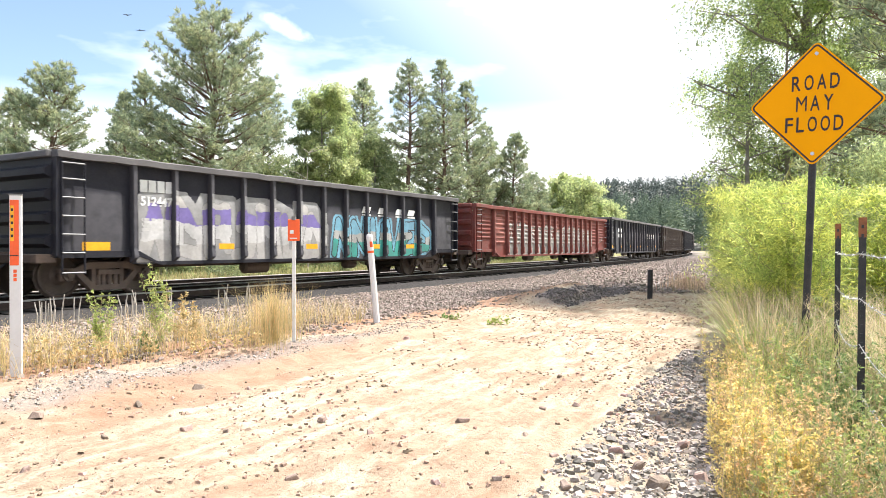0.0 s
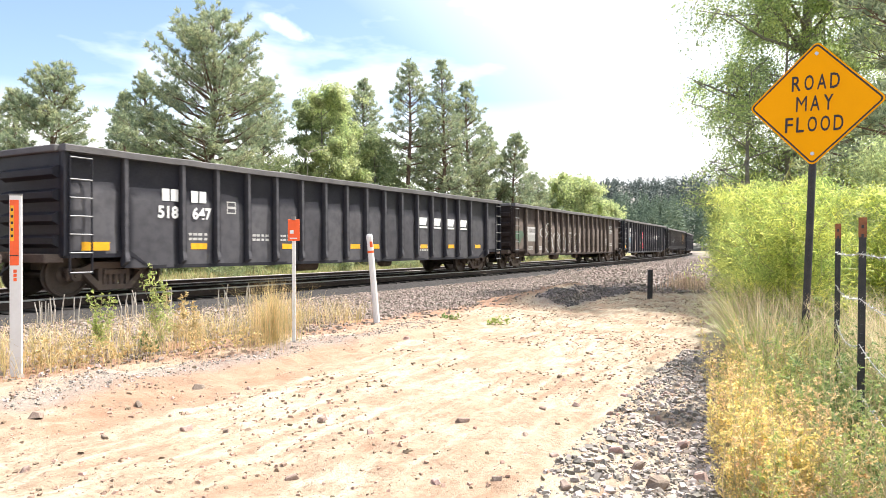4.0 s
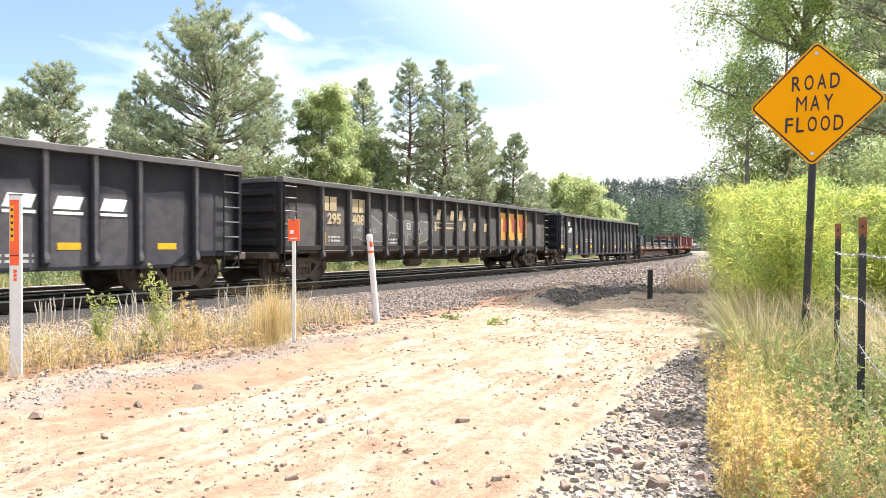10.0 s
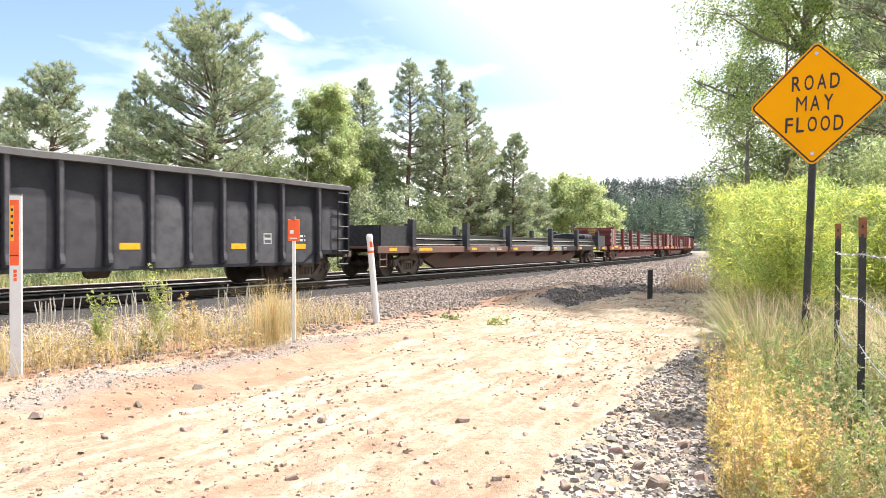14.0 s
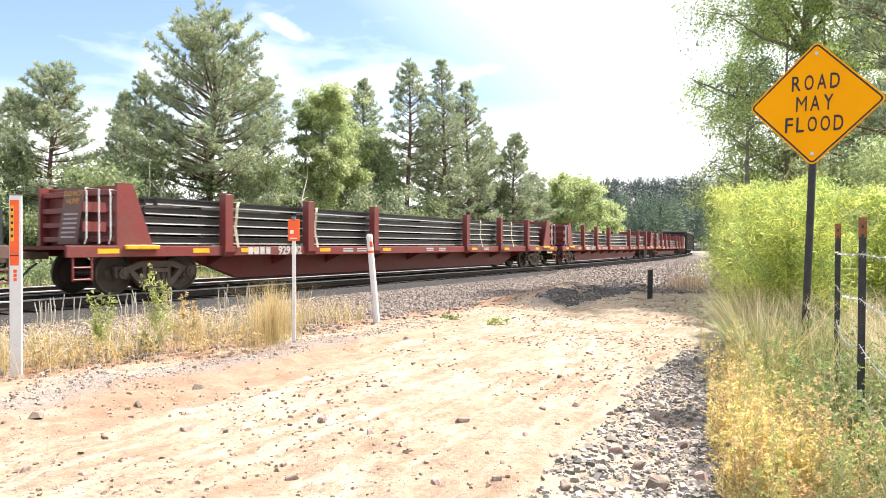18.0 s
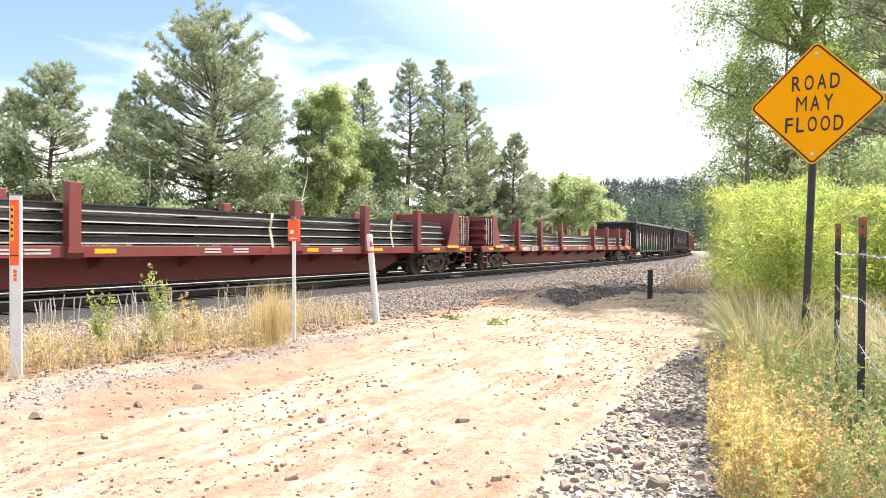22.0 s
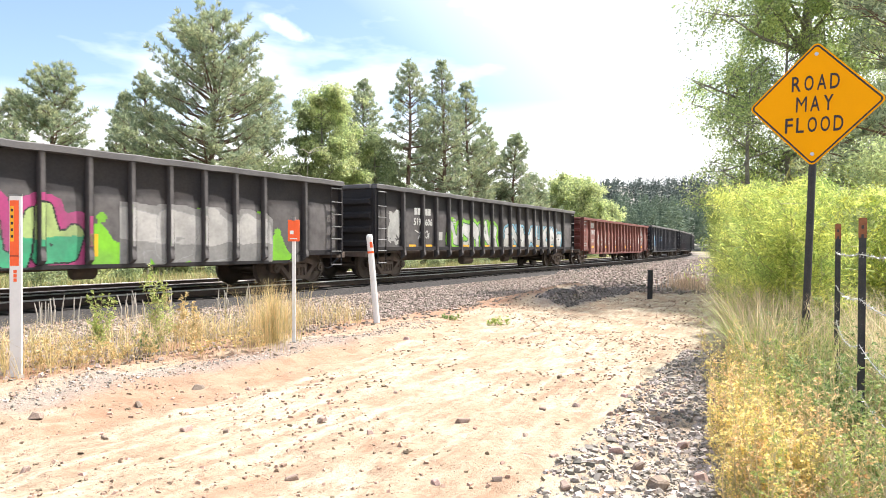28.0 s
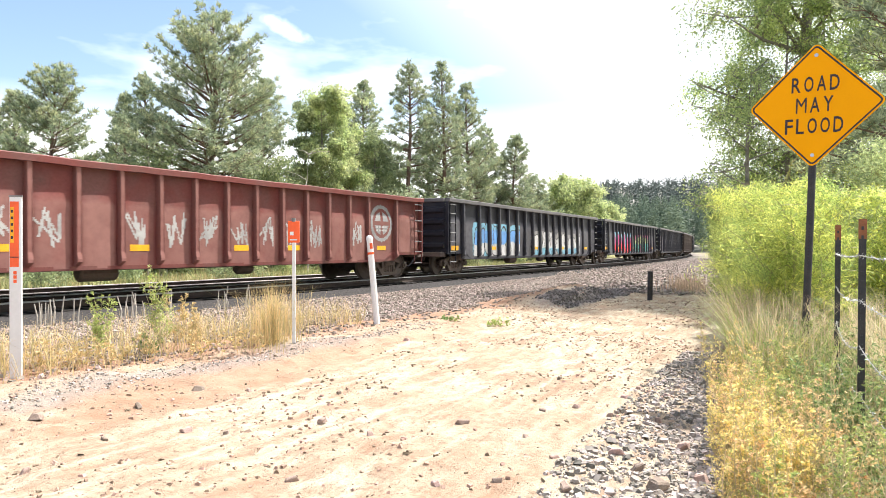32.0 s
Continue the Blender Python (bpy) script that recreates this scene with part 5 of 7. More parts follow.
    for x, z, sz in ((1.45, 2.24, 0.38), (0.46, 2.24, 0.38), (-0.25, 2.26, 0.4), (-0.9, 2.26, 0.4), (-0.55, 1.84, 0.36), (-1.5, 1.84, 0.34), (-2.48, 1.84, 0.34)):
        blocks(c, x, z, 1, sz, "buff_spray", lean=0.08)
    painted(c, "emblem", -0.05, 1.6, 1.55, 1.98, lambda X, Z: np.where((np.abs(Z - 1.84) > 0.06) & (np.abs(Z - 1.84) < 0.12) | (np.abs(np.abs(X - 0.78) - 0.72) < 0.05) & (Z < 1.96) & (Z > 1.62), 0, -1), ["buff_spray"], "buff outlined bar")
    painted(c, "graffiti", 1.8, 6.8, 1.1, 2.2, swollen_shapes(61, 1.9, 6.7, 1.15, 2.1, 5, 0.13, [(-9, 0)], 1, -1, 0.035, 0.0), ["grey_ghost", "faded_patch"], "ghostly grey shapes in faded outline", cell=0.025, ribs=True)
    reflectors(c, [1, 3, 6, 9, 12, 16], upright=True, z=1.1)
    box_mark(c, 5, 1.75, 0.24)
    box_mark(c, 15, 1.3, 0.24)
    for b, z in ((4, 1.25), (1, 1.3)):
        stencil_lines(c, b, z, 2)
    # clean black
    c = add_gondola(7, "clean black gondola car with white numerals and reflectors", "black_car", FULL, top=2.865, bottom=0.57)
    blocks(c, 8.0, 2.32, 2, 0.24, "white", 0.1)
    numerals(c, 7.75, 1.93, "697", 0.3, "white")
    box_mark(c, 2, 2.25, 0.32)
    reflectors(c, [0, 2, 5, 8, 11, 14, 16])
    for b, z in ((4, 1.45), (5, 1.45), (1, 0.9), (16, 1.3)):
        stencil_lines(c, b, z, 2, "white", 0.42)
    box_mark(c, 15, 1.25, 0.28)
    # flat cars
    c = add_flat(8, "brown flat car with dark stakes and a low rail load", "flat_brown", "post_dark", [11.3, 7.1, 2.75, -2.75, -7.1, -11.3], "h", 2, ())
    end_box(c, 13.2, 11.5, 1.4)
    end_box(c, -13.2, -11.7, 1.4)
    side_patch(c, "repainted_patch", -4.4, -0.4, 0.83, 1.055, 1.4215, M["faded_patch"], "pale grey repainted patch")
    side_patch(c, "repainted_patch", -12.9, -4.45, 0.83, 1.055, 1.4215, M["dark_car"], "dark repainted patch")
    bundle = bmesh.new()
    hoops = []
    for k in range(13):
        x = -11.5 + 2.1 * k / 12
        q = 1.0 if 0 < k < 12 else 0.82
        hoops.append([bundle.verts.new((x, 1.12 * math.cos(a) * q + 0.03 * math.sin(x * 9 + a), 1.62 + 0.24 * math.copysign(abs(math.sin(a)) ** 0.6, math.sin(a)) * q + 0.02 * math.sin(x * 13 + 3 * a))) for a in np.linspace(0, 2 * math.pi, 20, endpoint=False)])
    for a, b in zip(hoops, hoops[1:]):
        for j in range(20):
            bundle.faces.new((a[j], a[(j + 1) % 20], b[(j + 1) % 20], b[j]))
    bundle.faces.new(hoops[0][::-1])
    bundle.faces.new(hoops[-1])
    bmesh.ops.recalc_face_normals(bundle, faces=bundle.faces)
    tarp = tagged(part("rolled_tarpaulin", bundle, M["black_car"]), "rolled black tarpaulin lying on the rail load", "tarpaulin")
    TRAIN.append((tarp, *TRAIN[-1][1:]))
    st = [9.45, 6.4, 3.2, -3.2, -6.4, -9.45]
    for i, (num, ly, straps) in enumerate((("929142", 5, (9.0, 5.95, -4.7, -7.9)), ("929119", 4, (5.95, -2.4, -8.0)), ("929107", 3, ()))):
        c = add_flat(9 + i, "maroon flat car with end bulkheads carrying new rails", "flat_red", "flat_red", st, "f", ly, straps)
        side_text(c, num, 0.31, 7.2, 0.935, 1.428, M["stencil"], "car_number")
        for k in range(4):
            side_patch(c, "letter_block", 8.75 - k * 0.21 - 0.16, 8.75 - k * 0.21, 0.845, 1.03, 1.427, M["stencil"])
    # green graffiti
    c = add_gondola(12, "weathered black gondola car with lime and green graffiti", "dark_car", ROUND, top=3.0, bottom=0.64)
    painted(c, "graffiti", -2.0, 6.5, 0.66, 2.1, swollen_shapes(21, -1.8, 6.3, 0.6, 1.95, 8, 0.16, [(-9, 1), (0.5, 0)], 2, 3, 0.035, 0.25), ["pale_lime_spray", "green_spray", "black_spray", "pink_spray"], "lime and green swollen graffiti on pink", cell=0.022, ribs=True)

    def lime(X, Z):
        D = 1.2 + 0.35 * np.sin(X * 2.3) * np.sin(X * 5.1) - Z
        for k in range(9):
            D = np.maximum(D, 0.11 - np.hypot(X + 2.2 + k * 0.62, Z - 1.65 - 0.25 * math.sin(k * 2.1)))
        return np.where(D > 0, 0, -1)
    painted(c, "graffiti", -7.7, -1.9, 0.66, 2.1, lime, ["lime_spray"], "lime green sprayed blobs", ribs=True)
    painted(c, "graffiti", -7.0, -2.6, 0.66, 2.0, swollen_shapes(22, -6.9, -2.7, 0.6, 2.0, 4, 0.24, [(-9, 0), (0.4, 1)], 2, 0, 0.02, 0.15), ["grey_wash", "silver_spray", "faded_patch"], "grey block graffiti", lift=0.008, cell=0.022, ribs=True)
    painted(c, "graffiti", 8.3, 9.7, 0.95, 2.1, blotch(19, 8.3, 9.7, 0.95, 2.1, 0.6, 2.5), ["faded_patch"], "patchy pale overpainting")
    painted(c, "graffiti", 6.8, 8.0, 0.9, 2.3, blotch(29, 6.8, 8.0, 0.9, 2.3, 0.55, 3), ["chalk"], "patchy pale overpainting")
    reflectors(c, [3, 5, 8, 11, 16], upright=True, z=0.95)
    # silver graffiti
    c = add_gondola(13, "black gondola car with silver outline graffiti", "dark_car", FOOT, footed=True, top=3.065, ledge=0.09)
    blocks(c, 7.35, 2.3, 2, 0.24, "stencil", 0.2)
    blocks(c, 6.6, 2.3, 2, 0.24, "stencil", 0.2)
    numerals(c, 7.15, 1.92, "519", 0.25, "stencil")
    numerals(c, 6.35, 1.92, "606", 0.25, "stencil")
    painted(c, "graffiti", 0.1, 4.8, 0.96, 2.2, swollen_shapes(41, 0.4, 4.6, 0.95, 2.15, 5, 0.13, [(-9, 0), (0.35, 1)], 2, 3, 0.05, 0.14), ["silver_spray", "white_spray", "moss_spray", "lime_spray"], "silver swollen graffiti edged in lime", cell=0.022, ribs=True)
    painted(c, "graffiti", 4.4, 5.1, 1.0, 1.75, lambda X, Z: np.where(np.hypot((X - 4.75) / 0.32, (Z - 1.36) / 0.36) < 1, 0, -1), ["lime_spray"], "lime green sprayed blob", lift=0.007)
    painted(c, "graffiti", -8.0, -0.1, 0.96, 2.1, swollen_shapes(42, -7.8, -0.3, 0.95, 2.15, 8, 0.13, [(-9, 0), (0.35, 1)], 2, 3, 0.04, 0.1), ["silver_spray", "white_spray", "black_spray", "sky_spray"], "silver swollen graffiti edged in blue", cell=0.022, ribs=True)
    painted(c, "graffiti", 6.0, 7.3, 1.3, 1.75, jag(44, 6.1, 7.2, 1.35, 1.7), ["stencil"], "pale scrawled tag")
    painted(c, "painted_panel", 5.3, 5.75, 1.3, 1.6, lambda X, Z: np.zeros(X.shape, int), ["chalk"], "pale repainted square")
    painted(c, "graffiti", 8.2, 9.0, 1.0, 2.3, blotch(43, 8.2, 9.0, 1.0, 2.3, 0.6, 3), ["chalk"], "scribbled pale spray")
    reflectors(c, [1, 2, 5, 7, 10, 13, 15], z=1.06)
    box_mark(c, 4, 2.0, 0.22)
    # oxide red, tags
    c = add_gondola(14, "oxide red gondola car with white scrawled tags", "red_car", ROUND, top=2.8, bottom=0.63)
    blocks(c, 8.0, 2.38, 4, 0.3, "stencil", 0.1)
    numerals(c, 7.45, 1.93, "518077", 0.27, "stencil")
    for k in range(2, 16):
        x = WALLS[c.name].bay(k)
        if k not in (6, 14):
            painted(c, "graffiti", x - 0.38, x + 0.38, 0.95, 2.0, jag(60 + k, x - 0.33, x + 0.33, 1.05, 1.85), ["chalk"], "white scrawled tag")

    def emblem(X, Z):
        d = np.hypot((X + 7.45) / 0.6, (Z - 1.85) / 0.6)
        cross = (np.abs(X + 7.45) < 0.06) | (np.abs(Z - 1.85) < 0.06)
        return np.where((d < 1) & (d > 0.8) | (d < 0.62) & ~cross, 0, -1)
    painted(c, "emblem", -8.1, -6.8, 1.2, 2.5, emblem, ["faded_patch"], "round faded cream emblem")
    reflectors(c, [1, 4, 7, 10, 12, 16])
    for b, z in ((1, 1.45), (0, 1.2), (16, 1.7)):
        stencil_lines(c, b, z, 2)
    # blue and pink cars following far behind
    c = add_gondola(15, "black gondola car with blue and white graffiti", "black_car", FULL)
    painted(c, "graffiti", 2.6, 7.6, 0.72, 2.1, swollen_shapes(51, 2.6, 7.4, 0.6, 2.05, 5, 0.2, [(-9, 1), (0.45, 0), (0.85, 3)], 2, 3), ["blue_spray", "white_spray", "black_spray", "sky_spray"], "blue and white swollen graffiti")
    painted(c, "graffiti", -6.5, 1.2, 0.72, 1.9, swollen_shapes(52, -6.3, 1.0, 0.6, 1.8, 8, 0.18, [(-9, 1), (0.4, 0)], 2, 3), ["white_spray", "sky_spray", "black_spray", "grey_wash"], "white and blue swollen graffiti")
    reflectors(c, [0, 3, 8, 12, 16])
    c = add_gondola(16, "black gondola car with pink and teal graffiti", "black_car", FULL)
    painted(c, "graffiti", 0.6, 7.0, 0.72, 2.2, swollen_shapes(53, 0.8, 6.8, 0.6, 2.1, 6, 0.2, [(-9, 1), (0.5, 0)], 2, 3), ["pink_spray", "red_spray", "black_spray", "sky_spray"], "pink and red swollen graffiti")
    painted(c, "graffiti", -6.8, 0.2, 0.72, 2.1, swollen_shapes(54, -6.6, 0.0, 0.6, 2.0, 7, 0.18, [(-9, 0), (0.6, 1)], 2, 3), ["teal_spray", "pale_lime_spray", "black_spray", "pink_spray"], "teal and lime swollen graffiti")
    reflectors(c, [0, 3, 8, 12, 16])
    c = add_gondola(17, "black gondola car with faint pale graffiti", "black_car", FULL)
    painted(c, "graffiti", -6.8, 5.2, 0.72, 1.9, swollen_shapes(55, -6.5, 5.0, 0.6, 1.75, 10, 0.17, [(-9, 1), (0.5, 0)], 2, 3), ["faded_patch", "grey_wash", "black_spray", "grey_wash"], "faint grey graffiti")
    add_gondola(18, "weathered brown gondola car with bare sides", "brown_car", ROUND)
    add_gondola(19, "black steel gondola car with bare sides", "black_car", FULL)
    add_gondola(20, "oxide red gondola car with weathered bare sides", "red_car", ROUND)


build_train()


# ================= signs and posts =================
def road_sign():
    thing = tagged(new("road_sign"), "orange diamond warning sign on a dark perforated steel post", "road sign")
    thing.matrix_world = pose(3.21, 6.01, 0, 0, 0, -40) @ Matrix.Translation((0, 0, 2.785)) @ pose(0, 0, 0, 0, 2.2, 0) @ Matrix.Translation((0, 0, -2.785))
    zc, a = 2.785, 0.762
    big = Vector((0, 0, CAM_Z))
    thing.matrix_world = Matrix.Translation(big) @ Matrix.Scale(1.2, 4) @ Matrix.Translation(-big) @ thing.matrix_world   # a 36-inch plate

    def diamond(bm, half, y0, y1, r, mi=0):
        pts = []
        for k in range(4):
            c = math.pi / 2 * k
            for j in range(5):
                t = c - math.pi / 4 + math.pi / 2 * j / 4
                cx, cz = (half * math.sqrt(2) - r * math.sqrt(2)) * math.cos(c), (half * math.sqrt(2) - r * math.sqrt(2)) * math.sin(c)
                pts.append((cx + r * math.cos(t), zc + cz + r * math.sin(t)))
        return prism(bm, pts, "y", y0, y1, mi)
    bm = bmesh.new()
    diamond(bm, a / 2, -0.003, 0, 0.045)
    plate = part("plate", bm, M["sign_orange"], thing, "bright orange sheeting")
    # black border ring
    bm = bmesh.new()

    def ring(half, r):
        pts = []
        for k in range(4):
            c = math.pi / 2 * k
            for j in range(5):
                t = c - math.pi / 4 + math.pi / 2 * j / 4
                q = (half - r) * math.sqrt(2)
                pts.append((q * math.cos(c) + r * math.cos(t), -0.0045, zc + q * math.sin(c) + r * math.sin(t)))
        return pts
    o, i = [bm.verts.new(p) for p in ring(a / 2 - 0.012, 0.036)], [bm.verts.new(p) for p in ring(a / 2 - 0.026, 0.026)]
    for k in range(20):
        bm.faces.new((o[k], o[(k + 1) % 20], i[(k + 1) % 20], i[k]))
    part("border", bm, M["sign_black"], plate)
    for word, z, wide in (("ROAD", zc + 0.185, 0.373), ("MAY", zc + 0.005, 0.29), ("FLOOD", zc - 0.175, 0.455)):
        # narrow road letters, each one stretched to its cell
        cell = {"M": 1.12, "L": 0.86, "F": 0.86}
        widths = [cell.get(ch, 1.0) for ch in word]
        unit = wide / (sum(widths) + 0.36 * (len(word) - 1))
        u = -wide / 2
        for ch, cw in zip(word, widths):
            me = text_mesh(ch, 0.18, 0.0, 0.0 if ch == "M" else 0.002)
            co = np.array([v.co for v in me.vertices])
            lo, hi = co.min(0), co.max(0)
            for v in me.vertices:
                v.co = ((v.co.x - (lo[0] + hi[0]) / 2) / (hi[0] - lo[0]) * cw * unit, (v.co.y - (lo[1] + hi[1]) / 2) / (hi[1] - lo[1]) * 0.132, 0)
            me.materials.append(M["sign_black"])
            share("letter", me, plate, Matrix.Translation((u + cw * unit / 2, -0.006, z)) @ pose(0, 0, 0, 90, 0, 0))
            u += (cw + 0.36) * unit
    for z in (zc + 0.43, zc - 0.43):
        bm = bmesh.new()
        prism(bm, [(0.016 * math.cos(math.pi * k / 4), z + 0.016 * math.sin(math.pi * k / 4)) for k in range(8)], "y", -0.012, -0.003)
        part("bolt", bm, M["alu"], plate)
    bm = bmesh.new()
    box(bm, -0.028, 0.028, 0.002, 0.04, -0.5, zc + 0.5, 0.004)
    pst = part("post", bm, M["post_dark"], thing, "dark perforated steel channel")
    bm = bmesh.new()
    for k in range(84):
        z = 0.2 + k * 0.0254
        prism(bm, [(0.006 * math.cos(math.pi * j / 3), z + 0.006 * math.sin(math.pi * j / 3)) for j in range(6)], "y", -0.001, 0.0015)
    part("post_holes", bm, M["sign_black"], pst)


road_sign()


def marker_post(x, y, h, w, lean=0.0):
    thing = tagged(new("marker_post"), "white plastic marker post with an orange top decal", "marker post")
    z = gz(x, y)
    thing.matrix_world = pose(x, y, z - 0.1, 0, lean, 10)
    h += 0.1 - z
    bm = bmesh.new()
    prism(bm, [(-w / 2, 0), (-w / 2 + 0.01, -0.012), (w / 2 - 0.01, -0.012), (w / 2, 0), (w / 2 - 0.012, 0.004), (-w / 2 + 0.012, 0.004)], "z", 0, h)
    part("blade", bm, M["post_white"], thing)
    bm = bmesh.new()
    box(bm, -w / 2 + 0.01, w / 2 - 0.032, -0.016, -0.0125, h - 0.76, h - 0.06)
    dec = part("decal", bm, M["post_orange"], thing, "orange warning decal")
    bm = bmesh.new()
    box(bm, -w / 2 + 0.016, -w / 2 + 0.05, -0.018, -0.0165, h - 0.5, h - 0.12)
    part("yellow_strip", bm, M["yellow"], dec)
    for k in range(5):
        bm = bmesh.new()
        box(bm, -w / 2 + 0.022, -w / 2 + 0.044, -0.0195, -0.0185, h - 0.46 + k * 0.07, h - 0.43 + k * 0.07)
        part("small_print", bm, M["sign_black"], dec)
    bm = bmesh.new()
    box(bm, -w / 2 + 0.01, w / 2 - 0.032, -0.018, -0.0165, h - 0.66, h - 0.65)
    part("small_print", bm, M["sign_black"], dec)
    for k in range(3):
        bm = bmesh.new()
        box(bm, -0.02, 0.012, -0.0145, -0.0125, h - 0.84 - k * 0.045, h - 0.805 - k * 0.045)
        part("red_mark", bm, M["post_orange"], thing)
    bm = bmesh.new()
    box(bm, -w / 2 - 0.002, w / 2 + 0.002, -0.014, 0.006, h - 0.012, h + 0.006)
    part("grey_cap", bm, M["chrome"], thing)


marker_post(-4.575, 7.45, 2.11, 0.13)


def flagged_stake(x, y, h):
    thing = tagged(new("marker_stake"), "thin white stake with a small orange warning plate", "marker stake")
    thing.matrix_world = pose(x, y, gz(x, y) - 0.1, 0, 0, 5)
    h += 0.1
    bm = bmesh.new()
    box(bm, -0.025, 0.025, -0.012, 0.012, 0, h - 0.1, 0.004)
    part("stake", bm, M["post_white"], thing)
    bm = bmesh.new()
    box(bm, -0.08, 0.08, -0.03, -0.013, h - 0.32, h - 0.02, 0.006)
    pl = part("warning_plate", bm, M["post_orange"], thing)
    for z0, z1, x0, x1 in ((h - 0.22, h - 0.17, -0.05, 0.0), (h - 0.29, h - 0.275, -0.05, 0.05)):
        bm = bmesh.new()
        box(bm, x0, x1, -0.033, -0.031, z0, z1)
        part("small_print", bm, M["white"], pl)
    bm = bmesh.new()
    tube(bm, [(0, -0.02, h - 0.03), (0, -0.02, h + 0.02)], 0.03, 8)
    part("clip", bm, M["chrome"], pl)


flagged_stake(-2.08, 9.7, 1.72)


def round_marker(x, y, h, lean):
    thing = tagged(new("pipeline_marker"), "leaning white tubular marker with an orange band", "marker post")
    thing.matrix_world = pose(x, y, gz(x, y) - 0.1, 0, lean, 0)
    h += 0.1
    bm = bmesh.new()
    tube(bm, [(0, 0, 0), (0, 0, h - 0.12), (0, 0, h - 0.05), (0, 0, h - 0.01), (0, 0, h)], [0.055, 0.055, 0.06, 0.045, 0.01], 14)
    tb = part("tube", bm, M["post_white"], thing)
    bm = bmesh.new()
    box(bm, 0.0, 0.05, -0.06, -0.045, h - 0.24, h - 0.14)
    part("orange_label", bm, M["post_orange"], tb)
    bm = bmesh.new()
    tube(bm, [(0, 0, h - 0.34), (0, 0, h - 0.30)], 0.058, 14)
    part("band", bm, M["post_orange"], thing)


round_marker(-1.16, 12.3, 1.57, -5)


def iron_post(x, y, h):
    bm = bmesh.new()
    box(bm, -0.06, 0.06, -0.05, 0.05, -0.2, h, 0.006)
    ob = part("iron_post", bm, M["post_dark"])
    ob.matrix_world = pose(x, y, gz(x, y), 0, 1, 20)
    tagged(ob, "short dark square iron post at the ballast edge", "post")


iron_post(6.1, 20.5, 0.85)


# ================= plants =================
def rnd_dirs(rng, n):
    v = rng.normal(size=(n, 3))
    return v / np.linalg.norm(v, axis=1, keepdims=True)


def blades(rng, base, direction, length, width, diamond=False):
    """Narrow blades from base points along directions: needles (three-sided) and leaves (diamonds)."""
    n = len(base)
    side = np.cross(direction, rnd_dirs(rng, n))
    side /= np.maximum(np.linalg.norm(side, axis=1, keepdims=True), 1e-6)
    L, W = np.asarray(length).reshape(-1, 1), np.asarray(width).reshape(-1, 1)
    tip = base + direction * L
    if diamond:
        mid = base + direction * L * 0.45
        v = np.stack([base, mid + side * W * 0.5, tip, mid - side * W * 0.5], 1)
    else:
        low = base + direction * L * 0.15
        v = np.stack([low - side * W * 0.5, low + side * W * 0.5, tip], 1)
    k = v.shape[1]
    return v.reshape(-1, 3), np.arange(k * n).reshape(-1, k)


CROWN = ((0, 0.1, 0.25, 0.5, 0.7, 0.85, 0.95, 1), (0.7, 0.95, 1, 0.82, 0.6, 0.38, 0.19, 0.05))


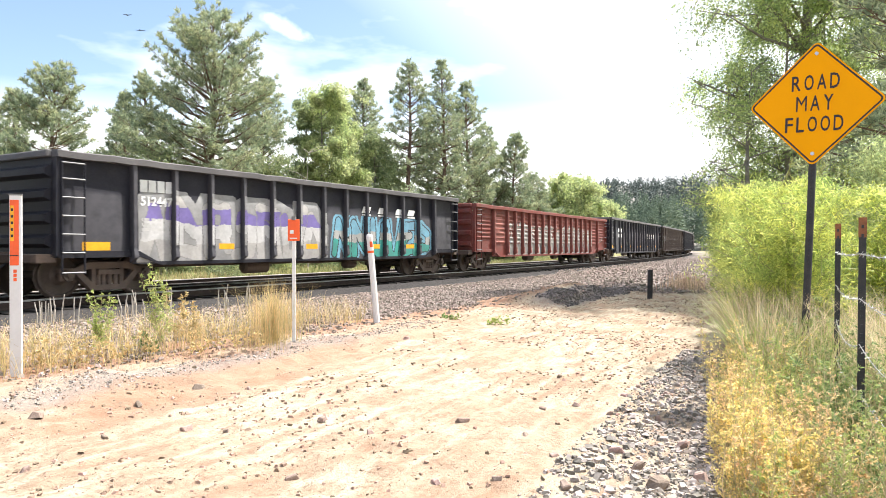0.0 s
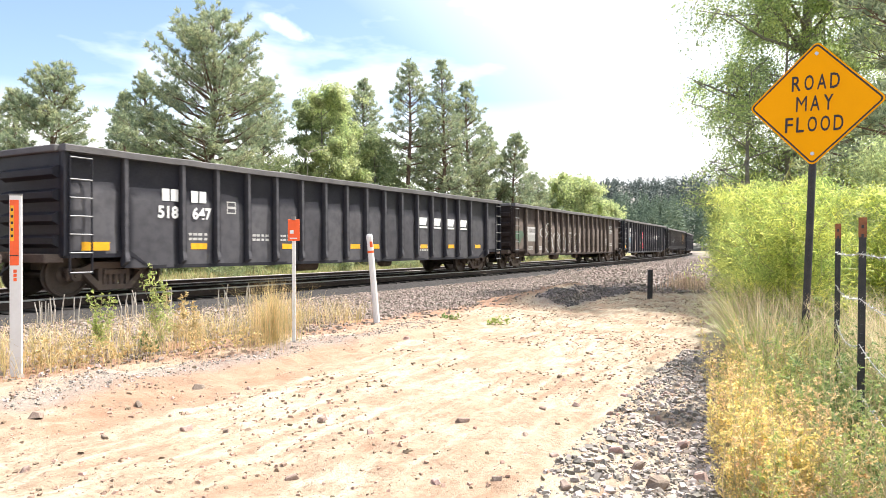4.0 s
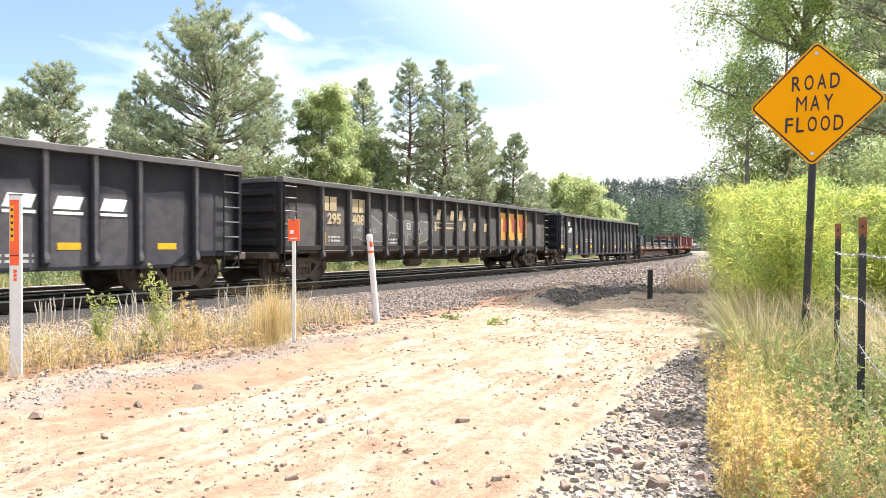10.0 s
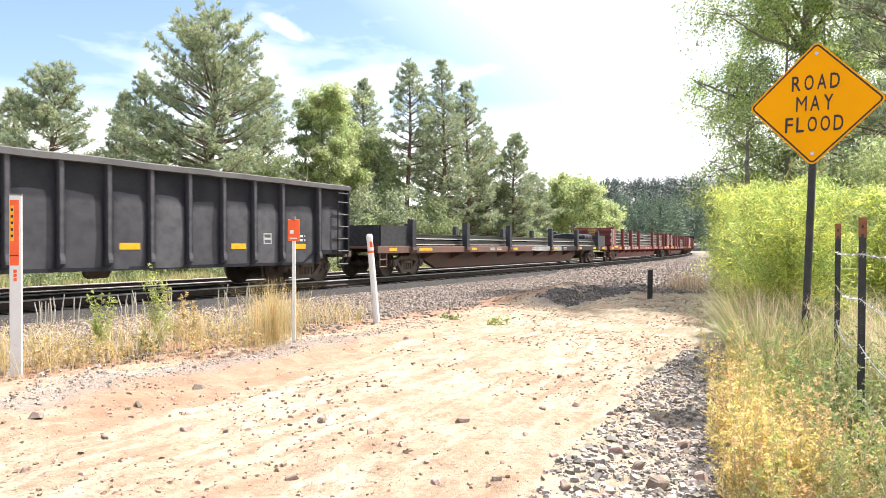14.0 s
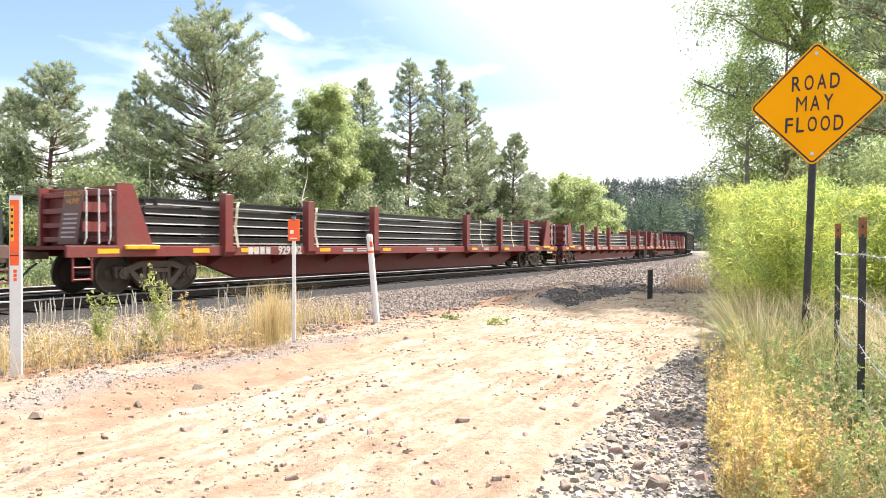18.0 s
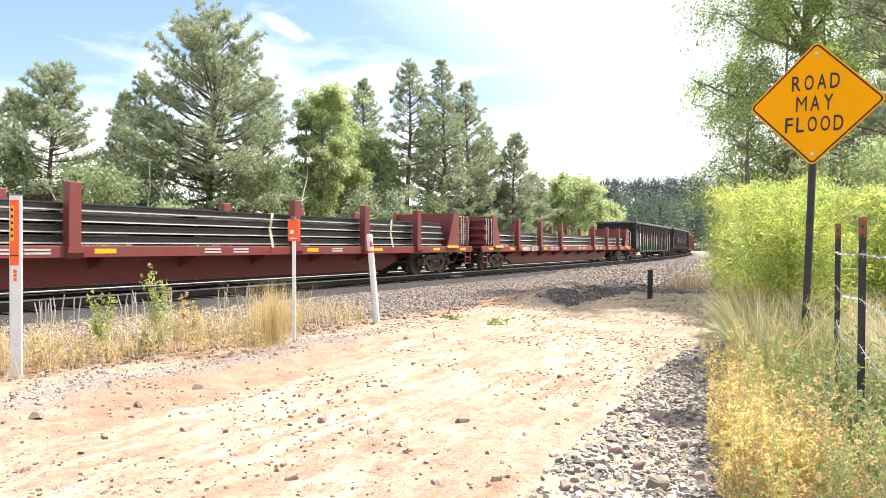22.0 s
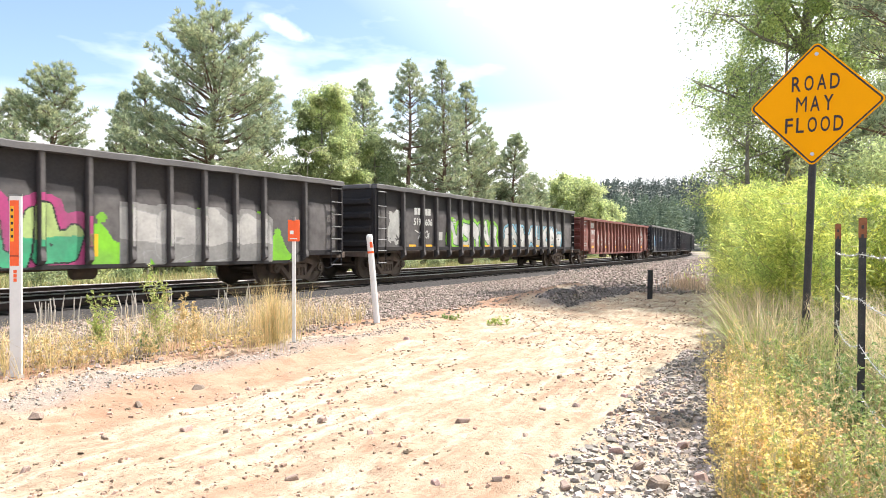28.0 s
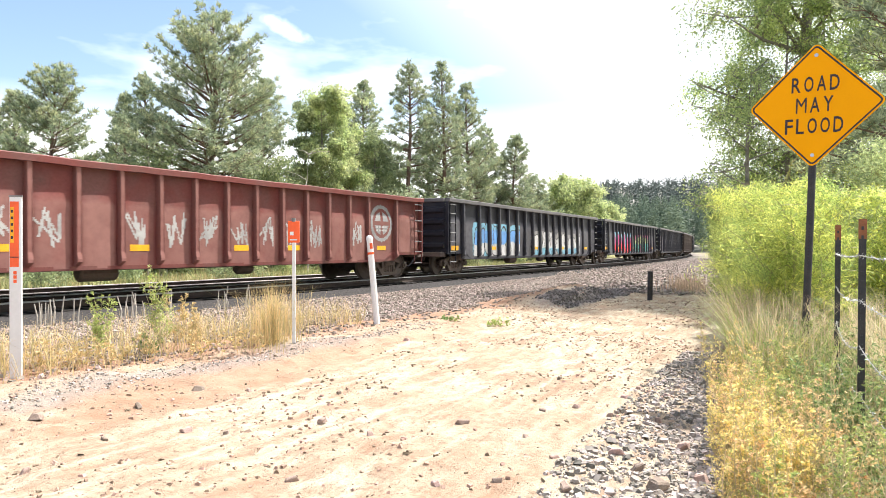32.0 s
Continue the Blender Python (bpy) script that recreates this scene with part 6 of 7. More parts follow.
def pine_tree(x, y, h, w, seed, bare=0.2, label="tall ponderosa pine with an open grey-green crown", density=1.0, blade=1.0, group="trees behind the railway", material="pine"):
    """Whorls of rising limbs with side twigs, each twig ending in a brush of needles."""
    rng = np.random.default_rng(seed)
    tree = tagged(new("pine_tree"), label, "tree", group)
    tree.matrix_world = pose(x, y, gz(x, y) - 0.2)
    bm = bmesh.new()
    lean = rng.uniform(-0.015, 0.015, 2)

    def spine(z):
        t = z / h
        return Vector((lean[0] * z + 0.12 * math.sin(t * 7 + seed), lean[1] * z + 0.1 * math.cos(t * 6), z))
    r0 = 0.011 * h + 0.05
    tube(bm, [spine(h * t) for t in np.linspace(0, 1, 10)], [r0 * (1 - t) ** 0.8 + 0.015 for t in np.linspace(0, 1, 10)], 8)
    pts, dirs = [], []

    def tuft(p, d):
        pts.append(tuple(p))
        dirs.append((d.x, d.y, d.z + 0.35))
    z = bare * h
    while z < h * 0.985:
        q = (z - bare * h) / (h * (1 - bare))
        R = w / 2 * float(np.interp(q, *CROWN))
        turn = rng.uniform(0, 6.28)
        k = int(rng.integers(4, 7))
        for b in range(k):
            if rng.random() < 0.1:
                continue
            az = turn + 2 * math.pi * b / k + rng.normal(0, 0.3)
            L = max(0.25, R * rng.uniform(0.62, 1.14))
            d = Vector((math.cos(az), math.sin(az), -0.14 + 0.95 * q + rng.normal(0, 0.13))).normalized()
            p = spine(z + rng.normal(0, 0.12))
            bend = rng.uniform(0.12, 0.34) * L

            def on(f):
                return p + d * L * f + Vector((0, 0, bend * f * f))
            tube(bm, [on(f) for f in (0, 0.4, 0.75, 1.0)], [0.022 + 0.014 * L, 0.016 + 0.009 * L, 0.012, 0.006], 4)
            across = Vector((-d.y, d.x, 0)).normalized()
            m = max(3, int(L * 3.6 * density))
            first = 0.34 if L > 1.2 else 0.15
            for j in range(m):
                f = first + (1 - first) * (j + rng.random()) / m
                c = on(f)
                sd = across * (1 if j % 2 else -1) * rng.uniform(0.5, 1.1) + d * rng.uniform(0.3, 0.9) + Vector((0, 0, rng.uniform(-0.05, 0.5)))
                e = c + sd * (0.16 + 0.3 * L * (1.1 - f)) * rng.uniform(0.55, 1.05)
                tube(bm, [c, e], [0.013, 0.006], 3)
                tuft(e, sd * 0.8)
                if (e - c).length > 0.42:
                    tuft(c.lerp(e, 0.55) + Vector((0, 0, 0.06)), sd * 0.5)
            tuft(on(1.0), d)
        z += rng.uniform(0.3, 0.52) * (0.75 + 0.018 * h)
    for f in (0.93, 0.96, 0.985, 1.0):
        tuft(spine(h * f), Vector((rng.normal(0, 0.4), rng.normal(0, 0.4), 0.8)))
    part("trunk", bm, M["bark"], tree)
    pts, dirs = np.array(pts), np.array(dirs)
    per = 21
    base = np.repeat(pts, per, 0) + rng.normal(0, 0.055, (len(pts) * per, 3))
    dv = rnd_dirs(rng, len(base)) + np.repeat(dirs, per, 0)
    dv /= np.linalg.norm(dv, axis=1, keepdims=True)
    v, f = blades(rng, base, dv, rng.uniform(0.2, 0.38, len(base)) * blade, rng.uniform(0.04, 0.075, len(base)) * blade)
    share("crown", raw_mesh("crown", v, f, [M[material]]), tree, Matrix.Identity(4))
    return tree


def leafy_tree(x, y, h, w, seed, material="leaf", leaf=0.22, count=16000, bare=0.15, label="leafy green cottonwood tree", bark="bark_grey", name="leafy_tree", limbs=9, group="trees behind the railway", narrow=0.6, spread=0.075, lift=(0.15, 0.9)):
    rng = np.random.default_rng(seed)
    tree = tagged(new(name), label, "tree" if h > 4 else "shrub", group)
    tree.matrix_world = pose(x, y, gz(x, y) - 0.15)
    bm = bmesh.new()
    r0 = 0.011 * h + 0.012
    tips = []
    top = Vector((rng.uniform(-0.05, 0.05) * h, rng.uniform(-0.05, 0.05) * h, h * 0.88))
    tube(bm, [Vector((0, 0, 0)), top * 0.35 + Vector((0.03 * h * rng.uniform(-1, 1), 0, 0)), top * 0.7, top], [r0, r0 * 0.8, r0 * 0.5, 0.012], 8)
    for i in range(limbs * 3):
        t = rng.uniform(bare, 1.0)
        p = top * t
        az, L = rng.uniform(0, 2 * math.pi), w / 2 * rng.uniform(0.5, 0.95) * (1 - 0.35 * abs(t - 0.55))
        d = Vector((math.cos(az), math.sin(az), rng.uniform(*lift))).normalized()
        mid = p + d * L * 0.5 + Vector((0, 0, -0.05 * L))
        e = p + d * L
        tube(bm, [p, mid, e], [r0 * 0.4 * (1 - t * 0.5), r0 * 0.2, 0.006], 5)
        for k in range(8):
            f = rng.uniform(0.4, 1.0)
            c = p + d * L * f
            q = c + Vector(rng.normal(0, 0.17 * L, 3))
            tube(bm, [c, q], [0.004 + 0.0012 * h, 0.002 + 0.0005 * h], 3)
            tips += [q, c + (q - c) * 0.6]
    for k in range(limbs):
        tips.append(top + Vector((rng.normal(0, 0.15 * w), rng.normal(0, 0.15 * w), rng.uniform(-0.12, 0.1) * h)))
    part("trunk", bm, M[bark], tree)
    tips = np.array([tuple(t) for t in tips])
    tips[:, 2] = np.minimum(np.maximum(tips[:, 2], 0.08 * h), h)
    size = rng.uniform(0.4, 1.0, len(tips)) * spread * w + 0.04
    pick = rng.integers(0, len(tips), count)
    off = rnd_dirs(rng, count) * rng.uniform(0, 1, (count, 1)) ** 0.5
    base = tips[pick] + off * size[pick][:, None] * np.array([1.3, 1.3, 1.0])
    base[:, 2] = np.maximum(base[:, 2], 0.12)
    dv = rnd_dirs(rng, count) + np.array([0, 0, -0.25])
    dv /= np.linalg.norm(dv, axis=1, keepdims=True)
    v, f = blades(rng, base, dv, 1.1 * leaf * rng.uniform(0.6, 1.2, count), leaf * narrow * rng.uniform(0.7, 1.2, count))
    share("crown", raw_mesh("crown", v, f, [M[material]]), tree, Matrix.Identity(4))
    return tree


def at(px, depth):
    return (px - 784) / 1230.0 * depth, depth


def top_h(py, depth):
    return CAM_Z + (437 - py) / 1230.0 * depth


def bare_sapling(x, y, h, seed):
    rng = np.random.default_rng(seed)
    ob = tagged(new("dead_sapling"), "bare pale grey dead sapling among the thickets", "dead tree")
    ob.matrix_world = pose(x, y, gz(x, y) - 0.1)
    stem = [Vector((rng.normal(0, 0.06) * k, rng.normal(0, 0.06) * k, h * k / 5)) for k in range(6)]
    bm = bmesh.new()
    tube(bm, stem, [0.06, 0.055, 0.05, 0.04, 0.03, 0.015], 6)
    part("trunk", bm, M["dead_wood"], ob)
    for k in range(14):
        a = stem[rng.integers(1, 6)]
        d = Vector((rng.normal(), rng.normal(), rng.uniform(0.2, 1))).normalized() * rng.uniform(0.5, 1.6)
        bm = bmesh.new()
        tube(bm, [a, a + d * 0.5 + Vector((0, 0, 0.1)), a + d], [0.024, 0.014, 0.006], 4)
        part("branch", bm, M["dead_wood"], ob)


def make_trees():
    pines = [  # bearing, depth, top, width of crown, bare part of the trunk
        (90, 42, 104, 6.4, 0.3), (372, 44, 8, 11.2, 0.16), (257, 46, 118, 3.9, 0.14), (224, 49, 154, 3.2, 0.1), (470, 50, 132, 5.0, 0.16), (205, 58, 196, 3.6, 0.12),
        (638, 62, 138, 6.2, 0.14), (722, 56, 102, 4.4, 0.46), (785, 58, 104, 5.0, 0.12), (828, 62, 142, 6.2, 0.08), (860, 66, 218, 5.4, 0.08), (908, 66, 232, 5.2, 0.1), (22, 47, 160, 4.4, 0.2), (-70, 45, 120, 8, 0.2), (945, 90, 305, 7, 0.1), (755, 66, 200, 5.0, 0.1)]
    for i, (px, dep, ty, w, bare) in enumerate(pines):
        x, y = at(px, dep)
        pine_tree(x, y, top_h(ty, dep) - 0.25, w * 1.06, 40 + i, bare, "sparse pine with a tall bare trunk" if bare > 0.4 else "tall ponderosa pine with an open grey-green crown", 1.2 if w > 5 else 1.0)
    leafy = [(572, 50, 138, 5.6, "leaf_bright", 46000), (622, 53, 144, 4.6, "leaf_bright", 34000), (536, 52, 142, 3.4, "leaf", 18000), (664, 55, 215, 5.0, "leaf", 24000), (700, 60, 250, 4.0, "leaf", 14000),
             (1012, 95, 306, 9, "leaf_bright", 22000), (965, 100, 345, 9, "leaf", 12000), (1072, 112, 352, 9, "leaf_bright", 14000), (1045, 105, 330, 8, "leaf_bright", 14000)]
    for i, (px, dep, ty, w, m, c) in enumerate(leafy):
        x, y = at(px, dep)
        leafy_tree(x, y, top_h(ty, dep) - 0.3, w, 70 + i, m, 0.19 if dep < 80 else 0.4, c, 0.28 if i < 3 else 0.08, spread=0.1)
    rng = random.Random(12)
    for i in range(44):
        px = -150 + i * 25.5 + rng.uniform(-14, 14)
        dep = max(33, 24 + (px / 1568) * 62) + rng.uniform(0, 16)
        x, y = at(px, dep)
        hh = rng.uniform(3.0, 5.6) if i % 3 else rng.uniform(5.0, 7.2)
        leafy_tree(x, y, hh, hh * rng.uniform(0.9, 1.3), 100 + i, rng.choice(["leaf_dark", "leaf_dark", "leaf", "pine"]), 0.22, 6000, 0.04, "dense green undergrowth thicket", name="thicket", limbs=6, group="thickets behind the railway", spread=0.11)
    for i in range(40):
        s = -20 + i * 2.6 + rng.uniform(-1, 1)
        x, y, _ = track(s, -9.0 - rng.uniform(0, 5.0))
        hh = rng.uniform(0.8, 1.7)
        leafy_tree(x, y, hh, hh * 1.7, 500 + i, rng.choice(["leaf_bright", "leaf", "leaf"]), 0.11, 2600, 0.03, "low green bush beside the track", name="low_bush", limbs=5, group="bushes along the track", spread=0.1)
    for k, (px, dep, h) in enumerate(((88, 35, 6.5), (262, 37, 6.0), (285, 37.5, 5.5), (545, 40, 7))):
        x, y = at(px, dep)
        bare_sapling(x, y, h, k)


make_trees()


def make_hill():
    """A long wooded ridge far off, one sheet with its trees as stuff."""
    ang = np.linspace(radians(-60), radians(60), 260)
    rad = np.array([240, 260, 290, 380, 500, 650, 800, 950, 1080, 1200, 1350, 1600])
    A, R = np.meshgrid(ang, rad)
    px = 784 + 1230 * np.tan(A)

    def height(px, r):
        ridge = np.interp(px, [-1500, 300, 800, 1000, 1080, 1150, 1250, 1340, 1500, 3000], [20, 30, 60, 92, 100, 102, 108, 114, 100, 60])
        prof = np.interp(r, [170, 250, 500, 800, 1080, 1200, 1600], [0, 0.0, 0.25, 0.6, 0.97, 1.0, 0.9])
        return ridge * prof + (fbm(px * 0.02, r * 0.01, 77) - 0.47) * 14 * prof
    Z = height(px, R * np.cos(A)) + np.interp(R, [240, 300], [-1.0, 1.2])
    X, Y = R * np.sin(A), R * np.cos(A)
    i = np.arange(A.size).reshape(A.shape)
    f = np.stack([i[:-1, :-1], i[:-1, 1:], i[1:, 1:], i[1:, :-1]], -1).reshape(-1, 4)
    soil = mat("hill_soil", (0.12, 0.125, 0.11), 0.95, 0, 0.3, 0.02, 0.25, 0, tint=(0.27, 0.25, 0.225), amount=0.9)
    tagged(new("hillside", raw_mesh("hillside", np.stack([X.ravel(), Y.ravel(), Z.ravel()], 1), f, [soil], smooth=True)), "distant pale rocky hillside with scattered conifers", "hill", kind="structure")
    rng = np.random.default_rng(5)

    def woods(name, label, px, r, hgt, k, blade, material):
        n = len(px)
        x = (px - 784) / 1230 * r
        z = np.where(r > 200, height(px, r) + 1.0, 0.0)
        who = np.repeat(np.arange(n), k)
        t = rng.uniform(0, 1, len(who)) ** 0.8
        slim = rng.uniform(0.14, 0.24, n)
        rad_ = (1 - t) * (hgt * slim)[who] + 0.25
        a = rng.uniform(0, 2 * np.pi, len(who))
        q = rng.uniform(0.1, 0.95, len(who))
        base = np.stack([x[who] + rad_ * q * np.cos(a), r[who] + rad_ * q * np.sin(a), z[who] + hgt[who] * (0.08 + 0.92 * t)], -1)
        dv = np.stack([np.cos(a), np.sin(a), rng.uniform(-0.5, 0.4, len(who))], -1)
        dv /= np.linalg.norm(dv, axis=1, keepdims=True)
        L = (rad_ * 0.5 + 0.4) * blade
        v, f = blades(rng, base, dv, L, L * 0.6)
        tagged(new(name, raw_mesh(name, v, f, [M[material]])), label, "woods", kind="stuff")
    n = 1150
    woods("far_woods", "dark conifers scattered over the distant hillside", np.concatenate([rng.uniform(980, 1420, n * 3 // 4), rng.uniform(-300, 1900, n - n * 3 // 4)]), rng.uniform(480, 1230, n), rng.uniform(8, 19, n), 44, 1.8, "hill_tree")
    n = 420
    woods("valley_woods", "green conifer woods at the foot of the hill", rng.uniform(940, 1460, n), rng.uniform(235, 430, n), rng.uniform(8, 19, n), 210, 1.0, "valley_tree")
    n = 260
    woods("back_woods", "deep green woods behind the line of pines", rng.uniform(-420, 1000, n), rng.uniform(95, 150, n), rng.uniform(4.5, 9.5, n), 190, 0.8, "valley_tree")


make_hill()


def stalks(rng, x, y, n, h, spread, leaf, material, per, name, label, category="weed", narrow=0.35, stem="straw", group="roadside weeds"):
    """A clump of upright stalks with leafy side sprigs, one plant."""
    bm = bmesh.new()
    base, dirs = [], []
    for i in range(n):
        a, r = rng.uniform(0, 2 * math.pi), spread * math.sqrt(rng.uniform(0, 1))
        p = Vector((r * math.cos(a), r * math.sin(a), 0))
        hh = h * rng.uniform(0.55, 1.0)
        tip = p + Vector((rng.normal(0, 0.13) * hh, rng.normal(0, 0.13) * hh, hh))
        mid = (p + tip) / 2 + Vector((rng.normal(0, 0.03), rng.normal(0, 0.03), 0))
        tube(bm, [p, mid, tip], [0.0042, 0.003, 0.0015], 3)
        for j in range(max(4, per // 8)):
            t = rng.uniform(0.18, 1.0) ** 0.8
            q = p.lerp(mid, t * 2) if t < 0.5 else mid.lerp(tip, t * 2 - 1)
            az = rng.uniform(0, 2 * math.pi)
            d = Vector((math.cos(az), math.sin(az), rng.uniform(0.3, 1.1))).normalized()
            L = hh * rng.uniform(0.1, 0.26) * (1.15 - t)
            tube(bm, [q, q + d * L], [0.0018, 0.0009], 3)
            for k in range(8):
                f = (k + rng.random()) / 8
                base.append(tuple(q + d * L * f + Vector((0, 0, -0.1 * L * f))))
                e = rnd_dirs(rng, 1)[0]
                dirs.append((d.x + 0.9 * e[0], d.y + 0.9 * e[1], 0.5 * d.z + 0.7 * e[2]))
    me_thing = tagged(new(name), label, category, group)
    me_thing.matrix_world = pose(x, y, gz(x, y) - 0.03)
    tagged(part("stalk", bm, M[stem], me_thing), kind="stuff")
    base, dirs = np.array(base), np.array(dirs)
    dirs /= np.linalg.norm(dirs, axis=1, keepdims=True)
    v, f = blades(rng, base, dirs, leaf * rng.uniform(0.5, 1.2, len(base)), leaf * narrow * rng.uniform(0.7, 1.3, len(base)), True)
    tagged(share("foliage", raw_mesh("foliage", v, f, [M[material]]), me_thing, Matrix.Identity(4)), kind="stuff")
    return me_thing


def grass(rng, xs, ys, h, name, label, material, width=0.006, lean=0.35):
    """Bent grass blades as one stuff object."""
    n = len(xs)
    z = ground_z(xs, ys)
    hh = h * rng.uniform(0.5, 1.1, n)
    az = rng.uniform(0, 2 * np.pi, n)
    ln = np.abs(rng.normal(0, lean, n)) * hh
    side = np.stack([-np.sin(az), np.cos(az), np.zeros(n)], 1) * width * rng.uniform(0.6, 1.4, (n, 1))
    p0 = np.stack([xs, ys, z - 0.02], 1)
    p1 = p0 + np.stack([np.cos(az) * ln * 0.35, np.sin(az) * ln * 0.35, hh * 0.6], 1)
    p2 = p0 + np.stack([np.cos(az) * ln, np.sin(az) * ln, hh * 0.97], 1)
    v = np.stack([p0 - side, p0 + side, p1 - side * 0.8, p1 + side * 0.8, p2 - side * 0.2, p2 + side * 0.2], 1).reshape(-1, 3)
    b = np.arange(n)[:, None] * 6
    f = np.concatenate([b + np.array([[0, 1, 3, 2]]), b + np.array([[2, 3, 5, 4]])])
    tagged(new(name, raw_mesh(name, v, f, [M[material]])), label, "grass", kind="stuff")


def make_roadside():
    rng = random.Random(3)
    nr = np.random.default_rng(33)
    # cottonwood overhanging the road from beyond the fence, and trees behind it
    leafy_tree(12.2, 24.3, 21.5, 10.8, 201, "leaf_cotton", 0.115, 120000, 0.2, "tall cottonwood overhanging the road with open branches", group="roadside trees", limbs=18, spread=0.068, lift=(0.0, 1.0))
    leafy_tree(16.5, 25.5, 17, 9, 202, "leaf_cotton", 0.1, 44000, 0.2, "tall leafy cottonwood beyond the fence", group="roadside trees", limbs=12, spread=0.06)
    pine_tree(9.8, 13.5, 10.5, 5.0, 210, 0.1, "dark green pine beyond the fence", 1.2, 0.7, group="roadside trees")
    pine_tree(13.6, 17.5, 12.5, 6.0, 211, 0.1, "dark green pine beyond the fence", 1.2, 0.7, group="roadside trees")
    for k, (px, dep, ty, w) in enumerate(((1305, 23.0, 60, 4.4), (1372, 24.0, -40, 5.0), (1470, 23.5, -60, 5.0))):
        x, y = at(px, dep)
        leafy_tree(x, y, top_h(ty, dep), w, 205 + k, "leaf_cotton", 0.1, 9000, 0.28, "slender cottonwood with open drooping branches", group="roadside trees", limbs=9, spread=0.075, lift=(-0.25, 0.8))
    # willows along the road's edge
    for i in range(26):
        y = 8.4 + i * 0.65 + rng.uniform(-0.3, 0.3)
        h = rng.uniform(1.9, 2.5) * (0.85 + 0.02 * y)
        x = 0.372 * y - 0.05 + 0.4 * h + rng.uniform(0, 0.6)
        leafy_tree(x, y, h, h * 0.95, 300 + i, "willow", 0.085, 14000, 0.2, "bright yellow-green willow shrub at the road edge", bark="willow_stem", name="willow_shrub", limbs=8, group="roadside shrubs", narrow=0.15, spread=0.075, lift=(0.4, 1.6))
    for i in range(15):
        y = 7.2 + i * 0.7
        x = 0.5 * y + 1.3 + rng.uniform(0, 1.6)
        h = rng.uniform(2.2, 3.4)
        leafy_tree(x, y, h, h * 0.8, 400 + i, rng.choice(["willow", "leaf_bright", "willow"]), 0.07, 11000, 0.1, "bright green shrub beyond the wire fence", bark="willow_stem", name="roadside_shrub", limbs=8, group="roadside shrubs", narrow=0.28, spread=0.07, lift=(0.4, 1.5))
    # yellow, orange and green weeds in front
    for i in range(84):
        y = 3.65 + 3.6 * rng.random() ** 1.3
        off = abs(rng.gauss(0, 0.46)) + 0.05
        x = 0.37 * y + 0.16 + off
        h = rng.uniform(0.45, 0.9)
        k = rng.random()
        kind = ("leaf_yellow" if k < 0.62 else "leaf_orange" if k < 0.77 else "weed_bright") if off < 0.55 else ("leaf_yellow" if k < 0.12 else "leaf_orange" if k < 0.25 else "weed_green" if k < 0.85 else "weed_bright")
        word = {"leaf_yellow": "yellowing", "leaf_orange": "orange-brown withering", "weed_green": "green feathery", "weed_bright": "fresh green"}[kind]
        stalks(nr, x, y, 9, h, 0.13, 0.021, kind, 150, "green_weed" if kind[0] == "w" else "yellow_weed", word + " leafy roadside weed", narrow=0.42)
    for i in range(34):
        y = rng.uniform(4.6, 8.0)
        x = 0.37 * y + rng.uniform(0.7, 2.0)
        h = rng.uniform(0.6, 1.1)
        stalks(nr, x, y, 10, h, 0.18, 0.04, "weed_green", 96, "green_weed", "green feathery roadside weed", narrow=0.3)
    # dry and green grass under the willows and along the fence
    for n, y0, y1, off, wide, h, nm, label, m, bw, ln in (
            (4200, 6.4, 11.5, 0.4, 0.6, 0.9, "tall_green_grass", "tall green roadside grass under the willows", "weed_bright", 0.003, 0.5),
            (1700, 6.8, 11.5, 0.45, 0.75, 1.1, "russet_grass", "reddish-brown dry seeding grass among the shrubs", "russet", 0.003, 0.5),
            (2600, 6.4, 11.0, 0.4, 0.8, 1.1, "tall_dry_grass", "tall dry straw-coloured grass at the road edge", "straw", 0.0034, 0.45),
            (1500, 5.2, 7.5, 1.5, 0.7, 1.1, "fence_grass", "tall dry grass along the wire fence", "straw", 0.0034, 0.45)):
        y = nr.uniform(y0, y1, n)
        x = 0.375 * y + off + np.abs(nr.normal(0, wide, n))
        grass(nr, x, y, h, nm, label, m, bw, ln)
    n = 520
    y = nr.uniform(23.5, 27, n)
    x = 0.365 * y - 0.3 + nr.normal(0, 0.4, n)
    grass(nr, x, y, 0.6, "dry_grass", "dry reddish grass at the road's far bend", "russet", 0.006, 0.3)
    n = 16000
    xs, ys = [], []
    for k in range(n):
        x, y, _ = track(rng.uniform(-22, 70), -8.2 - rng.expovariate(0.22))
        xs.append(x)
        ys.append(y)
    grass(nr, np.array(xs), np.array(ys), 0.5, "far_side_grass", "rough green and straw grass beyond the track", "meadow_green", 0.012, 0.4)
    # beside the track: tufts of dry grass with green weeds among them
    n = 3300
    xs, ys = [], []
    cl = [(rng.uniform(-21.5, -13.2), 5.0 + 2.2 * rng.random() ** 0.7) for _ in range(30)]
    for k in range(n):
        s, d = rng.choice(cl)
        x, y, _ = track(s + rng.gauss(0, 0.42), d + rng.gauss(0, 0.3))
        if x < -1.5:
            xs.append(x)
            ys.append(y)
    grass(nr, np.array(xs), np.array(ys), 0.48, "trackside_grass", "sparse dry yellow-green grass beside the ballast", "meadow", 0.0026, 0.75)
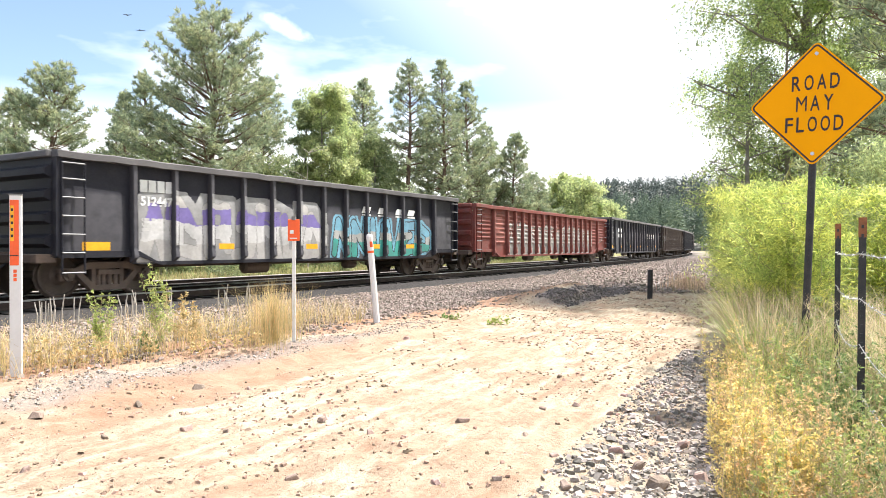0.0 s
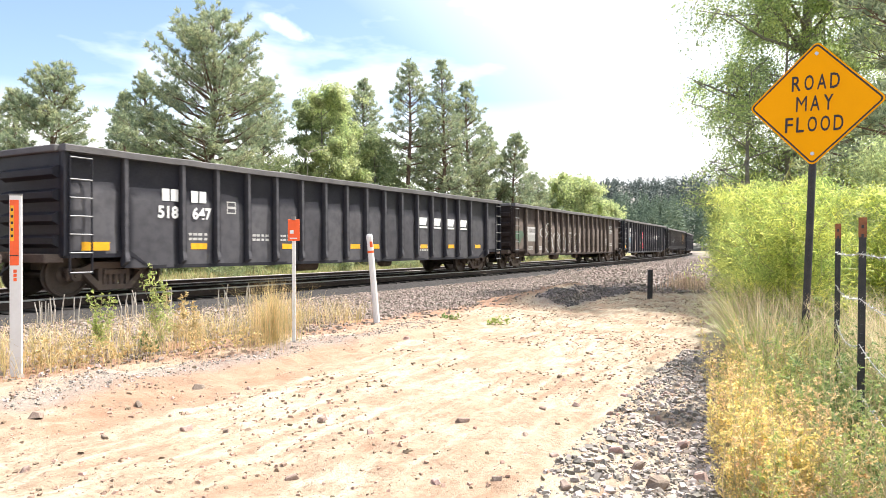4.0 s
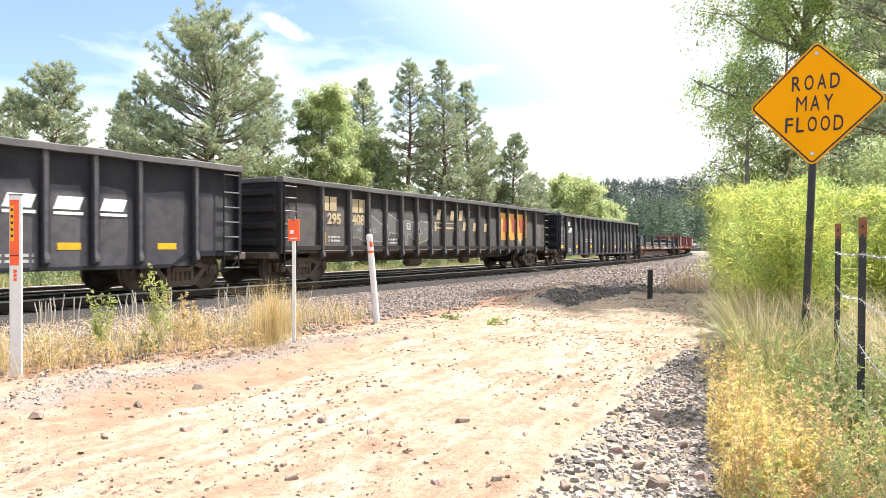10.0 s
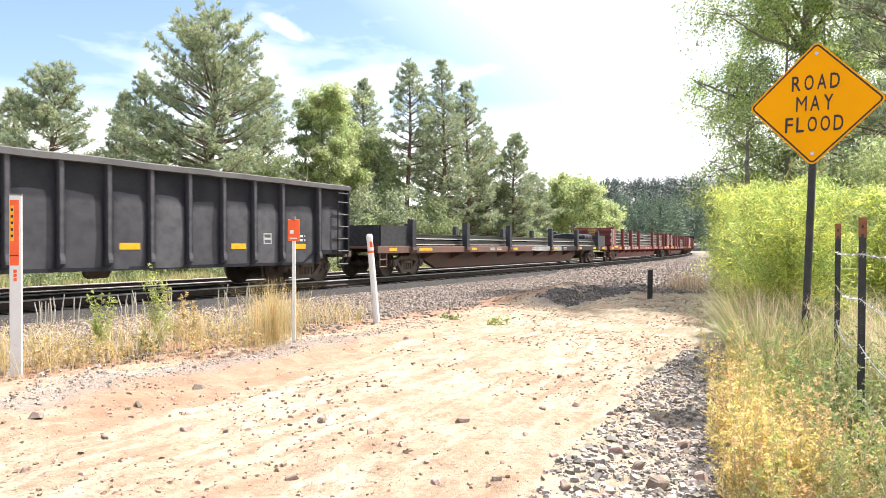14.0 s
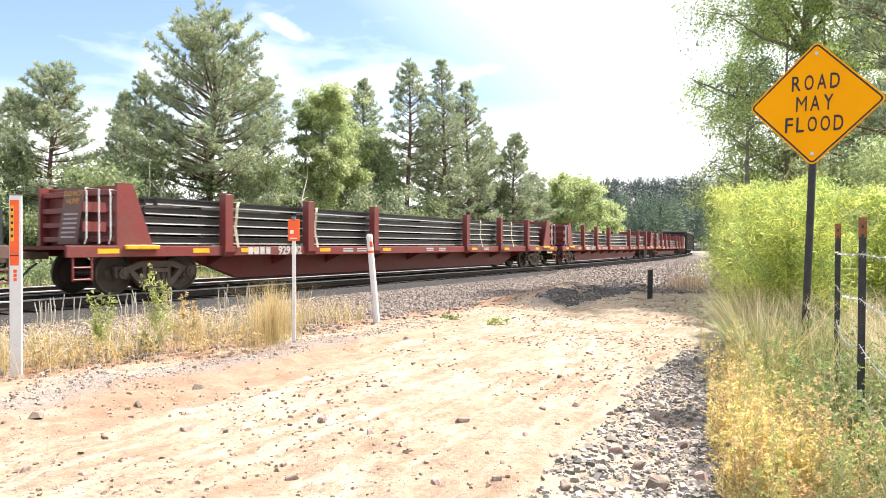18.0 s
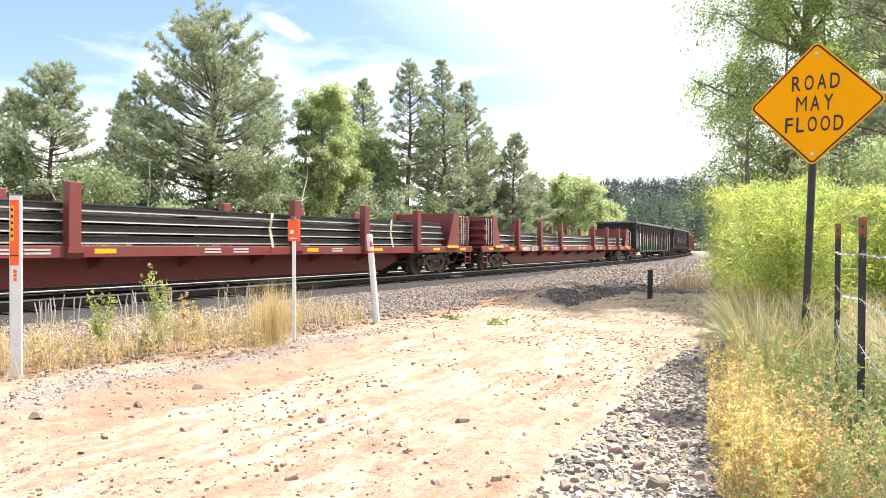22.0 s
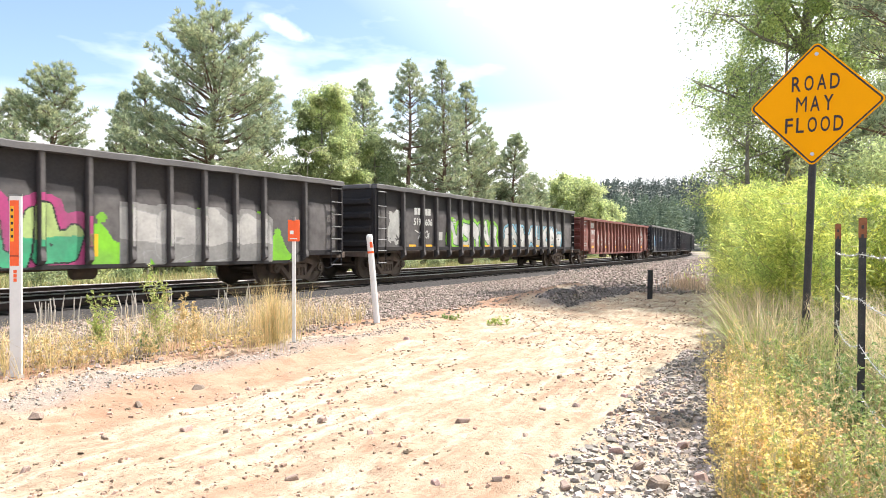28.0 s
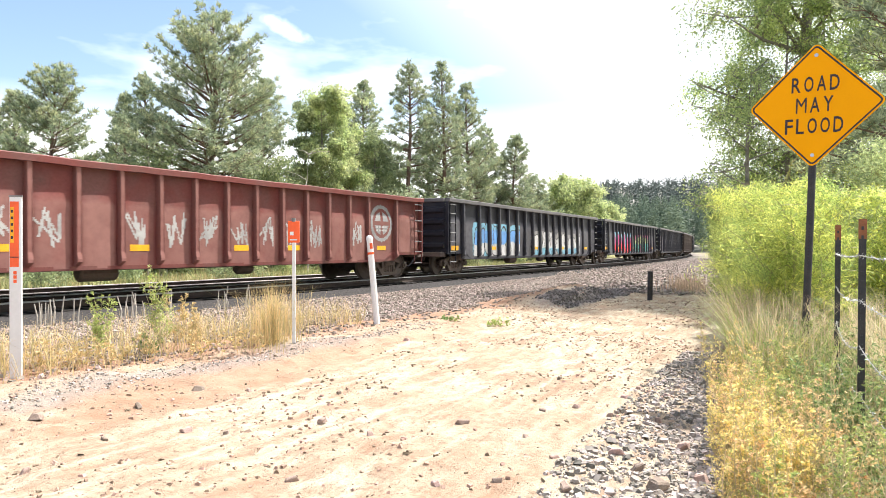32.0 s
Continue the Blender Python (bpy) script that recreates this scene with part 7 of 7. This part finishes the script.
    for px, d, k in ((70, 2.3, 3), (88, 2.4, 4), (96, 2.3, 3), (140, 2.6, 2), (232, 2.5, 4), (246, 2.4, 3), (212, 2.6, 2), (385, 2.6, 4), (405, 2.5, 3), (440, 2.6, 4), (300, 2.7, 2)):
        # stubby dead stalks standing in the ballast
        best = min(np.arange(-24, -4, 0.1), key=lambda q: abs(784 + 1230 * track(q, d)[0] / track(q, d)[1] - px))
        x, y, _ = track(best, d)
        ob = tagged(new("dead_weed"), "bleached dead weed stalks standing in the ballast", "dead weed", "dead weeds by the rail")
        ob.matrix_world = pose(x, y, gz(x, y) - 0.05)
        for j in range(k):
            bm = bmesh.new()
            u, v, hh = nr.normal(0, 0.06), nr.normal(0, 0.06), nr.uniform(0.3, 0.62)
            tube(bm, [(u, v, 0), (u + 0.02, v, hh * 0.5), (u + nr.normal(0.02, 0.05), v, hh)], [0.015, 0.013, 0.01], 5)
            part("stalk", bm, M["dead_wood"], ob)
    n = 620
    a, r = nr.uniform(0, 2 * np.pi, n), np.abs(nr.normal(0, 0.3, n))
    grass(nr, -2.4 + r * np.cos(a) * 0.75, 9.75 + r * np.sin(a), 0.86, "grass_tuft", "tall dry grass tuft by the white stake", "meadow", 0.0026, 0.4)
    for px, py, dep, h, m, w in ((180, 600, 8.6, 0.86, "weed_bright", 0.04), (292, 600, 9.0, 1.3, "weed_bright", 0.045), (330, 600, 9.3, 0.85, "meadow", 0.13), (262, 600, 9.0, 0.3, "weed_green", 0.14), (140, 640, 8.1, 0.4, "meadow", 0.22), (360, 620, 8.7, 0.4, "meadow", 0.25), (235, 630, 8.4, 0.36, "meadow", 0.28), (80, 630, 7.9, 0.42, "meadow", 0.25), (880, 560, 13.5, 0.2, "weed_bright", 0.25), (800, 560, 13.3, 0.15, "weed_green", 0.2), (430, 640, 9.0, 0.38, "meadow", 0.25)):
        x, y = at(px, dep)
        stalks(nr, x, y, 14 if h < 0.8 else 8, h, w, 0.05 if h < 0.8 else 0.036, m, 26 if h < 0.8 else 210, "green_weed" if m[0] == "w" else "yellow_weed", "leafy green weed beside the track" if m[0] == "w" else "yellowing weed beside the track", narrow=0.4, group="trackside weeds")


make_roadside()


# ================= wire fence =================
def make_fence():
    posts = [(2.35, 3.3), (3.0, 5.0), (3.79, 6.7)]
    fence = tagged(new("wire_fence"), "barbed wire fence with dark studded steel posts", "fence")
    for k, (x, y) in enumerate(posts):
        z = gz(x, y)
        bm = bmesh.new()
        w = 0.024
        box(bm, -w, w, -0.004, 0.004, -0.3, 1.8, 0)
        box(bm, -0.004, 0.004, 0.004, 0.035, -0.3, 1.8, 0)
        for j in range(26):
            box(bm, -0.008, 0.008, -0.014, -0.004, 0.1 + j * 0.065, 0.125 + j * 0.065)
        ob = part("fence_post", bm, M["post_dark"], fence)
        ob.matrix_basis = pose(x, y, z, 0, 0.5, -28)
        bm = bmesh.new()
        box(bm, -w - 0.002, w + 0.002, -0.006, 0.006, 1.66, 1.803)
        part("rusty_tip", bm, M["rust"], ob, "rusty post top")
    for z, sag in ((1.5, 0.02), (1.18, 0.05), (0.85, 0.1), (0.5, 0.06)):
        bm = bmesh.new()
        pts = []
        for (xa, ya), (xb, yb) in zip(posts, posts[1:]):
            for j in range(8):
                t = j / 8
                pts.append((xa + (xb - xa) * t - 0.015, ya + (yb - ya) * t - 0.015, z - sag * 4 * t * (1 - t)))
        pts.append((*posts[-1], z))
        tube(bm, pts, 0.0032, 4)
        rng = random.Random(int(z * 100))
        for p, q in zip(pts, pts[1:]):
            for t in (0.2, 0.7):
                c = Vector(p).lerp(Vector(q), t)
                for _ in range(2):
                    d = Vector((rng.gauss(0, 1), rng.gauss(0, 1), rng.gauss(0, 1))).normalized() * 0.022
                    tube(bm, [c - d, c + d], 0.0022, 3)
        part("barbed_wire", bm, M["wire"], fence)


make_fence()


# ================= stones =================
def rocks(rng, x, y, size, sink=0.3, flat=0.65):
    """Angular stones as vertex and quad arrays: twisted, uneven cubes."""
    n = len(x)
    cube = np.array([(-1, -1, -1), (1, -1, -1), (1, 1, -1), (-1, 1, -1), (-1, -1, 1), (1, -1, 1), (1, 1, 1), (-1, 1, 1)], float) * 0.5
    v = np.repeat(cube[None], n, 0) + rng.uniform(-0.22, 0.22, (n, 8, 3))
    v[:, 4:, :2] *= rng.uniform(0.45, 0.95, (n, 1, 1))
    v *= np.stack([rng.uniform(0.7, 1.3, n), rng.uniform(0.6, 1.0, n), flat * rng.uniform(0.6, 1.1, n)], 1)[:, None]
    a, b = rng.uniform(0, 2 * np.pi, n), rng.normal(0, 0.4, n)
    ca, sa, cb, sb = np.cos(a), np.sin(a), np.cos(b), np.sin(b)
    X, Y, Z = v[..., 0], v[..., 1] * cb[:, None] - v[..., 2] * sb[:, None], v[..., 1] * sb[:, None] + v[..., 2] * cb[:, None]
    X, Y = X * ca[:, None] - Y * sa[:, None], X * sa[:, None] + Y * ca[:, None]
    s = np.asarray(size)[:, None]
    z = ground_z(x, y) + np.asarray(size) * flat * (0.5 - sink)
    v = np.stack([X * s + x[:, None], Y * s + y[:, None], Z * s + z[:, None]], -1).reshape(-1, 3)
    q = np.array([(4, 5, 6, 7), (0, 1, 5, 4), (1, 2, 6, 5), (2, 3, 7, 6), (3, 0, 4, 7)])
    f = (np.arange(n)[:, None, None] * 8 + q[None]).reshape(-1, 4)
    return v, f


def make_stones():
    rng = np.random.default_rng(8)

    def along(n, s0, s1, d0, d1, power=1.0):
        s, d = s0 + (s1 - s0) * rng.uniform(0, 1, n) ** power, rng.uniform(d0, d1, n)
        phi = PHI + KAPPA * s
        x = PX + (math.cos(PHI) - np.cos(phi)) / KAPPA + (d - 1.5) * np.cos(phi)
        y = PY + (np.sin(phi) - math.sin(PHI)) / KAPPA - (d - 1.5) * np.sin(phi)
        return x, y, s, d
    # ballast, in two sizes of stone by distance
    x, y, s, d = along(46000, -22, 10, 2.15, 7.6)
    edge = 6.9 + (fbm(x * 0.8, y * 0.8, 31) - 0.47) * 2.2
    keep = (d < edge - 0.1) | (rng.uniform(0, 1, len(d)) < 0.12)
    x, y = x[keep], y[keep]
    v, f = rocks(rng, x, y, rng.uniform(0.034, 0.072, len(x)), 0.2)
    tagged(new("ballast", raw_mesh("ballast", v, f, [M["ballast"]])), "grey angular crushed-rock ballast beside the track", "ballast", kind="stuff")
    x, y, s, d = along(40000, -9, 75, 1.62, 15.0)
    keep = ((s > 10) & (d < 8)) | ((y > 23.2 - (fbm(x * 0.8, y * 0.8, 31) - 0.47) * 3) & (x < 0.41 * y) & (d > 5.5))
    x, y = x[keep], y[keep]
    v, f = rocks(rng, x, y, rng.uniform(0.06, 0.13, len(x)), 0.2)
    tagged(new("far_ballast", raw_mesh("far_ballast", v, f, [M["ballast"]])), "grey angular crushed-rock ballast along the curve", "ballast", kind="stuff")
    x, y, s, d = along(6000, -22, 30, -8.0, -4.9)
    v, f = rocks(rng, x, y, rng.uniform(0.05, 0.09, len(x)), 0.2)
    tagged(new("bed_ballast", raw_mesh("bed_ballast", v, f, [M["ballast"]])), "grey crushed-rock ballast beyond the rails", "ballast", kind="stuff")
    # coarse gravel along the weeds
    y = 3.7 + 6.5 * rng.uniform(0, 1, 17000) ** 1.5
    x = 0.37 * y + 0.12 + rng.uniform(-1.6, 0.55, len(y)) * np.clip(1.25 - y / 10, 0.2, 1)
    keep = rng.uniform(0, 1, len(y)) < np.clip((x - 0.37 * y + 1.3 + (fbm(x * 1.5, y * 1.5, 71) - 0.47) * 1.2) * 0.6, 0.04, 0.8)
    x, y = x[keep], y[keep]
    v, f = rocks(rng, x, y, (0.008 + 0.036 * rng.uniform(0, 1, len(x)) ** 2.0) * rng.choice([0.7, 1.0, 1.5], len(x)), 0.32)
    tagged(new("road_gravel", raw_mesh("road_gravel", v, f, [M["gravel"]])), "coarse grey gravel along the road's weedy edge", "gravel", kind="stuff")
    x, y, s, d = along(3400, -7.6, 0.2, 7.75, 8.7)
    keep = np.abs(d - 8.2 - (fbm(x * 1.2, y * 1.2, 57) - 0.47) * 0.8) < 0.16 + 0.3 * rng.uniform(0, 1, len(d)) ** 2
    x, y = x[keep], y[keep]
    v, f = rocks(rng, x, y, rng.uniform(0.03, 0.08, len(x)), 0.25)
    tagged(new("bank_rubble", raw_mesh("bank_rubble", v, f, [M["rubble"]])), "dark grey rubble on the washed-out bank", "rubble", kind="stuff")
    # narrow grey strip across the near road
    x, y, s, d = along(7000, -23, -12.8, 7.6, 8.7)
    keep = np.abs(d - 8.15 - (fbm(x, y, 51) - 0.47) * 0.7) < 0.1 + 0.16 * rng.uniform(0, 1, len(d))
    x, y = x[keep], y[keep]
    v, f = rocks(rng, x, y, rng.uniform(0.008, 0.024, len(x)) * rng.choice([0.8, 1.0, 1.5], len(x)), 0.4)
    tagged(new("gravel_strip", raw_mesh("gravel_strip", v, f, [M["gravel"]])), "strip of blue-grey gravel along the berm", "gravel", kind="stuff")
    # loose small stones and clods over the road and the berm
    x, y, s, d = along(40000, -25, 2, 7.2, 13.5)
    keep = (x < 0.37 * y + 0.1) & (y > 3.5) & (((d < 8.3) & (rng.uniform(0, 1, len(x)) < 0.45)) | (fbm(x * 0.9, y * 0.9, 61) > 0.46 + 0.1 * rng.uniform(-1, 1, len(x))))
    x, y = x[keep], y[keep]
    v, f = rocks(rng, x, y, 0.006 + 0.036 * rng.uniform(0, 1, len(x)) ** 4.5, 0.3)
    tagged(new("road_pebbles", raw_mesh("road_pebbles", v, f, [M["clod"]])), "scattered reddish pebbles and clods on the dirt road", "pebbles", kind="stuff")
    # single stones one could pick up
    spots = [(352, 684, 0.09), (700, 697, 0.05), (655, 768, 0.06), (820, 745, 0.08), (570, 745, 0.07), (330, 762, 0.07), (245, 712, 0.08), (65, 720, 0.11), (1080, 735, 0.06), (1105, 702, 0.06), (1130, 686, 0.06), (960, 725, 0.05), (515, 850, 0.07), (770, 856, 0.06), (45, 832, 0.06), (980, 808, 0.05), (720, 588, 0.1), (990, 668, 0.06), (1020, 720, 0.05), (600, 700, 0.05), (440, 690, 0.05), (185, 775, 0.05), (400, 765, 0.05), (880, 850, 0.05), (930, 770, 0.05), (1180, 700, 0.07), (1165, 745, 0.08), (1210, 790, 0.1), (1165, 862, 0.12), (1000, 865, 0.08), (1090, 800, 0.08), (1240, 850, 0.11), (1130, 830, 0.09)]
    variants = []
    for k in range(6):
        v, f = rocks(np.random.default_rng(90 + k), np.zeros(1), np.zeros(1) - 500.0, np.ones(1), 0.5)
        v = v - v.mean(0)
        bm = bmesh.new()
        vs = [bm.verts.new(tuple(p)) for p in v]
        for q in f:
            bm.faces.new([vs[i] for i in q])
        bmesh.ops.bevel(bm, geom=list(bm.edges), offset=0.09, segments=1, affect='EDGES')
        me = bpy.data.meshes.new("stone")
        bm.to_mesh(me)
        bm.free()
        me.materials.append(M["stone"])
        variants.append(me)
    for k, (px, py, s) in enumerate(spots):
        dep = 1.5 * 1230 / (py - 437)
        x, y = at(px, dep)
        for _ in range(3):
            dep = (CAM_Z - gz(x, y)) * 1230 / (py - 437)
            x, y = at(px, dep)
        ob = new("stone", variants[k % 6])
        ob.matrix_world = Matrix.Translation((x, y, gz(x, y) + s * 0.2)) @ pose(0, 0, 0, 0, 0, k * 77) @ Matrix.Scale(s * 1.15, 4)
        tagged(ob, "loose angular stone lying on the dirt road", "stone", "stones on the road")


make_stones()


# ================= birds =================
def bird(span, raised):
    thing = tagged(new("bird"), "dark soaring bird with spread wings", "bird", "birds in the sky")
    bm = bmesh.new()
    tube(bm, [(-0.3, 0, 0), (-0.2, 0, 0.01), (0.0, 0, 0.02), (0.18, 0, 0.02), (0.28, 0, 0.03), (0.33, 0, 0.02)], [0.02, 0.06, 0.085, 0.07, 0.045, 0.01], 8)
    part("body", bm, M["feather"], thing)
    bm = bmesh.new()
    prism(bm, [(-0.26, -0.05), (-0.26, 0.05), (-0.5, 0.12), (-0.52, 0.0), (-0.5, -0.12)], "z", -0.008, 0.008)
    part("tail", bm, M["feather"], thing)
    for sg in (1, -1):
        bm = bmesh.new()
        h = span / 2
        vs = [bm.verts.new(p) for p in ((0.14, 0.05 * sg, 0.02), (0.18, 0.45 * h * sg, raised * 0.5), (0.08, h * sg, raised), (-0.08, 0.95 * h * sg, raised), (-0.16, 0.5 * h * sg, raised * 0.5), (-0.18, 0.05 * sg, 0.02))]
        bm.faces.new((vs[0], vs[1], vs[4], vs[5]))
        bm.faces.new((vs[1], vs[2], vs[3], vs[4]))
        bmesh.ops.solidify(bm, geom=list(bm.faces), thickness=0.02)
        part("wing", bm, M["feather"], thing)
    return thing


BIRDS = [(bird(1.3, 0.12), (226, 28), (208, 6), 1.3), (bird(1.5, 0.05), (249, 55), (217, 8), 2.8)]

# ================= moving things =================
def car_pose(c, half, t):
    """Pose of a car whose middle is c metres along the track at the start, carried on two trucks."""
    s = c - SPEED * t
    xa, ya, _ = track(s - half)
    xb, yb, _ = track(s + half)
    return pose((xa + xb) / 2, (ya + yb) / 2, RAIL_Z, 0, 0, math.degrees(math.atan2(ya - yb, xa - xb)))


def bird_pose(p0, p1, dt, t):
    px = p0[0] + (p1[0] - p0[0]) * t / dt
    py = p0[1] + (p1[1] - p0[1]) * t / dt
    return pose((px - 784) / 1230 * 105, 105 - 0.8 * t, CAM_Z + (437 - py) / 1230 * 105, 0, 0, 100)


def motions():
    for thing, p0, p1, dt in BIRDS:
        walk(thing, [(t, bird_pose(p0, p1, dt, t)) for t in (0, 8, 16, 24, 32)])
    times = [0, 2, 4, 6, 8, 10, 12, 14, 16, 18, 20, 22, 24, 26, 28, 30, 32]
    for thing, c, half in TRAIN:
        walk(thing, [(t, car_pose(c, half, t)) for t in times])
    # every wheelset turns alike: one is keyed for each end of a truck, the others share its keys
    for sg, sets in WHEELSETS.items():
        n = 600
        walk(sets[0], [(32.0 * k / n, pose(0.889 * sg, 0, WHEEL_R, 0, math.degrees(SPEED * 32.0 * k / n / WHEEL_R), 0)) for k in range(n + 1)])
        for w in sets[1:]:
            w.rotation_mode = "QUATERNION"
            w.animation_data_create()
            w.animation_data.action = sets[0].animation_data.action
            w.animation_data.action_slot = sets[0].animation_data.action_slot


motions()
